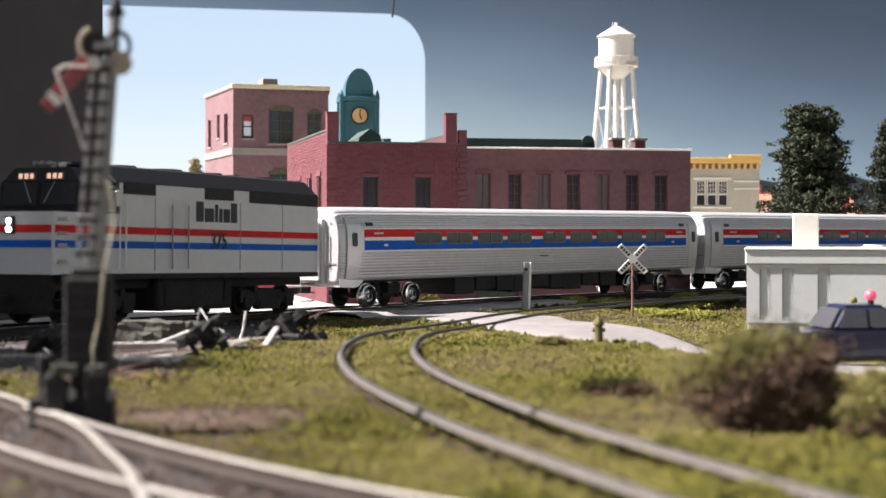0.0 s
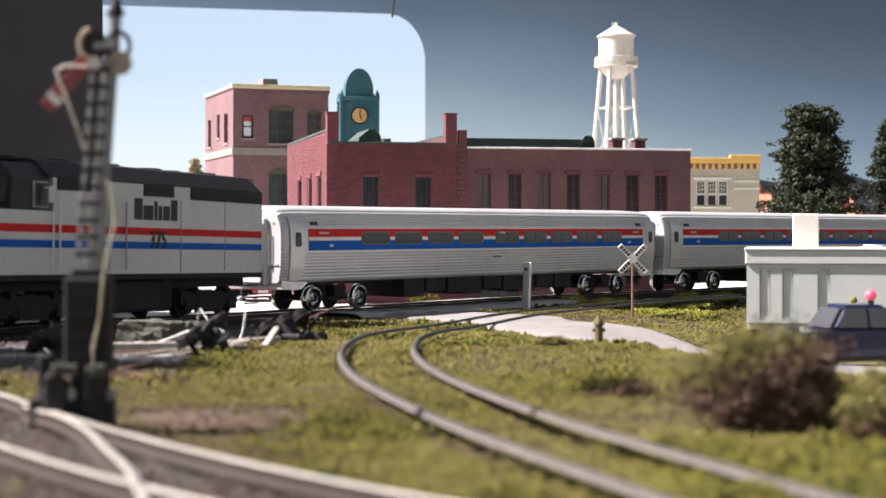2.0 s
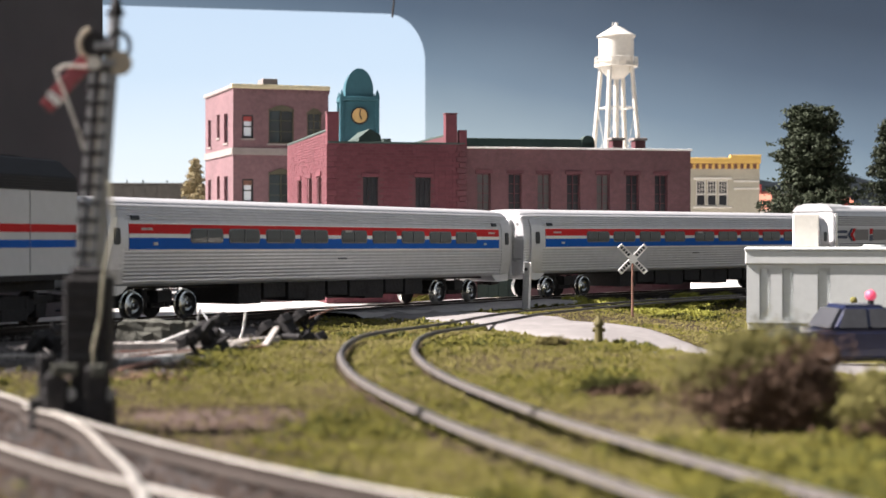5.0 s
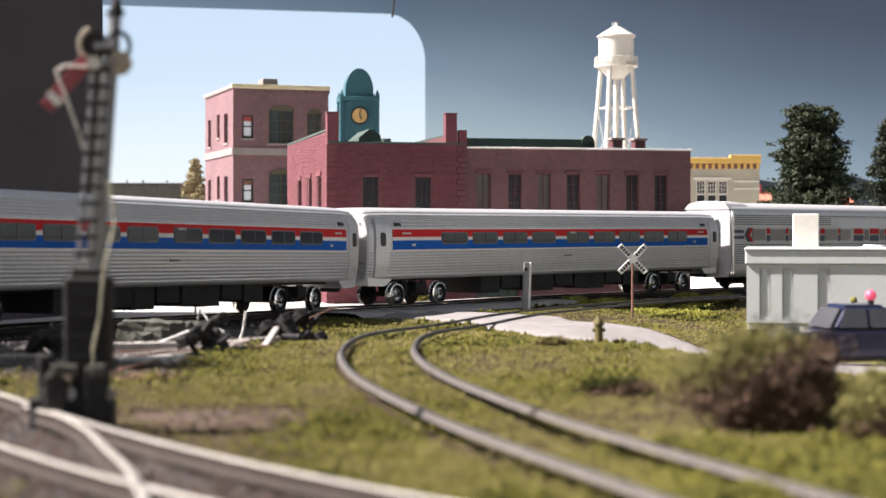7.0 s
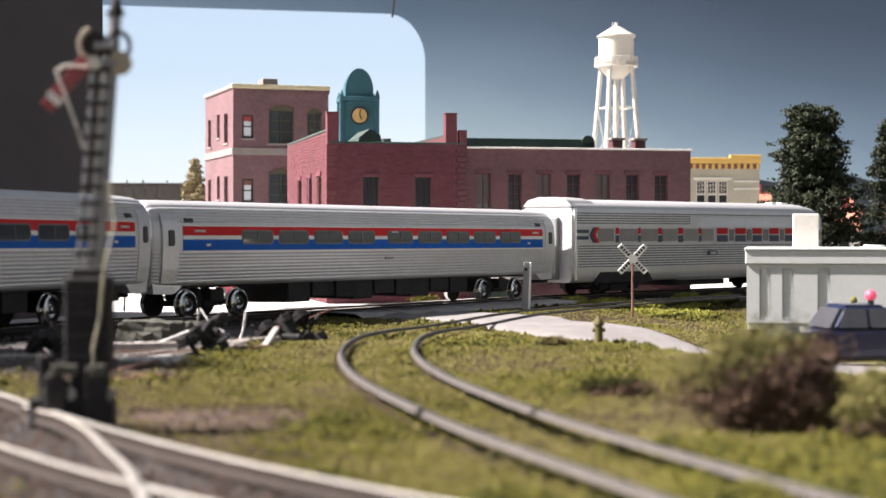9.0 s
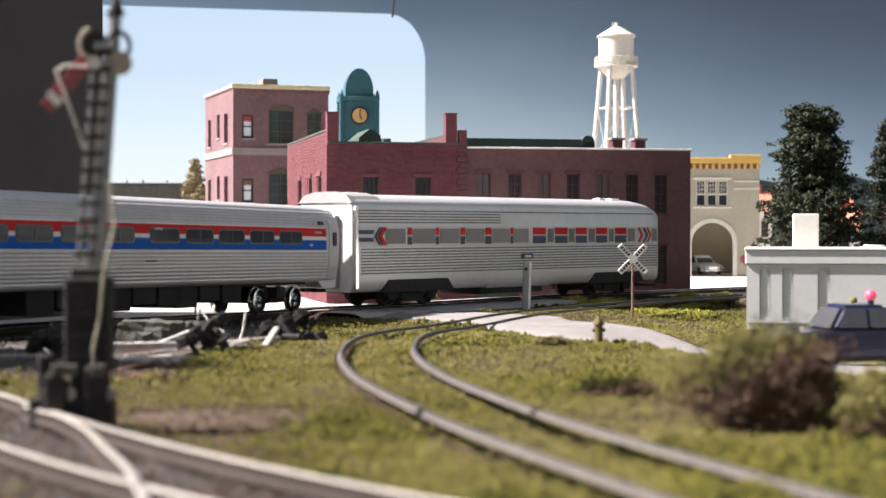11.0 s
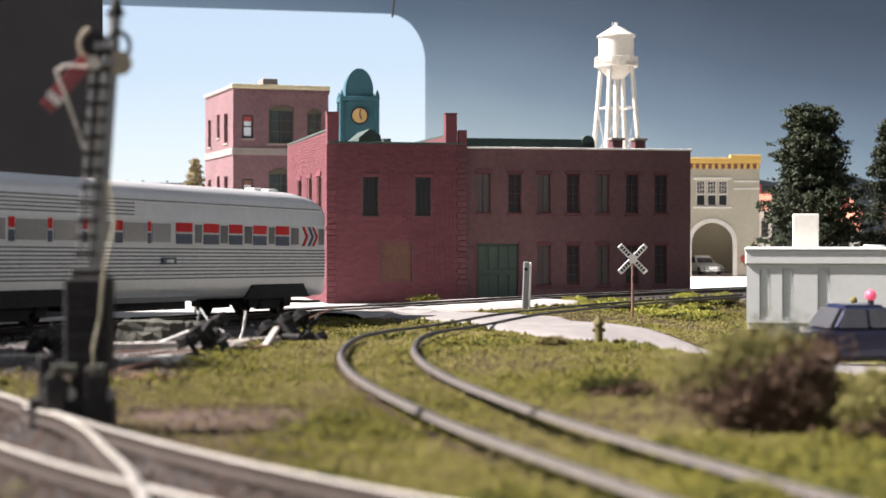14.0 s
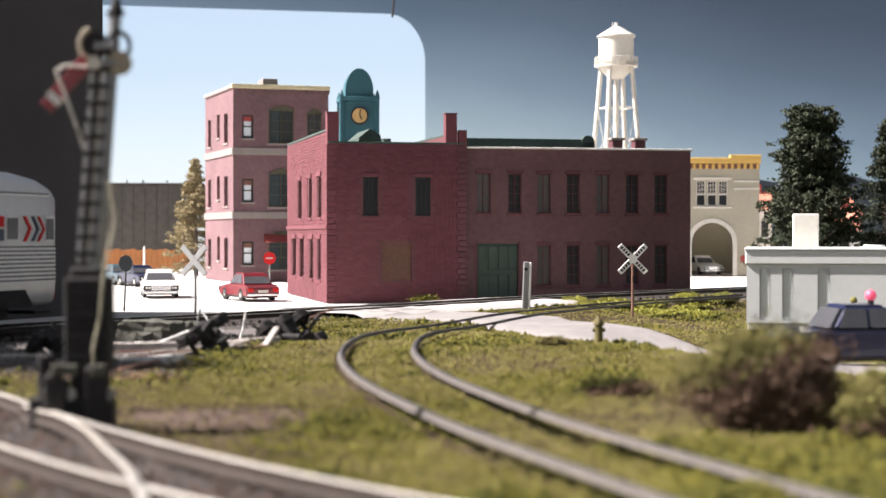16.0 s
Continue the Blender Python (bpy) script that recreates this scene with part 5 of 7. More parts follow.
def build_water_tower():
    t = thing("water_tower", pose(0.1740, 1.70, TOWN), "cream-white steel water tower on tall splayed legs", "water tower")
    g = -TOWN
    bm = bmesh.new()
    prof = [(0.0, 0.188), (0.006, 0.1890), (0.011, 0.1922), (0.0150, 0.1970), (0.0172, 0.2026), (0.0175, 0.2100), (0.0175, 0.2310)]
    rings = [[bm.verts.new((max(r, 1e-4) * math.cos(a), max(r, 1e-4) * math.sin(a), z + g)) for a in np.linspace(0, 2 * math.pi, 33)[:-1]] for r, z in prof]
    for r0, r1 in zip(rings[:-1], rings[1:]):
        for i in range(32):
            bm.faces.new((r0[i], r0[(i + 1) % 32], r1[(i + 1) % 32], r1[i])).smooth = True
    part("tank", bm, M["tank"], t)
    bm = bmesh.new()
    rod(bm, (0, 0, 0.2305 + g), (0, 0, 0.2318 + g), 0.0195, seg=32)
    rod(bm, (0, 0, 0.2318 + g), (0, 0, 0.2425 + g), 0.0192, 0.0012, seg=32)
    part("conical_roof", bm, M["tank"], t)
    bm = bmesh.new()
    rod(bm, (0, 0, 0.2410 + g), (0, 0, 0.2450 + g), 0.0022, 0.0015, seg=10)
    rod(bm, (-0.004, -0.004, 0.2385 + g), (-0.004, -0.004, 0.2450 + g), 0.0006, seg=6)
    part("finial", bm, M["tank"], t)
    bm = bmesh.new()
    rod(bm, (0, 0, 0.2005 + g), (0, 0, 0.2020 + g), 0.0220, seg=32)
    part("walkway", bm, M["tank"], t)
    for k in range(20):
        a = k * math.pi / 10
        bm = bmesh.new()
        p = (0.0215 * math.cos(a), 0.0215 * math.sin(a))
        rod(bm, (*p, 0.2020 + g), (*p, 0.2095 + g), 0.0005, seg=6)
        part("baluster", bm, M["tank"], t)
    for z in (0.2058, 0.2095):
        bm = bmesh.new()
        for k in range(32):
            a, b = k * math.pi / 16, (k + 1) * math.pi / 16
            rod(bm, (0.0215 * math.cos(a), 0.0215 * math.sin(a), z + g), (0.0215 * math.cos(b), 0.0215 * math.sin(b), z + g), 0.0005, seg=5)
        part("railing", bm, M["tank"], t)
    feet = []
    for k in range(4):
        a = radians(-118 + 90 * k)
        top = Vector((0.0165 * math.cos(a), 0.0165 * math.sin(a), 0.2010 + g))
        foot = Vector((0.0360 * math.cos(a), 0.0360 * math.sin(a), 0.0))
        feet.append((top, foot))
        bm = bmesh.new()
        rod(bm, foot, top, 0.0026 if k != 0 else 0.0032, 0.0022, seg=10)
        part("leg", bm, M["tank"], t)
    for f in (0.3, 0.55, 0.8):
        for k in range(4):
            a = feet[k][1].lerp(feet[k][0], f)
            b = feet[(k + 1) % 4][1].lerp(feet[(k + 1) % 4][0], f)
            bm = bmesh.new()
            rod(bm, a, b, 0.0006, seg=6)
            part("strut", bm, M["tank"], t)
            c = feet[(k + 1) % 4][1].lerp(feet[(k + 1) % 4][0], f - 0.25)
            bm = bmesh.new()
            rod(bm, a, c, 0.0003, seg=5)
            part("tie_rod", bm, M["tank"], t)
    bm = bmesh.new()
    rod(bm, (0, 0, 0), (0, 0, 0.19 + g), 0.0028, seg=12)
    part("riser_pipe", bm, M["tank"], t)


build_water_tower()


def build_station():
    t = thing("fire_station", pose(0.205, 1.60, TOWN), "cream stone fire station with orange cornice and arched bay", "building")
    W, D, H, TH = 0.0942, 0.10, 0.1025, 0.003
    wins = [(0.0345 + i * 0.0105, 0.0665, 0.0432 + i * 0.0105, 0.0905) for i in range(3)]
    bay = (0.030, 0.0, 0.0690, 0.0505)
    bm = bmesh.new()
    wall(bm, W, H, TH, wins + [bay])
    part("front_wall", bm, M["cream"], t)
    part("side_wall", boxes((0, TH, 0, TH, D, H)), M["cream"], t)
    part("side_wall", boxes((W - TH, TH, 0, W, D, H)), M["cream"], t)
    part("back_wall", boxes((TH, D - TH, 0, W - TH, D, H)), M["cream"], t)
    # Unseen opening in the roof, added to let light into the bay.
    bm = bmesh.new()
    wall(bm, W - 2 * TH, D - 2 * TH, 0.002, [(0.012, 0.018, W - 2 * TH - 0.012, D - 2 * TH - 0.008)], Matrix.Translation((TH, TH, H - 0.002)) @ Matrix.Rotation(math.pi / 2, 4, "X") @ Matrix.Diagonal((1, 1, -1, 1)))
    part("roof", bm, M["stone"], t)
    part("bay_floor", boxes((TH, TH, 0.0, W - TH, D - TH, 0.0012)), M["stone"], t)
    for o in wins:
        zm = o[1] + 0.45 * (o[3] - o[1])
        window_in(t, Matrix(), o[0], zm, o[2], o[3], "tank", "dark_glass", (2, 2), 0.0008, 0.0009)
        window_in(t, Matrix(), o[0], o[1], o[2], zm, "tank", "dark_glass", (0, 0), 0.0008, 0.0007)
    part("window_sill", boxes((0.032, -0.0014, 0.0642, 0.068, 0.001, 0.0660), bevel=0.0003), M["tank"], t)
    part("window_head", boxes((0.032, -0.0012, 0.0915, 0.068, 0.001, 0.0935), bevel=0.0003), M["tank"], t)
    # arch: spandrels and a moulded ring
    cx, r, zc = 0.0495, 0.0195, 0.0310
    for s in (-1, 1):
        bm = bmesh.new()
        pts = [(cx + s * r * math.cos(math.pi / 2 * k / 8), zc + 0.0195 * math.sin(math.pi / 2 * k / 8)) for k in range(9)]
        prism(bm, pts + [(cx + s * r, zc + 0.0195)], 0.0, TH, axis="y")
        part("spandrel", bm, M["cream"], t)
    bm = bmesh.new()
    ring = [(cx - (r + 0.004) * math.cos(math.pi * k / 16), zc + (0.0235) * math.sin(math.pi * k / 16)) for k in range(17)]
    inner = [(cx + (r) * math.cos(math.pi * k / 16), zc + 0.0195 * math.sin(math.pi * k / 16)) for k in range(17)]
    for k in range(16):
        prism(bm, [ring[k], ring[k + 1], inner[15 - k], inner[16 - k]], -0.0014, 0.0004, axis="y")
    box(bm, cx - r - 0.004, -0.0014, 0, cx - r, 0.0004, zc)
    box(bm, cx + r, -0.0014, 0, cx + r + 0.004, 0.0004, zc)
    part("arch_moulding", bm, M["tank"], t)
    part("cornice", boxes((-0.002, -0.0030, H + 0.0040, W + 0.001, 0.005, H + 0.0095), bevel=0.0006), M["yellow"], t, "bright orange-yellow cornice")
    part("cornice_step", boxes((W - 0.028, -0.0032, H + 0.0095, W + 0.0012, 0.005, H + 0.0122), bevel=0.0005), M["yellow"], t)
    part("frieze", boxes((-0.001, -0.0012, H - 0.001, W, 0.004, H + 0.004)), M["wood"], t)
    for i in range(16):
        x = 0.001 + i * 0.006
        part("dentil", boxes((x, -0.0026, H - 0.0012, x + 0.0026, -0.0012, H + 0.0036), bevel=0.0004), M["yellow"], t)
    for z in (0.082, 0.089):
        part("belt_course", boxes((0.070, -0.0008, z, W, 0.001, z + 0.0016), bevel=0.0002), M["tank"], t)
    bm = bmesh.new()
    rod(bm, (0.0795, -0.003, 0.0165), (0.0795, -0.0005, 0.0165), 0.0034, seg=16)
    part("alarm_bell", bm, M["red_trim"], t, "small red alarm bell")


build_station()


def build_shed():
    t = thing("trackside_shed", pose(0.1262, 0.703, -0.0045, 0, 0, -11), "white panelled concrete trackside shed with cream chimney block", "shed")
    W, D, H = 0.10, 0.07, 0.0243
    rec = [(x, 0.0012, x + w, H - 0.0014) for x, w in ((0.0052, 0.0046), (0.0145, 0.0046), (0.0288, 0.0052))]
    bm = bmesh.new()
    wall(bm, W, H, 0.0011, rec)
    part("front_panel", bm, M["shed"], t)
    part("wall", boxes((0, 0.0011, 0, W, D, H)), M["shed"], t)
    for x0, z0, x1, z1 in rec:
        part("recess_lining", boxes((x0 + 0.0004, 0.0007, z0 + 0.0004, x1 - 0.0010, 0.0012, z1 - 0.0006), bevel=0.0002), M["shed_dim"], t)
    part("fascia", boxes((-0.0006, -0.0008, H, W, D, H + 0.0058), bevel=0.0005), M["shed"], t)
    part("roof_slab", boxes((-0.001, -0.0013, H + 0.0058, W, D + 0.001, H + 0.0068), bevel=0.0003), M["shed"], t)
    part("plinth", boxes((0.0004, 0.0006, -0.003, W, D, 0.0), bevel=0.0003), M["shed_dim"], t)
    part("chimney_block", boxes((0.0190, 0.018, H + 0.0068, 0.0298, 0.029, H + 0.0212), bevel=0.0006), M["tank"], t, "cream block with yellow stains")
    bm = bmesh.new()
    rod(bm, (0.0525, 0.02, H + 0.0068), (0.0525, 0.02, H + 0.0080), 0.0050, 0.0042, seg=20)
    part("roof_vent", bm, M["shed"], t)


M["shed_dim"] = material("shed_dim", (0.64, 0.66, 0.65), 0.8, 0, 0.08, 40)
build_shed()


def build_houses():
    for i, (x, y, w, d, h, rz, wm, rm) in enumerate(((0.402, 1.75, 0.05, 0.05, 0.045, -20, "white", "roof_orange"), (0.44, 1.95, 0.06, 0.06, 0.062, 15, "cream", "roof_orange"), (0.355, 1.98, 0.05, 0.05, 0.070, 0, "pale_plastic", "roof_orange"))):
        t = thing("house", pose(x, y, TOWN, 0, 0, rz), "small pale model house with orange-red roof behind trees", "house", "houses behind the trees")
        wl = part("wall", boxes((-w / 2, -d / 2, 0, w / 2, d / 2, h), bevel=0.0005), M[wm], t)
        bm = bmesh.new()
        prism(bm, [(-d / 2 - 0.004, h - 0.002), (0, h + 0.02), (d / 2 + 0.004, h - 0.002)], -w / 2 - 0.003, w / 2 + 0.003)
        rf = part("roof", bm, M[rm], t)
        part("chimney", boxes((0.01, -0.004, h + 0.01, 0.017, 0.004, h + 0.028), bevel=0.0005), M["red_trim"], rf)
        for k in range(3):
            xx = -w / 2 + (k + 0.5) * w / 3
            wd = part("window", boxes((xx - 0.005, -d / 2 - 0.0008, h * 0.5, xx + 0.005, -d / 2 + 0.0005, h * 0.8)), M["tank"], t)
            part("pane", boxes((xx - 0.004, -d / 2 - 0.0011, h * 0.52, xx + 0.004, -d / 2 - 0.0002, h * 0.78)), M["dark_glass"], wd)


build_houses()


# ---- vehicles ----
M["car_glass"] = material("car_glass", (0.07, 0.07, 0.075), 0.12, 0, 0.15, 60, coat=0.5)


def build_car(m, mat, label, length=0.054, width=0.0205, height=0.0158, lamps="white", soft=0.0006, tail=-0.66):
    t = thing("car", m, label, "car", "parked cars")
    L, w, H = length / 2, width / 2, height
    low, belt = 0.0026, 0.0098 if height < 0.017 else 0.0106
    bm = bmesh.new()
    side = [(-L, low + 0.0012), (-L + 0.001, low), (L - 0.001, low), (L, low + 0.0015), (L, 0.0068), (L - 0.0015, 0.0082), (L * 0.42, belt - 0.0002), (L * 0.3, belt), (-L * 0.62, belt), (-L + 0.001, belt - 0.0008), (-L, belt - 0.002)]
    prism(bm, side, -w, w, axis="y")
    bmesh.ops.bevel(bm, geom=list(bm.edges), offset=0.0011, segments=3, affect="EDGES", clamp_overlap=True)
    part("body", bm, M[mat], t)
    bm = bmesh.new()
    base = [(L * 0.36, belt - 0.0003), (L * 0.10, H), (-L * 0.38, H), (L * tail, belt - 0.0003)]
    v0 = [bm.verts.new((x, -w * (0.92 if z < H - 0.001 else 0.72), z)) for x, z in base]
    v1 = [bm.verts.new((x, w * (0.92 if z < H - 0.001 else 0.72), z)) for x, z in base]
    bm.faces.new(v0); bm.faces.new(v1[::-1])
    for i in range(4):
        bm.faces.new((v0[i], v1[i], v1[(i + 1) % 4], v0[(i + 1) % 4]))
    bmesh.ops.recalc_face_normals(bm, faces=bm.faces)
    bmesh.ops.bevel(bm, geom=list(bm.edges), offset=soft, segments=3, affect="EDGES")
    cabin = part("cabin", bm, M[mat], t)
    for s in (-1, 1):                            # side glass, between the pillars
        for xa, xb, xc, xd in ((L * 0.27, L * 0.06, -L * 0.10, -L * 0.10), (-L * 0.14, -L * 0.14, -L * 0.36, L * (tail + 0.10))):
            bm = bmesh.new()
            z0, z1 = belt + 0.0006, H - 0.0010
            y0, y1 = s * (w * 0.912 + 0.0001), s * (w * 0.75 + 0.0001)
            q = [(xa, y0, z0), (xb, y1, z1), (xc, y1, z1), (xd, y0, z0)]
            f = bm.faces.new([bm.verts.new(p) for p in q])
            e = bmesh.ops.extrude_face_region(bm, geom=[f])["geom"]
            for v in [g for g in e if isinstance(g, bmesh.types.BMVert)]:
                v.co.y -= s * 0.0004
            bmesh.ops.recalc_face_normals(bm, faces=bm.faces)
            part("side_window", bm, M["car_glass"], cabin)
    for xa, xb in ((L * 0.345, L * 0.115), (L * (tail + 0.015), -L * 0.395)):
        bm = bmesh.new()
        z0, z1 = belt + 0.0005, H - 0.0009
        off = 0.0003 if xa > 0 else -0.0003
        q = [(xa + off, -w * 0.80, z0), (xa + off, w * 0.80, z0), (xb + off, w * 0.64, z1), (xb + off, -w * 0.64, z1)]
        f = bm.faces.new([bm.verts.new(p) for p in q])
        e = bmesh.ops.extrude_face_region(bm, geom=[f])["geom"]
        for v in [g for g in e if isinstance(g, bmesh.types.BMVert)]:
            v.co.x -= off * 2
        bmesh.ops.recalc_face_normals(bm, faces=bm.faces)
        part("windscreen", bm, M["car_glass"], cabin)
    for x in (L * 0.60, -L * 0.58):
        for s in (-1, 1):
            bm = bmesh.new()
            rod(bm, (x, s * (w - 0.0022), 0.0037), (x, s * (w + 0.0001), 0.0037), 0.0037, seg=20)
            wh = part("wheel", bm, M["tyre"], t)
            bm = bmesh.new()
            rod(bm, (x, s * (w - 0.0005), 0.0037), (x, s * (w + 0.0004), 0.0037), 0.0021, 0.0017, seg=16)
            part("hubcap", bm, M["chrome"], wh)
    for e in (-1, 1):
        part("bumper", boxes((e * L - 0.0006, -w + 0.0004, 0.0030, e * L + 0.0009, w - 0.0004, 0.0046), bevel=0.0004), M["chrome"], t)
    part("grille", boxes((L - 0.0003, -w * 0.52, 0.0048, L + 0.0004, w * 0.52, 0.0078), bevel=0.0002), M["chrome"], t)
    part("rocker_panel", boxes((-L * 0.9, -w + 0.0003, 0.0020, L * 0.9, w - 0.0003, 0.0028)), M["under"], t)
    for s in (-1, 1):
        bm = bmesh.new()
        for q in (0.82, 0.66):
            rod(bm, (L - 0.0004, s * w * q, 0.0063), (L + 0.0004, s * w * q, 0.0063), 0.0008, seg=12)
        part("headlight", bm, M[lamps], t)
        part("lamp_panel", boxes((L - 0.0003, s * w * 0.78 - 0.0024, 0.0048, L + 0.00035, s * w * 0.78 + 0.0024, 0.0078), bevel=0.0002), M["under"], t)
        part("tail_light", boxes((-L - 0.0003, s * w * 0.75 - 0.0016, 0.0055, -L + 0.0004, s * w * 0.75 + 0.0016, 0.0076)), M["red"], t)
    part("plate_bar", boxes((-L - 0.0004, -0.003, 0.0050, -L + 0.0003, 0.003, 0.0066)), M["pale_plastic"], t)
    return t


M["car_maroon"] = material("car_maroon", (0.16, 0.011, 0.019), 0.28, 0, 0.15, 40, coat=0.6)
build_car(pose(-0.1165, 1.015, TOWN, 0, 0, 116), "car_maroon", "dark red model sedan with pale roof parked on street", lamps="under", length=0.050, height=0.0165, width=0.0205)
build_car(pose(-0.1795, 1.07, TOWN, 0, 0, -78), "car_white", "white model sedan facing the crossing, chrome bumper", height=0.0172, width=0.0215)
build_car(pose(-0.2330, 1.30, TOWN, 0, 0, -60), "car_blue", "dark blue model sedan parked behind white car")
build_car(pose(-0.2560, 1.34, TOWN, 0, 0, -62), "car_teal", "grey-teal model sedan parked behind white car")
build_car(pose(0.2500, 1.636, TOWN + 0.0012, 0, 0, -72), "car_white", "white emergency car standing in the arched bay", height=0.0178, width=0.022)
patrol = build_car(pose(0.1198, 0.4775, ground_z(0.1198, 0.4775) + 0.0010, 0, 0, 8), "car_blue", "navy blue patrol car with red roof lamp by the shed", height=0.0174, width=0.0215, soft=0.0013, tail=-0.54)
lamp_bm = bmesh.new()
rod(lamp_bm, (0.001, 0, 0.0170), (0.001, 0, 0.0186), 0.0009, 0.0009, seg=14)
part("lamp_foot", lamp_bm, M["under"], patrol)
lamp_bm = bmesh.new()
bmesh.ops.create_uvsphere(lamp_bm, u_segments=18, v_segments=12, radius=0.0016, matrix=Matrix.Translation((0.001, 0, 0.0198)))
part("roof_lamp", lamp_bm, M["pink"], patrol, "bright red roof lamp")


# ---- trees and bushes ----
def leaf_mesh(name, centres, sizes, mats, index=None, seed=1, thin=0.5):
    """Small leaf shards around centres, as one mesh."""
    rng = np.random.default_rng(seed)
    n = len(centres)
    C, S = np.array(centres), np.array(sizes)[:, None]
    a = rng.normal(size=(n, 3)); a /= np.linalg.norm(a, axis=1)[:, None]
    b = rng.normal(size=(n, 3)); b -= (a * b).sum(1)[:, None] * a; b /= np.linalg.norm(b, axis=1)[:, None]
    V = np.stack([C - a * S, C + b * S * thin, C + a * S, C - b * S * thin], 1).reshape(-1, 3)
    F = np.arange(n * 4).reshape(-1, 4)
    me = bpy.data.meshes.new(name)
    me.from_pydata(V.tolist(), [], F.tolist())
    for m in mats:
        me.materials.append(m)
    if index is not None:
        me.polygons.foreach_set("material_index", np.array(index, int))
    return me


def build_tree(name, m, height, profile, label, mats, count, leaf, seed, drop=0.0, ragged=0.6):
    """Trunk, limbs and a crown of clumped shards; profile gives radius over height share."""
    rng = random.Random(seed)
    t = thing(name, m, label, "tree")
    bm = bmesh.new()
    rod(bm, (0, 0, 0), (0, 0, height * 0.5), height * 0.022, height * 0.012, seg=10)
    rod(bm, (0, 0, height * 0.5), (0.001, 0, height * 0.95), height * 0.012, height * 0.003, seg=8)
    part("trunk", bm, M["bark"], t)
    hs, rs = [p[0] for p in profile], [p[1] for p in profile]
    pts, sz = [], []
    bm = bmesh.new()
    for i in range(count):                       # boughs, each with flat sprays towards its tip
        f = hs[0] + (rng.random() ** 0.9) * (hs[-1] - hs[0])
        r = float(np.interp(f, hs, rs))
        a = rng.uniform(0, 6.283)
        reach = min(1.12 * r, r * rng.uniform(0.70, 1.06)) * min(1.1, 1 + ragged * noise.noise(Vector((math.cos(a) * 1.6, math.sin(a) * 1.6, f * 9 + seed))))
        z1 = f * height
        root = Vector((0, 0, max(0.004, z1 - reach * (0.35 - drop))))
        tip = Vector((math.cos(a) * reach, math.sin(a) * reach, z1 - drop * reach * 0.6))
        if i % 2 == 0:
            rod(bm, root, root.lerp(tip, 0.85), height * 0.005, height * 0.0015, seg=5, caps=False)
        for k in range(6):
            q = (0.28, 0.48, 0.64, 0.78, 0.9, 1.0)[k]
            c = root.lerp(tip, q) + Vector((0, 0, 0.10 * reach * (q - 0.3) ** 2 + rng.gauss(0, 0.0009)))
            c += Vector((rng.gauss(0, 1), rng.gauss(0, 1), 0)) * 0.10 * reach
            if math.hypot(c.x, c.y) > 1.08 * r:
                continue
            R = (0.0046 - 0.0020 * q) * rng.uniform(0.7, 1.25) * (height / 0.12)
            for _ in range(rng.randint(16, 26)):
                d = Vector((rng.gauss(0, 1), rng.gauss(0, 1), rng.gauss(0, 0.55))) * R * 0.55
                pts.append(c + d)
                sz.append(leaf * rng.uniform(0.5, 1.4) * (1.15 - 0.35 * q))
    part("limbs", bm, M["bark"], t)
    ob = new("crown", leaf_mesh("crown", [tuple(p) for p in pts], sz, [M[q] for q in mats], None, seed))
    ob.parent = t
    return t


build_tree("broadleaf_tree", pose(0.2600, 1.195, TOWN), 0.1304, ((0.06, 0.038), (0.14, 0.043), (0.27, 0.042), (0.36, 0.034), (0.44, 0.038), (0.54, 0.036), (0.60, 0.027), (0.67, 0.023), (0.72, 0.028), (0.79, 0.027), (0.845, 0.0175), (0.90, 0.0200), (0.96, 0.0195), (0.99, 0.014)),
           "tall dense dark green model tree beside the track", ["tree"], 420, 0.0015, 3, 0.0, 0.2)
build_tree("conifer", pose(0.3215, 1.225, TOWN), 0.121, ((0.08, 0.040), (0.3, 0.032), (0.55, 0.022), (0.8, 0.011), (1.0, 0.001)),
           "dark green model conifer near the shed", ["tree"], 170, 0.0014, 4, 0.3, 0.3)
build_tree("conifer", pose(-0.2365, 1.62, TOWN), 0.1095, ((0.06, 0.040), (0.25, 0.036), (0.5, 0.025), (0.8, 0.011), (1.0, 0.001)),
           "sunlit olive-beige model fir beside the corner building", ["fir"], 150, 0.0015, 5, 0.35, 0.3)
build_tree("broadleaf_tree", pose(0.108, 1.75, TOWN), 0.137, ((0.3, 0.012), (0.6, 0.014), (0.85, 0.010), (1.0, 0.004)),
           "small light green tree behind the factory roof", ["bush_green"], 40, 0.0015, 6)


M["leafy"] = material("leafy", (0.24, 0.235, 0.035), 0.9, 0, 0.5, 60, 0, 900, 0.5)


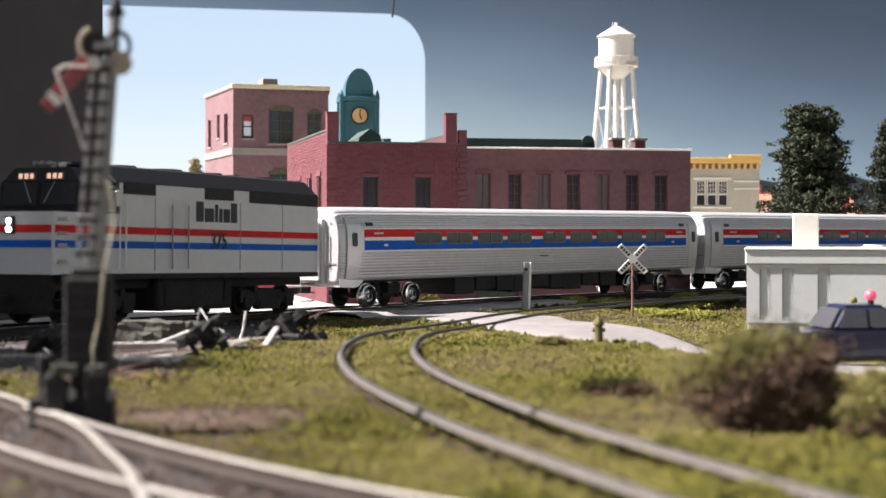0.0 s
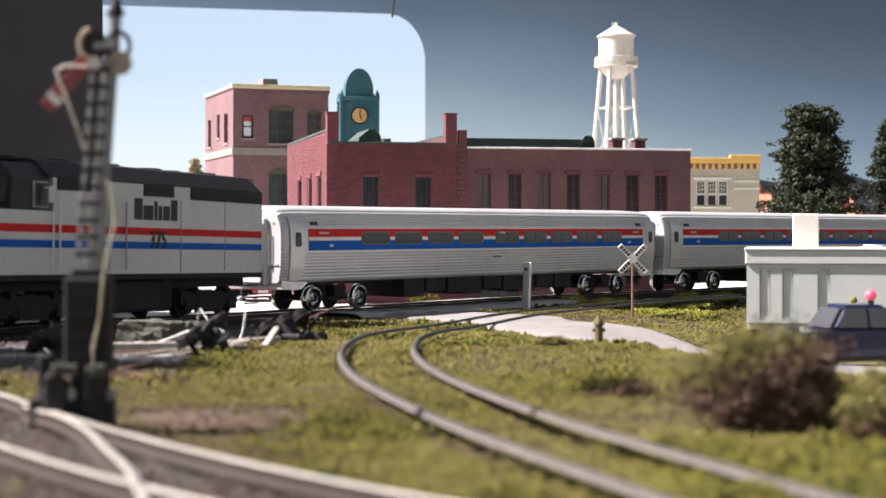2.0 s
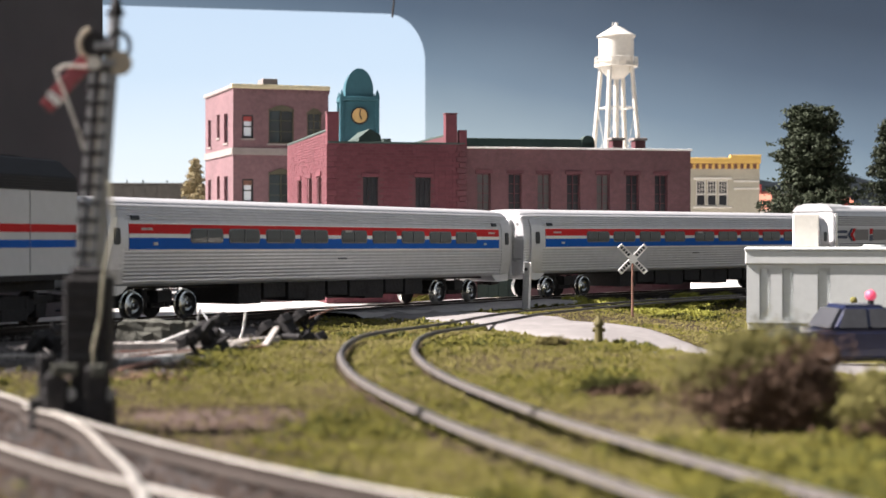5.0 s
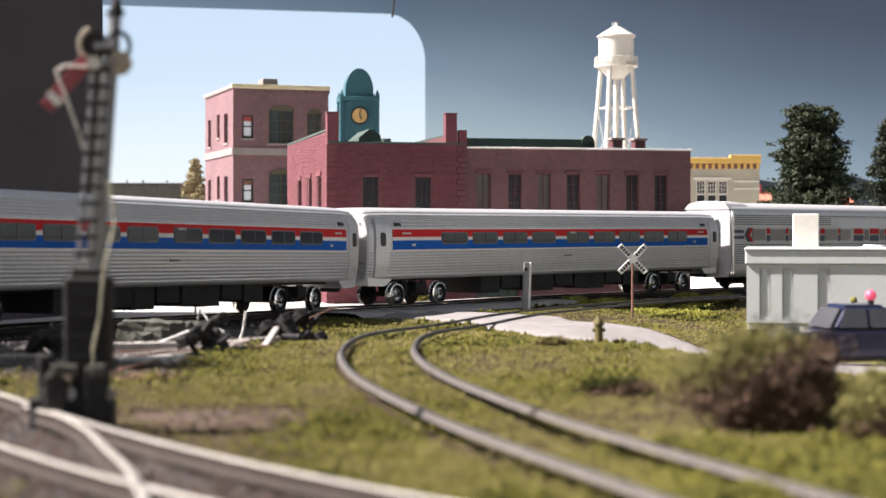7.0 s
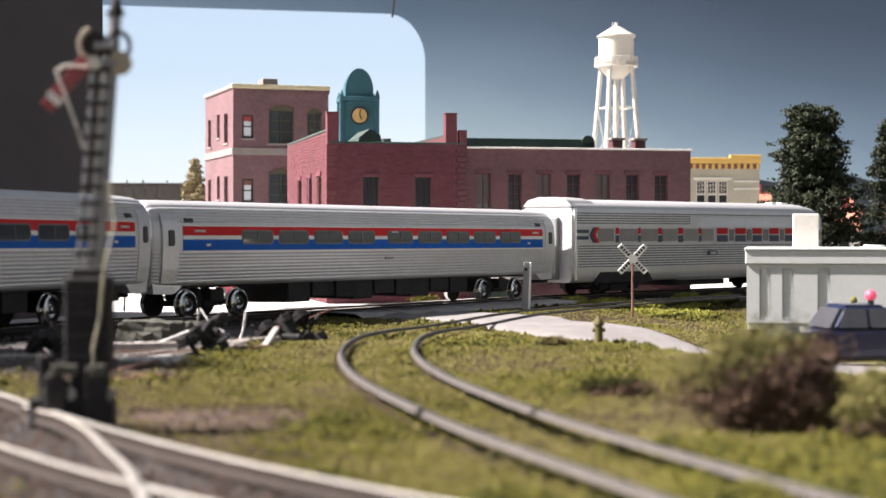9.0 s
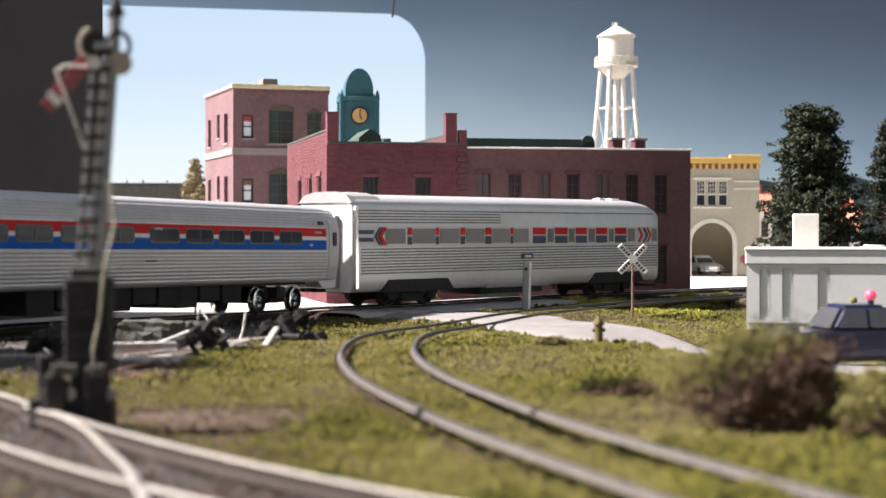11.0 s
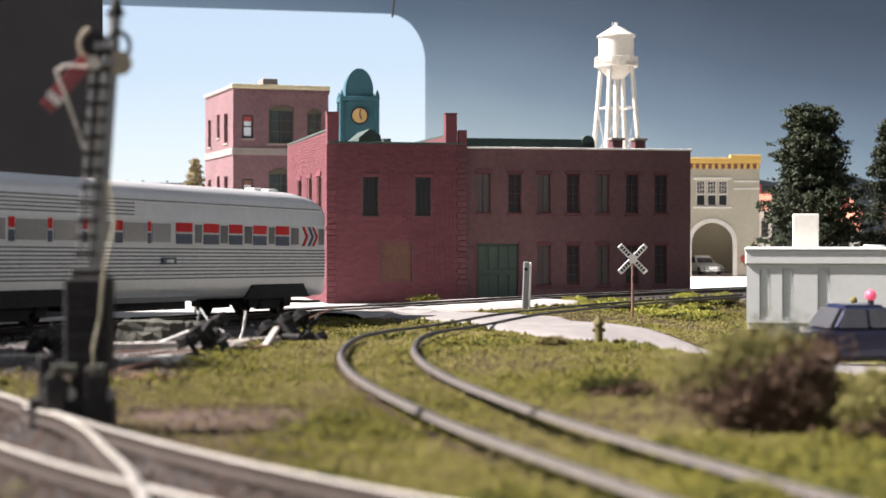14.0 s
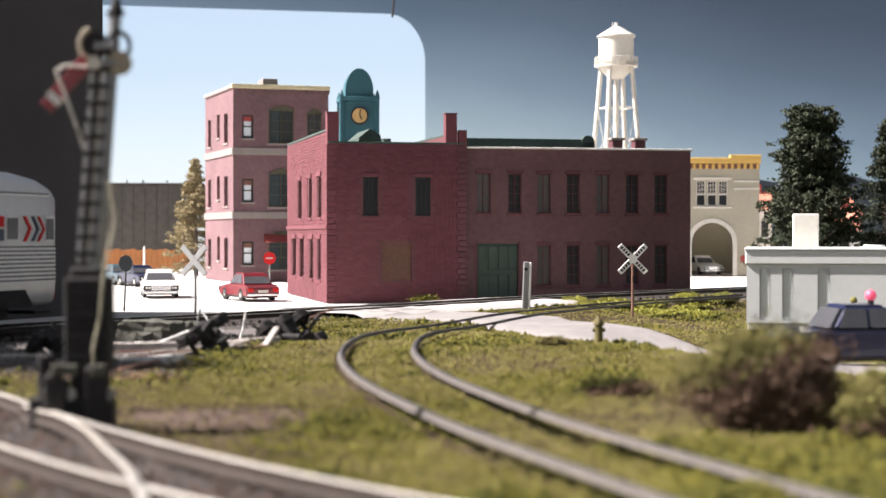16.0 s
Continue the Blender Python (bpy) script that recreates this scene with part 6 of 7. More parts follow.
def build_bush(m, rx, ry, h, label, count, seed, mats=("bush_green", "brown"), leaf=0.0007, brown=0.5):
    rng = random.Random(seed)
    t = thing("bush", m, label, "bush", "bushes")
    bm = bmesh.new()
    for k in range(14):
        a = rng.uniform(0, 6.283)
        e = Vector((math.cos(a) * rx * 0.8 * rng.random(), math.sin(a) * ry * 0.8 * rng.random(), h * rng.uniform(0.4, 0.95)))
        rod(bm, (rng.uniform(-1, 1) * rx * 0.25, rng.uniform(-1, 1) * ry * 0.25, -0.001), e, 0.0003, 0.0001, seg=5, caps=False)
    part("twigs", bm, M["bark"], t)
    pts, sz, idx = [], [], []
    for _ in range(count):
        d = Vector((rng.gauss(0, 1), rng.gauss(0, 1), rng.gauss(0, 1))).normalized() * rng.random() ** 0.4
        lump = 1 + 0.42 * noise.noise(d * 2.6 + Vector((seed, 0, 0))) + (0.38 * rng.random() if rng.random() < 0.16 else 0)
        p = Vector((d.x * rx * lump, d.y * ry * lump, h * 0.46 + d.z * h * 0.5 * lump))
        if p.z < 0:
            p.z *= 0.3
        pts.append(tuple(p))
        sz.append(leaf * rng.uniform(0.5, 1.5))
        # Light put into leaf colour: paler up and left; the rest dark, cores brown.
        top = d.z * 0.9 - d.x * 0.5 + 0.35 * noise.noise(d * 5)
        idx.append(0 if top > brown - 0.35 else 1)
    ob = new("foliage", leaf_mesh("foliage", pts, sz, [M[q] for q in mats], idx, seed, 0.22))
    ob.parent = t


def gz(x, y):
    return ground_z(x, y) - 0.0006


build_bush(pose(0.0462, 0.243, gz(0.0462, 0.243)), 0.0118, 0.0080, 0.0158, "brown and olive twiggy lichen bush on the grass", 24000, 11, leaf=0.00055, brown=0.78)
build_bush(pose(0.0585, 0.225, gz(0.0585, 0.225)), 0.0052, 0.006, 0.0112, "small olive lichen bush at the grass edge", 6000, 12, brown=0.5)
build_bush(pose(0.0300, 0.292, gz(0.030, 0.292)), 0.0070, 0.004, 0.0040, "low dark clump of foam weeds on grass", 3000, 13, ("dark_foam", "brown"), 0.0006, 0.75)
build_bush(pose(0.0275, 0.425, gz(0.0275, 0.425)), 0.0040, 0.003, 0.0036, "low dry clump of foam weeds on grass", 1500, 14, ("dry_foam", "brown"), 0.0006, 0.2)
build_bush(pose(-0.0092, 0.935, TOWN), 0.0085, 0.004, 0.0062, "weedy green tuft by the factory wall", 1500, 15, ("foam", "dry_foam"), 0.0009, 0.2)
build_bush(pose(0.0295, 0.94, TOWN), 0.0065, 0.004, 0.0042, "weedy green tuft by the loading door", 900, 16, ("foam", "dry_foam"), 0.0009, 0.2)
build_bush(pose(-0.046, 0.60, ground_z(-0.046, 0.60)), 0.010, 0.006, 0.0028, "scrubby green tuft beside the ballast", 1500, 17, ("foam", "dry_foam"), 0.0007, 0.2)


cover = random.Random(31)
for k in range(16):                              # leafy ground cover between the siding and the main line
    s = 0.20 + 0.0125 * k
    p = main_side(s, -cover.uniform(0.026, 0.052))
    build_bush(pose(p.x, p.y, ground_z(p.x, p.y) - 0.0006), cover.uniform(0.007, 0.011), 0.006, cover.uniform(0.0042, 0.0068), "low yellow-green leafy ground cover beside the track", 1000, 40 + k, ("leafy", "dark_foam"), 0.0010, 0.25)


# The dark low leaves paint the shaded gaps between these clumps.
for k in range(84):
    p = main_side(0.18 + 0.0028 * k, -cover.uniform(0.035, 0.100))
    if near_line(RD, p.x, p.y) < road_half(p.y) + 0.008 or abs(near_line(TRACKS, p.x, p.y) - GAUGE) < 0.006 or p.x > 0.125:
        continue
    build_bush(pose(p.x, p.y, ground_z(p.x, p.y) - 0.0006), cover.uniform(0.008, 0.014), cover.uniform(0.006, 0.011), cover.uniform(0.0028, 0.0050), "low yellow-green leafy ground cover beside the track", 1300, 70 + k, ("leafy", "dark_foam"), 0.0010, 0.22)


# ---- signs and posts ----
def build_crossbuck(m, label, mat, post, height, lettered):
    t = thing("crossing_sign", m, label, "crossing sign", "crossing signs")
    bm = bmesh.new()
    rod(bm, (0, 0, -0.001), (0, 0, height - 0.006), 0.0006, 0.0005, seg=8)
    part("post", bm, M[post], t)
    for s in (-1, 1):
        bm = boxes((-0.0086, -0.0004, -0.0013, 0.0086, 0.0004, 0.0013), bevel=0.0002)
        mm = Matrix.Translation((0, -0.0009 - 0.0004 * (s > 0), height - 0.0065)) @ Matrix.Rotation(s * radians(46), 4, "Y")
        bm.transform(mm)
        b = part("board", bm, M[mat], t)
        if lettered:
            for a0, a1, n in ((-0.0078, -0.0020, 4), (0.0020, 0.0078, 4)):
                bm = bmesh.new()
                for k in range(n):
                    x = a0 + (a1 - a0) * (k + 0.15) / n
                    box(bm, x, -0.0006, -0.0007, x + 0.0009, -0.00038, 0.0007)
                bm.transform(mm)
                part("lettering", bm, M["black"], b)
    return t


def pole_z(x, y):
    return ground_z(x, y)


build_crossbuck(pose(0.0858, 0.766, pole_z(0.0858, 0.766)), "white crossbuck sign on rusty post beside the track", "white", "wood", 0.0325, True)
build_crossbuck(pose(-0.1083, 0.74, pole_z(-0.1083, 0.74), 0, 0, -24), "grey back of crossbuck sign across the track", "sign_grey", "steel", 0.0342, False)


def build_posts():
    t = thing("whistle_post", pose(0.0392, 0.802, pole_z(0.0392, 0.802), 0, 2, 0), "leaning grey and white post by the crossing", "post")
    part("board", boxes((-0.0018, -0.0012, -0.001, 0.0010, 0.0012, 0.0230), bevel=0.0005), M["steel"], t)
    part("white_edge", boxes((0.0010, -0.0013, -0.001, 0.0021, 0.0011, 0.0228), bevel=0.0003), M["white"], t)
    bm = bmesh.new()
    rod(bm, (-0.0006, -0.0014, 0.0195), (-0.0006, -0.0011, 0.0195), 0.0008, seg=12)
    part("bolt", bm, M["black"], t)
    t = thing("stop_sign", pose(-0.1230, 1.20, TOWN, 0, 0, 0), "red octagonal stop sign on a thin post", "stop sign")
    bm = bmesh.new()
    rod(bm, (0, 0, 0), (0, 0, 0.023), 0.0005, seg=8)
    part("post", bm, M["steel"], t)
    bm = bmesh.new()
    rod(bm, (0, -0.0006, 0.0225), (0, -0.0001, 0.0225), 0.0046, seg=8)
    pl = part("plate", bm, M["red"], t)
    bm = boxes((-0.0024, -0.0009, 0.0220, 0.0024, -0.0006, 0.0230))
    part("lettering", bm, M["pale_plastic"], pl)
    t = thing("round_sign", pose(-0.1625, 0.862, TOWN, 0, 3, -24), "grey back of a round sign on thin post", "sign")
    bm = bmesh.new()
    rod(bm, (0, 0, 0), (0, 0, 0.027), 0.0005, seg=8)
    part("post", bm, M["steel"], t)
    bm = bmesh.new()
    rod(bm, (0, -0.0006, 0.0245), (0, -0.0001, 0.0245), 0.0042, seg=20)
    part("plate", bm, M["sign_grey"], t)
    t = thing("hydrant", pose(0.0421, 0.457, gz(0.0421, 0.457)), "olive-yellow fire hydrant standing in the grass", "hydrant")
    bm = bmesh.new()
    for z0, z1, a, b in ((0, 0.001, 0.0016, 0.0016), (0.001, 0.0062, 0.0012, 0.0011), (0.0062, 0.0068, 0.0015, 0.0015), (0.0068, 0.0086, 0.0013, 0.0005), (0.0086, 0.0094, 0.0003, 0.0003)):
        rod(bm, (0, 0, z0), (0, 0, z1), a, b, seg=14)
    part("barrel", bm, M["hydrant"], t)
    for s in (-1, 1):
        bm = bmesh.new()
        rod(bm, (0, 0, 0.0050), (s * 0.0017, 0, 0.0050), 0.0006, seg=10)
        part("nozzle", bm, M["hydrant"], t)
    for x, y, r, z, mat, lab in ((0.1445, 0.595, 0.0013, 0.0190, "bush_green", "small yellow-green marker on thin post"),):
        t = thing("marker_lamp", pose(x, y, gz(x, y)), lab, "marker lamp", "marker lamps")
        bm = bmesh.new()
        rod(bm, (0, 0, 0), (0, 0, z - r), 0.0008 if mat == "pink" else 0.0003, seg=8)
        part("post", bm, M["under"], t)
        bm = bmesh.new()
        bmesh.ops.create_uvsphere(bm, u_segments=16, v_segments=10, radius=r, matrix=Matrix.Translation((0, 0, z)))
        part("globe", bm, M[mat], t)
    t = thing("white_post", pose(-0.2650, 1.50, TOWN), "thin white marker post on the far street", "post")
    bm = bmesh.new()
    rod(bm, (0, 0, 0), (0, 0, 0.0290), 0.0011, 0.0008, seg=8)
    part("pole", bm, M["white"], t)


M["hydrant"] = material("hydrant", (0.12, 0.10, 0.03), 0.8, 0, 0.35, 200, 0.3, 900)
build_posts()


# ---- semaphore signal ----
def build_signal():
    x, y = -0.0525, 0.25
    t = thing("semaphore_signal", pose(x, y, gz(x, y)), "dark old semaphore signal with red blade and ladder", "railway signal")
    g = gz(x, y)
    lift = lambda z: z - g
    part("base", boxes((-0.0042, -0.0035, 0, 0.0036, 0.0035, 0.0058), bevel=0.0005), M["under"], t)
    for a in ((-0.0078, -0.004, 0, -0.0015, 0.001, 0.0030), (-0.0050, -0.0045, 0.002, -0.0022, -0.002, 0.0085), (-0.0066, 0.001, 0.0002, -0.0045, 0.004, 0.0105), (-0.0085, -0.002, 0, -0.0035, 0.002, 0.0038), (-0.0066, -0.003, 0.003, -0.004, 0.0005, 0.0068), (0.002, -0.004, 0, 0.0042, -0.001, 0.0046), (-0.0082, -0.0030, 0, 0.0037, 0.0025, 0.0055), (-0.0056, -0.0046, 0, -0.0032, -0.002, 0.0092), (0.0004, -0.0046, 0.0002, 0.0036, -0.002, 0.0104), (-0.0074, -0.0008, 0.003, -0.0052, 0.002, 0.0118)):
        part("base_block", boxes(a, bevel=0.0005), M["under"], t)
    for q in ((-0.0044, -0.0049, 0.0090, -0.0004, -0.0042, 0.0106), (0.0014, -0.0049, 0.0088, 0.0036, -0.0043, 0.0106)):
        part("pale_plate", boxes(q, bevel=0.0003), M["rubble"], t)
    c = part("relay_case", boxes((-0.0030, -0.0028, lift(0.0128), 0.0035, 0.0028, lift(0.0258)), bevel=0.0004), M["under"], t)
    part("case_top", boxes((-0.0022, -0.002, lift(0.0258), 0.0026, 0.002, lift(0.0272)), bevel=0.0004), M["under"], c)
    for k in range(4):
        z = lift(0.0140 + k * 0.0031)
        part("rib", boxes((-0.0026, -0.0032, z, 0.0030, -0.0027, z + 0.0004)), M["black"], c)
    part("pedestal", boxes((-0.0022, -0.0025, 0.0058, 0.003, 0.0025, lift(0.0130)), bevel=0.0004), M["under"], t)
    for xx in (-0.0020, 0.0022, 0.0035):
        bm = bmesh.new()
        rod(bm, (xx, -0.0030, 0.0062), (xx, -0.0036, 0.0062), 0.0010, seg=10)
        part("bolt", bm, M["steel"], t)
    mast0, mast1 = Vector((0.0012, 0, lift(0.0270))), Vector((0.0041, 0, lift(0.0643)))
    bm = bmesh.new()
    rod(bm, mast0, mast1, 0.00115, 0.00098, seg=14)
    part("mast", bm, M["mast"], t)
    bm = bmesh.new()
    rod(bm, mast1, mast1 + Vector((0.0001, 0, 0.0008)), 0.0014, 0.0013, seg=12)
    rod(bm, mast1 + Vector((0.0001, 0, 0.0008)), mast1 + Vector((0.0002, 0, 0.0032)), 0.0011, 0.0003, seg=12)
    part("finial", bm, M["under"], t)
    a0, a1 = Vector((-0.0012, -0.0006, lift(0.0280))), Vector((0.0012, -0.0006, lift(0.0600)))
    bm = bmesh.new()
    rod(bm, a0, a1, 0.00034, seg=6)
    part("ladder_rail", bm, M["mast"], t)
    bm = bmesh.new()
    rod(bm, a0 + Vector((0.0014, 0, 0)), a1 + Vector((0.0016, 0, 0)), 0.00030, seg=6)
    part("ladder_rail", bm, M["tank"], t)
    for k in range(13):
        p = a0.lerp(a1, (k + 0.5) / 13)
        q = mast0.lerp(mast1, (p.z - mast0.z) / (mast1.z - mast0.z))
        bm = boxes((p.x - 0.0006, -0.0014, p.z - 0.00028, q.x + 0.0002, -0.0007, p.z + 0.00028))
        part("rung", bm, M["under"], t)
    # blade, falling to the lower quadrant
    piv = Vector((0.0006, -0.0016, lift(0.0580)))
    mm = Matrix.Translation(piv) @ Matrix.Rotation(radians(-49), 4, "Y")
    bm = boxes((-0.0098, -0.00025, -0.0011, -0.0004, 0.00025, 0.0011), bevel=0.0001)
    bm.transform(mm)
    blade = part("blade", bm, M["car_red"], t, "red semaphore blade with white band")
    bm = boxes((-0.0084, -0.0004, -0.00112, -0.0073, 0.0004, 0.00112))
    bm.transform(mm)
    part("white_band", bm, M["white"], blade)
    for z, xx, r, mat in ((0.0600, 0.0013, 0.0019, "under"), (0.0573, 0.0049, 0.0018, "scrap_tan")):
        bm = bmesh.new()
        rod(bm, (xx, -0.0012, lift(z)), (xx, -0.0004, lift(z)), r, seg=20)
        part("spectacle", bm, M[mat], t)
    bm = bmesh.new()                             # open ring of the lower lens, and the pale rim of the upper one
    for k in range(16):
        a, b = radians(-150 + 20 * k), radians(-130 + 20 * k)
        rod(bm, (0.0047 + 0.0017 * math.cos(a), -0.0008, lift(0.0598) + 0.0021 * math.sin(a)), (0.0047 + 0.0017 * math.cos(b), -0.0008, lift(0.0598) + 0.0021 * math.sin(b)), 0.00035, seg=6)
    part("lens_ring", bm, M["under"], t)
    bm = bmesh.new()
    for k in range(6):
        a, b = radians(110 + 22 * k), radians(132 + 22 * k)
        rod(bm, (0.0013 + 0.0022 * math.cos(a), -0.0010, lift(0.0600) + 0.0024 * math.sin(a)), (0.0013 + 0.0022 * math.cos(b), -0.0010, lift(0.0600) + 0.0024 * math.sin(b)), 0.0004, seg=6)
    part("lens_rim", bm, M["scrap_tan"], t)
    for z, x0, x1 in ((0.0572, 0.0004, 0.0044), (0.0598, 0.0012, 0.0044)):
        bm = boxes((x0, -0.0014, lift(z) - 0.0006, x1, 0.0008, lift(z) + 0.0006), bevel=0.0003)
        part("bracket", bm, M["mast"], t)
    bm = bmesh.new()
    rod(bm, (0.0014, -0.0022, lift(0.0572)), (0.0014, -0.0012, lift(0.0572)), 0.0010, seg=12)
    part("pivot", bm, M["tank"], t)
    bm = bmesh.new()
    line = [(0.0006, -0.002, 0.0566), (-0.0030, -0.002, 0.0568), (-0.0042, -0.002, 0.0560), (-0.0030, -0.002, 0.0530), (-0.0012, -0.002, 0.0480), (-0.0002, -0.001, 0.0440)]
    for a, b in zip(line[:-1], line[1:]):
        rod(bm, (a[0], a[1], lift(a[2])), (b[0], b[1], lift(b[2])), 0.00020, seg=6)
    part("operating_rod", bm, M["tank"], t)
    bm = bmesh.new()
    line = [(0.0034, -0.0015, 0.0400), (0.0044, -0.002, 0.0340), (0.0030, -0.003, 0.0270), (0.0024, -0.0032, 0.0200), (0.0014, -0.0034, 0.0150), (0.0018, -0.0034, 0.0110)]
    for a, b in zip(line[:-1], line[1:]):
        rod(bm, (a[0], a[1], lift(a[2])), (b[0], b[1], lift(b[2])), 0.00022, seg=6)
    part("wire", bm, M["wire"], t, "loose yellowish wire")


M["scrap_tan"] = material("scrap_tan", (0.34, 0.29, 0.22), 0.7, 0, 0.25, 150)
M["mast"] = material("mast", (0.24, 0.24, 0.245), 0.45, 0.4, 0.2, 200, 0.2, 900)
build_signal()


# ---- scrap heap beside the main line ----
def scrap(name, label, category, mat, draw, group="scrap beside the track"):
    bm = bmesh.new()
    draw(bm)
    if category == "rubble":
        for v in bm.verts:
            v.co += Vector((noise.noise(v.co * 400), noise.noise(v.co * 400 + Vector((9, 0, 0))), noise.noise(v.co * 400 + Vector((0, 9, 0))))) * 0.0012
    return tagged(part(name, bm, M[mat]), label, category, group)


def bar_between(a, b, w, h, up=0.0012):
    a, b = Vector((*a, gz(*a) + 0.0004)), Vector((*b, gz(*b) + up))

    def draw(bm):
        box(bm, -w, 0, 0, w, (b - a).length, h, min(w, h) * 0.3)
        d = b - a
        bm.transform(Matrix.Translation(a) @ Matrix.Rotation(math.atan2(d.y, d.x) - math.pi / 2, 4, "Z") @ Matrix.Rotation(math.asin(d.z / d.length), 4, "X"))
    return draw


def rock(x, y, rx, ry, rz_):
    def draw(bm):
        bmesh.ops.create_cube(bm, size=2.0, matrix=Matrix.Translation((x, y, gz(x, y) + rz_ * 0.8)) @ Matrix.Rotation(x * 40, 4, "Z") @ Matrix.Diagonal((rx, ry, rz_, 1)))
        bmesh.ops.subdivide_edges(bm, edges=list(bm.edges), cuts=5, use_grid_fill=True)
    return draw


def old_truck(name, x, y, rz, tip, s=1.0, seed=1, size=1.0):
    rng = random.Random(seed)
    t = thing(name, pose(x, y, gz(x, y), tip, -12, rz) @ Matrix.Scale(size, 4), "discarded black bogie frame tipped over in the scrap", "bogie frame", "scrap beside the track")
    for yy in (-0.0036, 0.0036):
        bm = bmesh.new()
        box(bm, -0.0075 * s, yy - 0.0007, 0.0022, 0.0075 * s, yy + 0.0007, 0.0040, 0.0003)
        for e in (-1, 0, 1):
            box(bm, e * 0.0055 * s - 0.0014, yy - 0.0011, 0.0006 + rng.random() * 0.001, e * 0.0055 * s + 0.0014, yy + 0.0011, 0.0052 + rng.random() * 0.0012, 0.0004)
        part("side_frame", bm, M["under"], t)
    part("bolster", boxes((-0.0016, -0.0040, 0.0025, 0.0016, 0.0040, 0.0052), bevel=0.0004), M["under"], t)
    for k in range(4):
        bm = bmesh.new()
        p = Vector((rng.uniform(-0.006, 0.006) * s, rng.uniform(-0.004, 0.004), rng.uniform(0.0005, 0.004)))
        box(bm, -rng.uniform(0.0008, 0.002), -rng.uniform(0.0008, 0.002), -0.0008, rng.uniform(0.0008, 0.002), rng.uniform(0.0008, 0.002), rng.uniform(0.0008, 0.0022), 0.0003)
        bm.transform(Matrix.Translation(p) @ pose(0, 0, 0, rng.uniform(-60, 60), rng.uniform(-60, 60), rng.uniform(0, 90)))
        part("casting", bm, M["under"], t)
    for k in range(9):
        bm = bmesh.new()
        p = Vector((rng.uniform(-0.007, 0.007) * s, rng.uniform(-0.004, 0.004), rng.uniform(0.001, 0.005)))
        q = p + Vector((rng.uniform(-0.004, 0.004), rng.uniform(-0.004, 0.004), rng.uniform(0.0005, 0.0045)))
        rod(bm, p, q, rng.uniform(0.0003, 0.0008), seg=7)
        part("brake_gear", bm, M["under"], t)
    for e in (-1, 1):
        bm = bmesh.new()
        rod(bm, (e * 0.0055 * s, -0.0046, 0.0030), (e * 0.0055 * s, 0.0046, 0.0030), 0.0005, seg=8)
        for yy in (-0.0030, 0.0030):
            rod(bm, (e * 0.0055 * s, yy - 0.0004, 0.0032), (e * 0.0055 * s, yy + 0.0004, 0.0032), 0.0026, seg=14)
        part("wheelset", bm, M["under"], t)


M["scrap_white"] = material("scrap_white", (0.5, 0.49, 0.47), 0.7, 0, 0.3, 120, 0.2, 500)
M["scrap_pale"] = material("scrap_pale", (0.36, 0.33, 0.30), 0.8, 0, 0.35, 120, 0.3, 500)


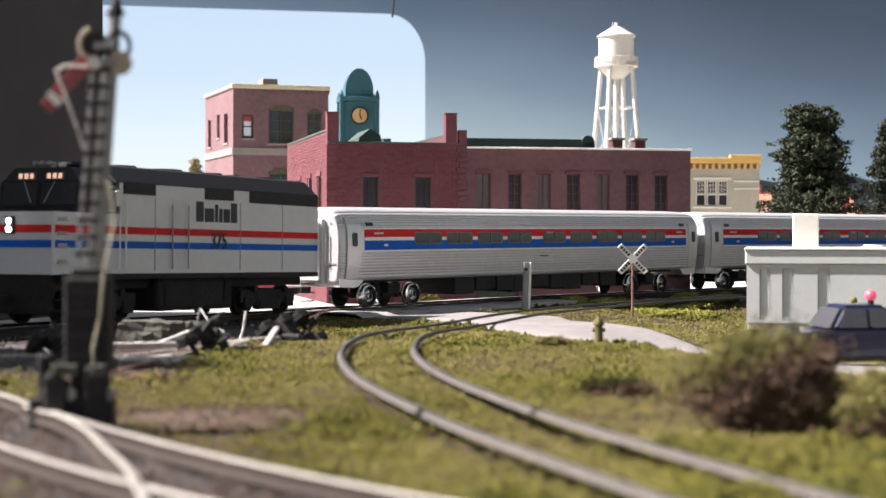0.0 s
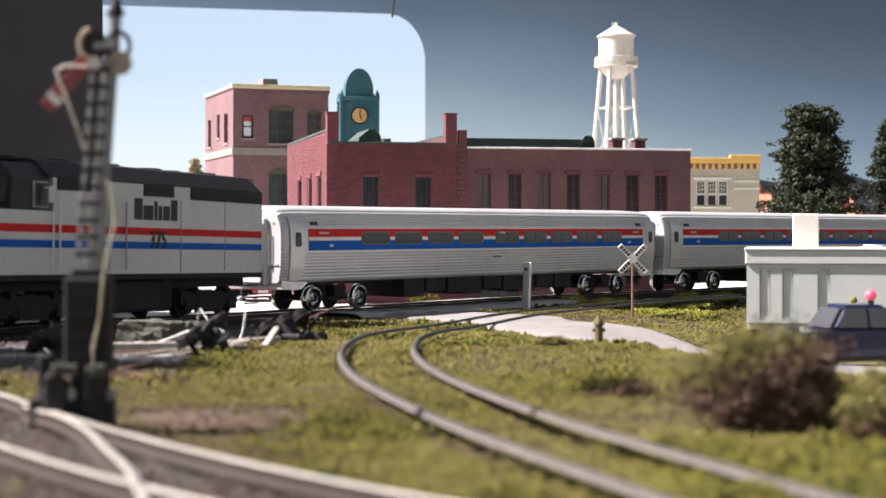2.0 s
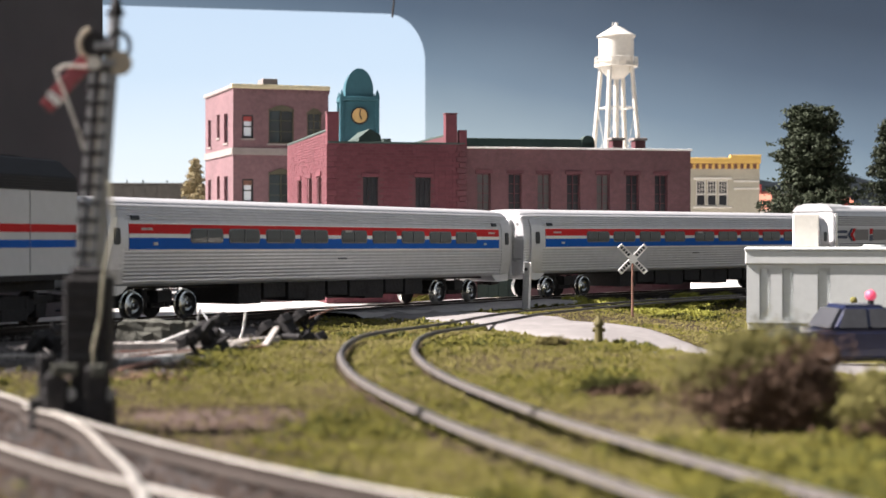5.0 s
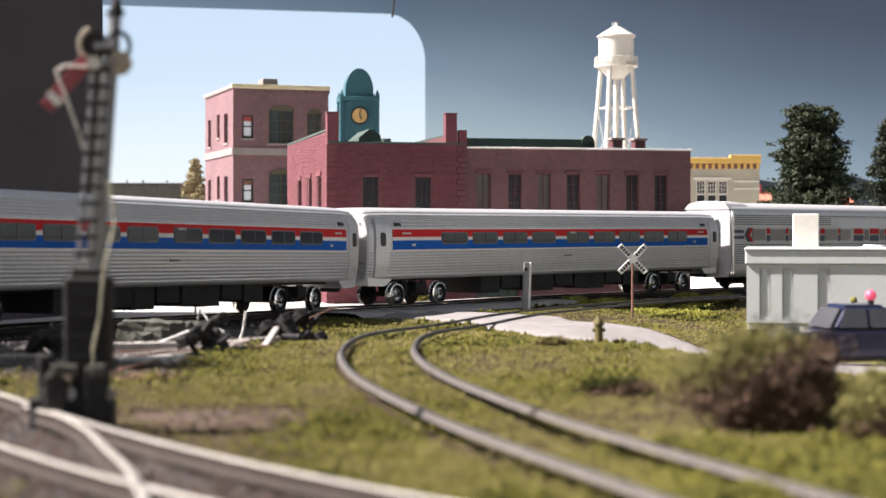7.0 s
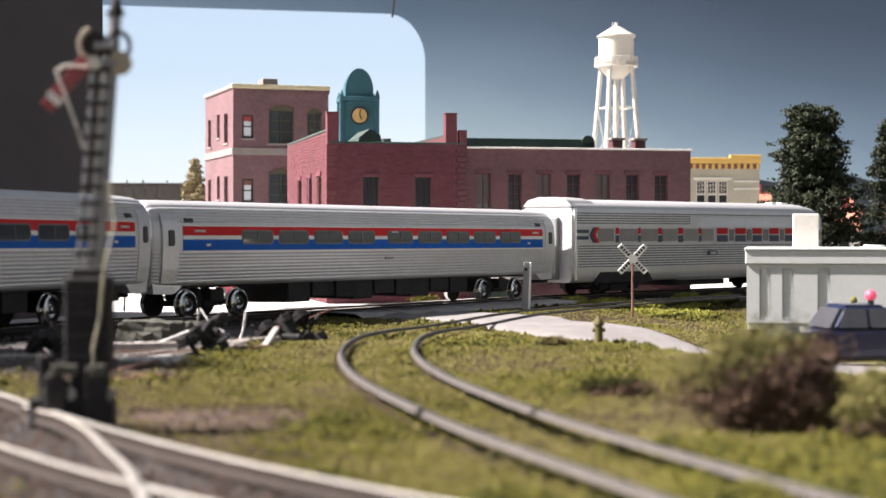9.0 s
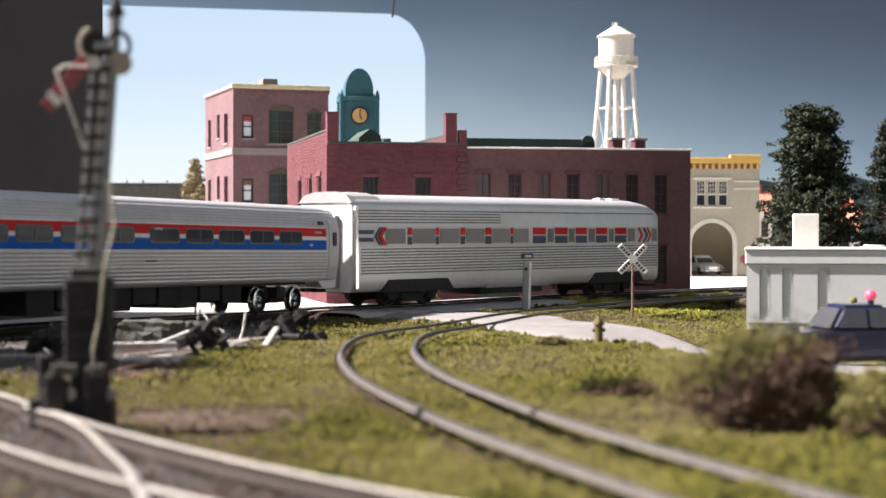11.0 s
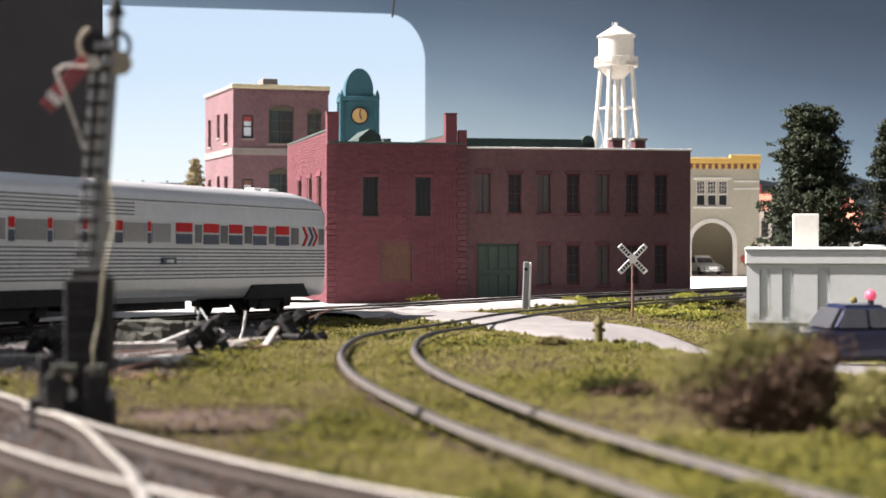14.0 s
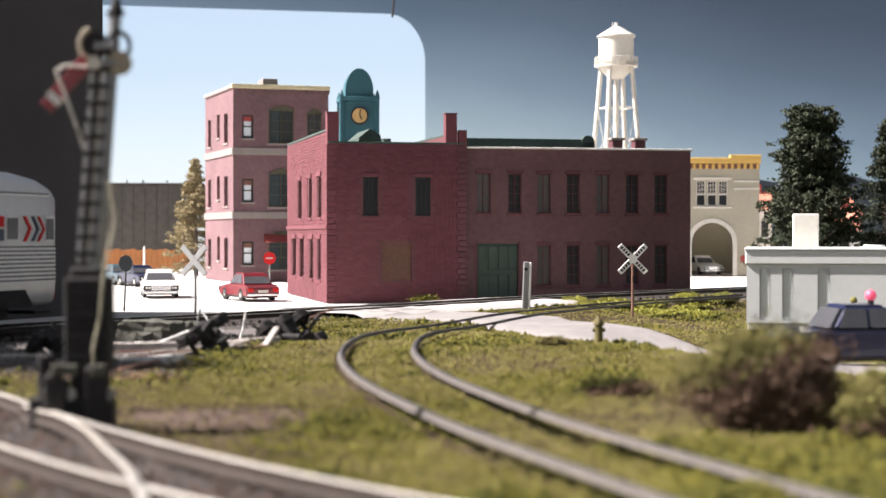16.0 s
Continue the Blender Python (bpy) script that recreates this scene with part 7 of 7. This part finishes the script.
def build_scrap():
    scrap("rubble_block", "grey-brown broken plaster block beside the ballast", "rubble", "rubble", rock(-0.0850, 0.490, 0.0085, 0.004, 0.0036))
    scrap("rubble_block", "small pale broken plaster lump beside the ballast", "rubble", "rubble", rock(-0.0735, 0.49, 0.005, 0.004, 0.0034))
    scrap("rubble_block", "low grey stone in the ballast", "rubble", "rubble", rock(-0.121, 0.52, 0.005, 0.004, 0.0022))
    for a, b, w, h, mat, up in (((-0.0835, 0.425), (-0.0575, 0.428), 0.0011, 0.0022, "pale_plastic", 0.0006), ((-0.0765, 0.440), (-0.0655, 0.447), 0.0007, 0.0008, "white", 0.0050),
                            ((-0.0560, 0.435), (-0.0440, 0.452), 0.0010, 0.0022, "pale_plastic", 0.0010), ((-0.0450, 0.425), (-0.0432, 0.440), 0.0008, 0.0010, "pale_plastic", 0.0050),
                            ((-0.0710, 0.372), (-0.0610, 0.380), 0.0010, 0.0010, "white", 0.0008), ((-0.0620, 0.336), (-0.0540, 0.330), 0.0005, 0.0006, "wood", 0.0008),
                            ((-0.0660, 0.345), (-0.0590, 0.352), 0.0006, 0.0006, "wood", 0.0018), ((-0.0720, 0.392), (-0.0540, 0.412), 0.0005, 0.0006, "wood", 0.0014),
                            ((-0.0690, 0.385), (-0.0500, 0.420), 0.0005, 0.0006, "pale_plastic", 0.0014), ((-0.0840, 0.446), (-0.0790, 0.444), 0.0007, 0.0010, "white", 0.0012),
                            ((-0.0820, 0.440), (-0.0700, 0.436), 0.0005, 0.0006, "wood", 0.0014), ((-0.1040, 0.392), (-0.0935, 0.395), 0.0010, 0.0010, "pale_plastic", 0.0006),
                            ((-0.0580, 0.420), (-0.0470, 0.415), 0.0006, 0.0008, "pale_plastic", 0.0030), ((-0.0560, 0.405), (-0.0440, 0.420), 0.0005, 0.0006, "wood", 0.0012),
                            ((-0.0640, 0.360), (-0.0555, 0.364), 0.0008, 0.0009, "white", 0.0016), ((-0.0650, 0.325), (-0.0500, 0.329), 0.0005, 0.0007, "wood", 0.0004),
                            ((-0.0830, 0.418), (-0.0590, 0.421), 0.0005, 0.0006, "wood", 0.0004),
                            ((-0.0640, 0.395), (-0.0500, 0.430), 0.0005, 0.0006, "steel", 0.0010), ((-0.0750, 0.400), (-0.0600, 0.425), 0.0005, 0.0006, "pale_plastic", 0.0012)):
        scrap("scrap_strip", "loose %s strip lying in the scrap heap" % {"white": "dull white plastic", "wood": "reddish wooden", "steel": "grey steel", "pale_plastic": "pale grey plastic"}[mat], "scrap", {"white": "scrap_white", "pale_plastic": "scrap_pale"}.get(mat, mat), bar_between(a, b, w, h, up))
    old_truck("bogie_frame", -0.0585, 0.405, 70, 62, 0.9, 1, 1.35)
    old_truck("bogie_frame", -0.0450, 0.480, 50, 50, 1.0, 2, 1.25)
    old_truck("bogie_frame", -0.0945, 0.405, 70, 40, 0.7, 3, 1.0)

    def wire(pts):
        def draw(bm):
            for a, b in zip(pts[:-1], pts[1:]):
                rod(bm, a, b, 0.00035, seg=6)
        return draw
    scrap("bent_wire", "bent white wire standing up from the scrap", "wire", "white", wire([(-0.0600, 0.50, 0.001), (-0.0590, 0.50, 0.0045), (-0.0583, 0.50, 0.0095)]))
    scrap("bent_wire", "thin bent grey wire in the scrap heap", "wire", "steel", wire([(-0.0740, 0.505, 0.003), (-0.0725, 0.505, 0.0100), (-0.0690, 0.500, 0.006), (-0.0640, 0.495, 0.0035)]))
    scrap("bent_wire", "thin twig-like wire pointing out of the scrap", "wire", "wood", wire([(-0.0500, 0.505, 0.003), (-0.0420, 0.52, 0.0060), (-0.0345, 0.53, 0.0090)]))


build_scrap()


# ---- far setting ----
def build_far():
    sky_far = sky_material("backdrop_sky", ((0.02, (0.47, 0.53, 0.56)), (0.11, (0.35, 0.44, 0.50)), (0.20, (0.18, 0.25, 0.33)), (0.30, (0.085, 0.125, 0.185)), (0.40, (0.042, 0.066, 0.105)), (0.6, (0.025, 0.042, 0.075))), 0.30)
    tagged(part("backdrop", boxes((-3, 2.6, -0.05, 3, 2.62, 0.9)), sky_far), "painted sky backdrop, slate blue fading to pale haze", "backdrop", kind="structure")
    sky_near = sky_material("board_sky", ((0.05, (0.88, 0.92, 0.93)), (0.16, (0.76, 0.86, 0.95)), (0.27, (0.60, 0.74, 0.90)), (0.37, (0.56, 0.70, 0.88))))
    bm = bmesh.new()
    n = 12
    arc = [(-0.0265 - 0.057 * (1 - math.cos(math.pi / 2 * k / n)), 0.288 + 0.0705 * math.sin(math.pi / 2 * k / n)) for k in range(n + 1)]
    prism(bm, [(-0.8, -0.04), (-0.026, -0.04)] + arc + [(-0.50, 0.3712), (-0.8, 0.380)], 2.50, 2.512, axis="y")
    tagged(part("sky_board", bm, sky_near), "pale blue painted sky board with rounded corner", "backdrop", kind="structure")
    bm = bmesh.new()
    # Only the first two stations show; the unseen rest is shaped to block sun.
    front = ((-0.1712, 0.852, 0.154), (-0.2062, 0.772, 0.146), (-0.2180, 0.745, 0.105), (-0.238, 0.70, 0.105), (-0.264, 0.64, 0.155), (-0.30, 0.558, 0.235), (-0.34, 0.467, 0.20), (-0.365, 0.41, 0.27), (-0.388, 0.358, 0.33))
    rings = []
    for x, y, z in front:
        rings.append([bm.verts.new(p) for p in ((x, y, -0.02), (x - 0.012, y + 0.014, -0.02), (x - 0.012, y + 0.014, z), (x, y, z))])
    bm.faces.new(rings[0])
    bm.faces.new(rings[-1])
    for r0, r1 in zip(rings[:-1], rings[1:]):
        for k in range(4):
            bm.faces.new((r0[k], r0[(k + 1) % 4], r1[(k + 1) % 4], r1[k]))
    bmesh.ops.recalc_face_normals(bm, faces=bm.faces)
    tagged(part("partition", bm, M["dark_wall"]), "dark grey upright panel beside the track", "panel", kind="structure")
    bm = bmesh.new()
    rod(bm, (-0.0745, 2.49, 0.352), (-0.0650, 2.49, 0.45), 0.0015, seg=8)
    tagged(part("cable", bm, M["under"]), "thin dark cable hanging before the backdrop", "cable")
    t = thing("warehouse", pose(-0.52, 2.10, TOWN), "weathered dark grey warehouse wall with low posts", "building")
    part("wall", boxes((0, 0, 0, 0.205, 0.05, 0.1015), bevel=0.001), M["grey_wall"], t)
    part("roof", boxes((-0.002, -0.003, 0.1015, 0.207, 0.05, 0.1035), bevel=0.0005), M["grey_wall"], t)
    for x in (0.125, 0.145, 0.175):
        part("pipe", boxes((x, 0.01, 0.1035, x + 0.0014, 0.0114, 0.1075)), M["under"], t)
    for i in range(14):
        part("batten", boxes((0.004 + i * 0.0145, -0.0010, 0, 0.0052 + i * 0.0145, 0.0002, 0.101)), M["grey_wall"], t)
    t = thing("board_fence", pose(-0.46, 1.93, TOWN), "low orange-brown board fence along the street", "fence")
    for i in range(28):
        x = i * 0.0061
        part("board", boxes((x, 0, 0, x + 0.0058, 0.0014, 0.0215 + 0.0008 * ((i * 7) % 3)), bevel=0.0003), M["orange"], t)
    bm = bmesh.new()
    pts = [(0.35, -0.03)] + [(0.35 + 0.05 * k, 0.118 + 0.006 * math.sin(k * 1.7) + 0.003 * math.sin(k * 4.1)) for k in range(24)] + [(1.5, -0.03)]
    prism(bm, pts, 2.55, 2.57, axis="y")
    tagged(part("hill_line", bm, M["hills"]), "dark blue-green wooded hills on the horizon", "hills", kind="structure")


M["hills"] = material("hills", (0.03, 0.04, 0.05), 0.95, 0, 0.4, 30)
build_far()


# ---- what moves ----
T_ROWS = (0, .5, 1, 1.5, 2, 2.5, 3, 3.5, 4, 6.5, 7, 7.5, 8, 8.5, 9, 11.5, 12, 12.5, 13, 13.5, 14, 14.5, 15, 15.5, 16)
S_ROWS = (0, .0032, .0133, .0254, .0406, .0574, .0766, .096, .1177, .2475, .2823, .3162, .355, .3916, .4309, .6454, .6905, .7331, .7794, .8234, .8707, .9153, .9625, 1.0079, 1.0535)


def motions():
    for car, s0, half_base in TRAIN:
        rows = []
        for t, ds in zip(T_ROWS, S_ROWS):
            a, b = on_main(s0 - ds - half_base), on_main(s0 - ds + half_base)
            m = (a + b) / 2
            d = b - a
            rows.append((t, pose(m.x, m.y, m.z, 0, -math.degrees(math.atan2(d.z, math.hypot(d.x, d.y))), math.degrees(math.atan2(d.y, d.x)))))
        walk(car, rows)
    for ob, radius, x in WHEELS:
        rows = []
        for k in range(0, 241):
            t = k / 15.0
            turn = -math.degrees(float(np.interp(t, T_ROWS, S_ROWS)) / radius)
            rows.append((t, pose(x, 0, radius, 0, turn, 0)))
        walk(ob, rows)


motions()
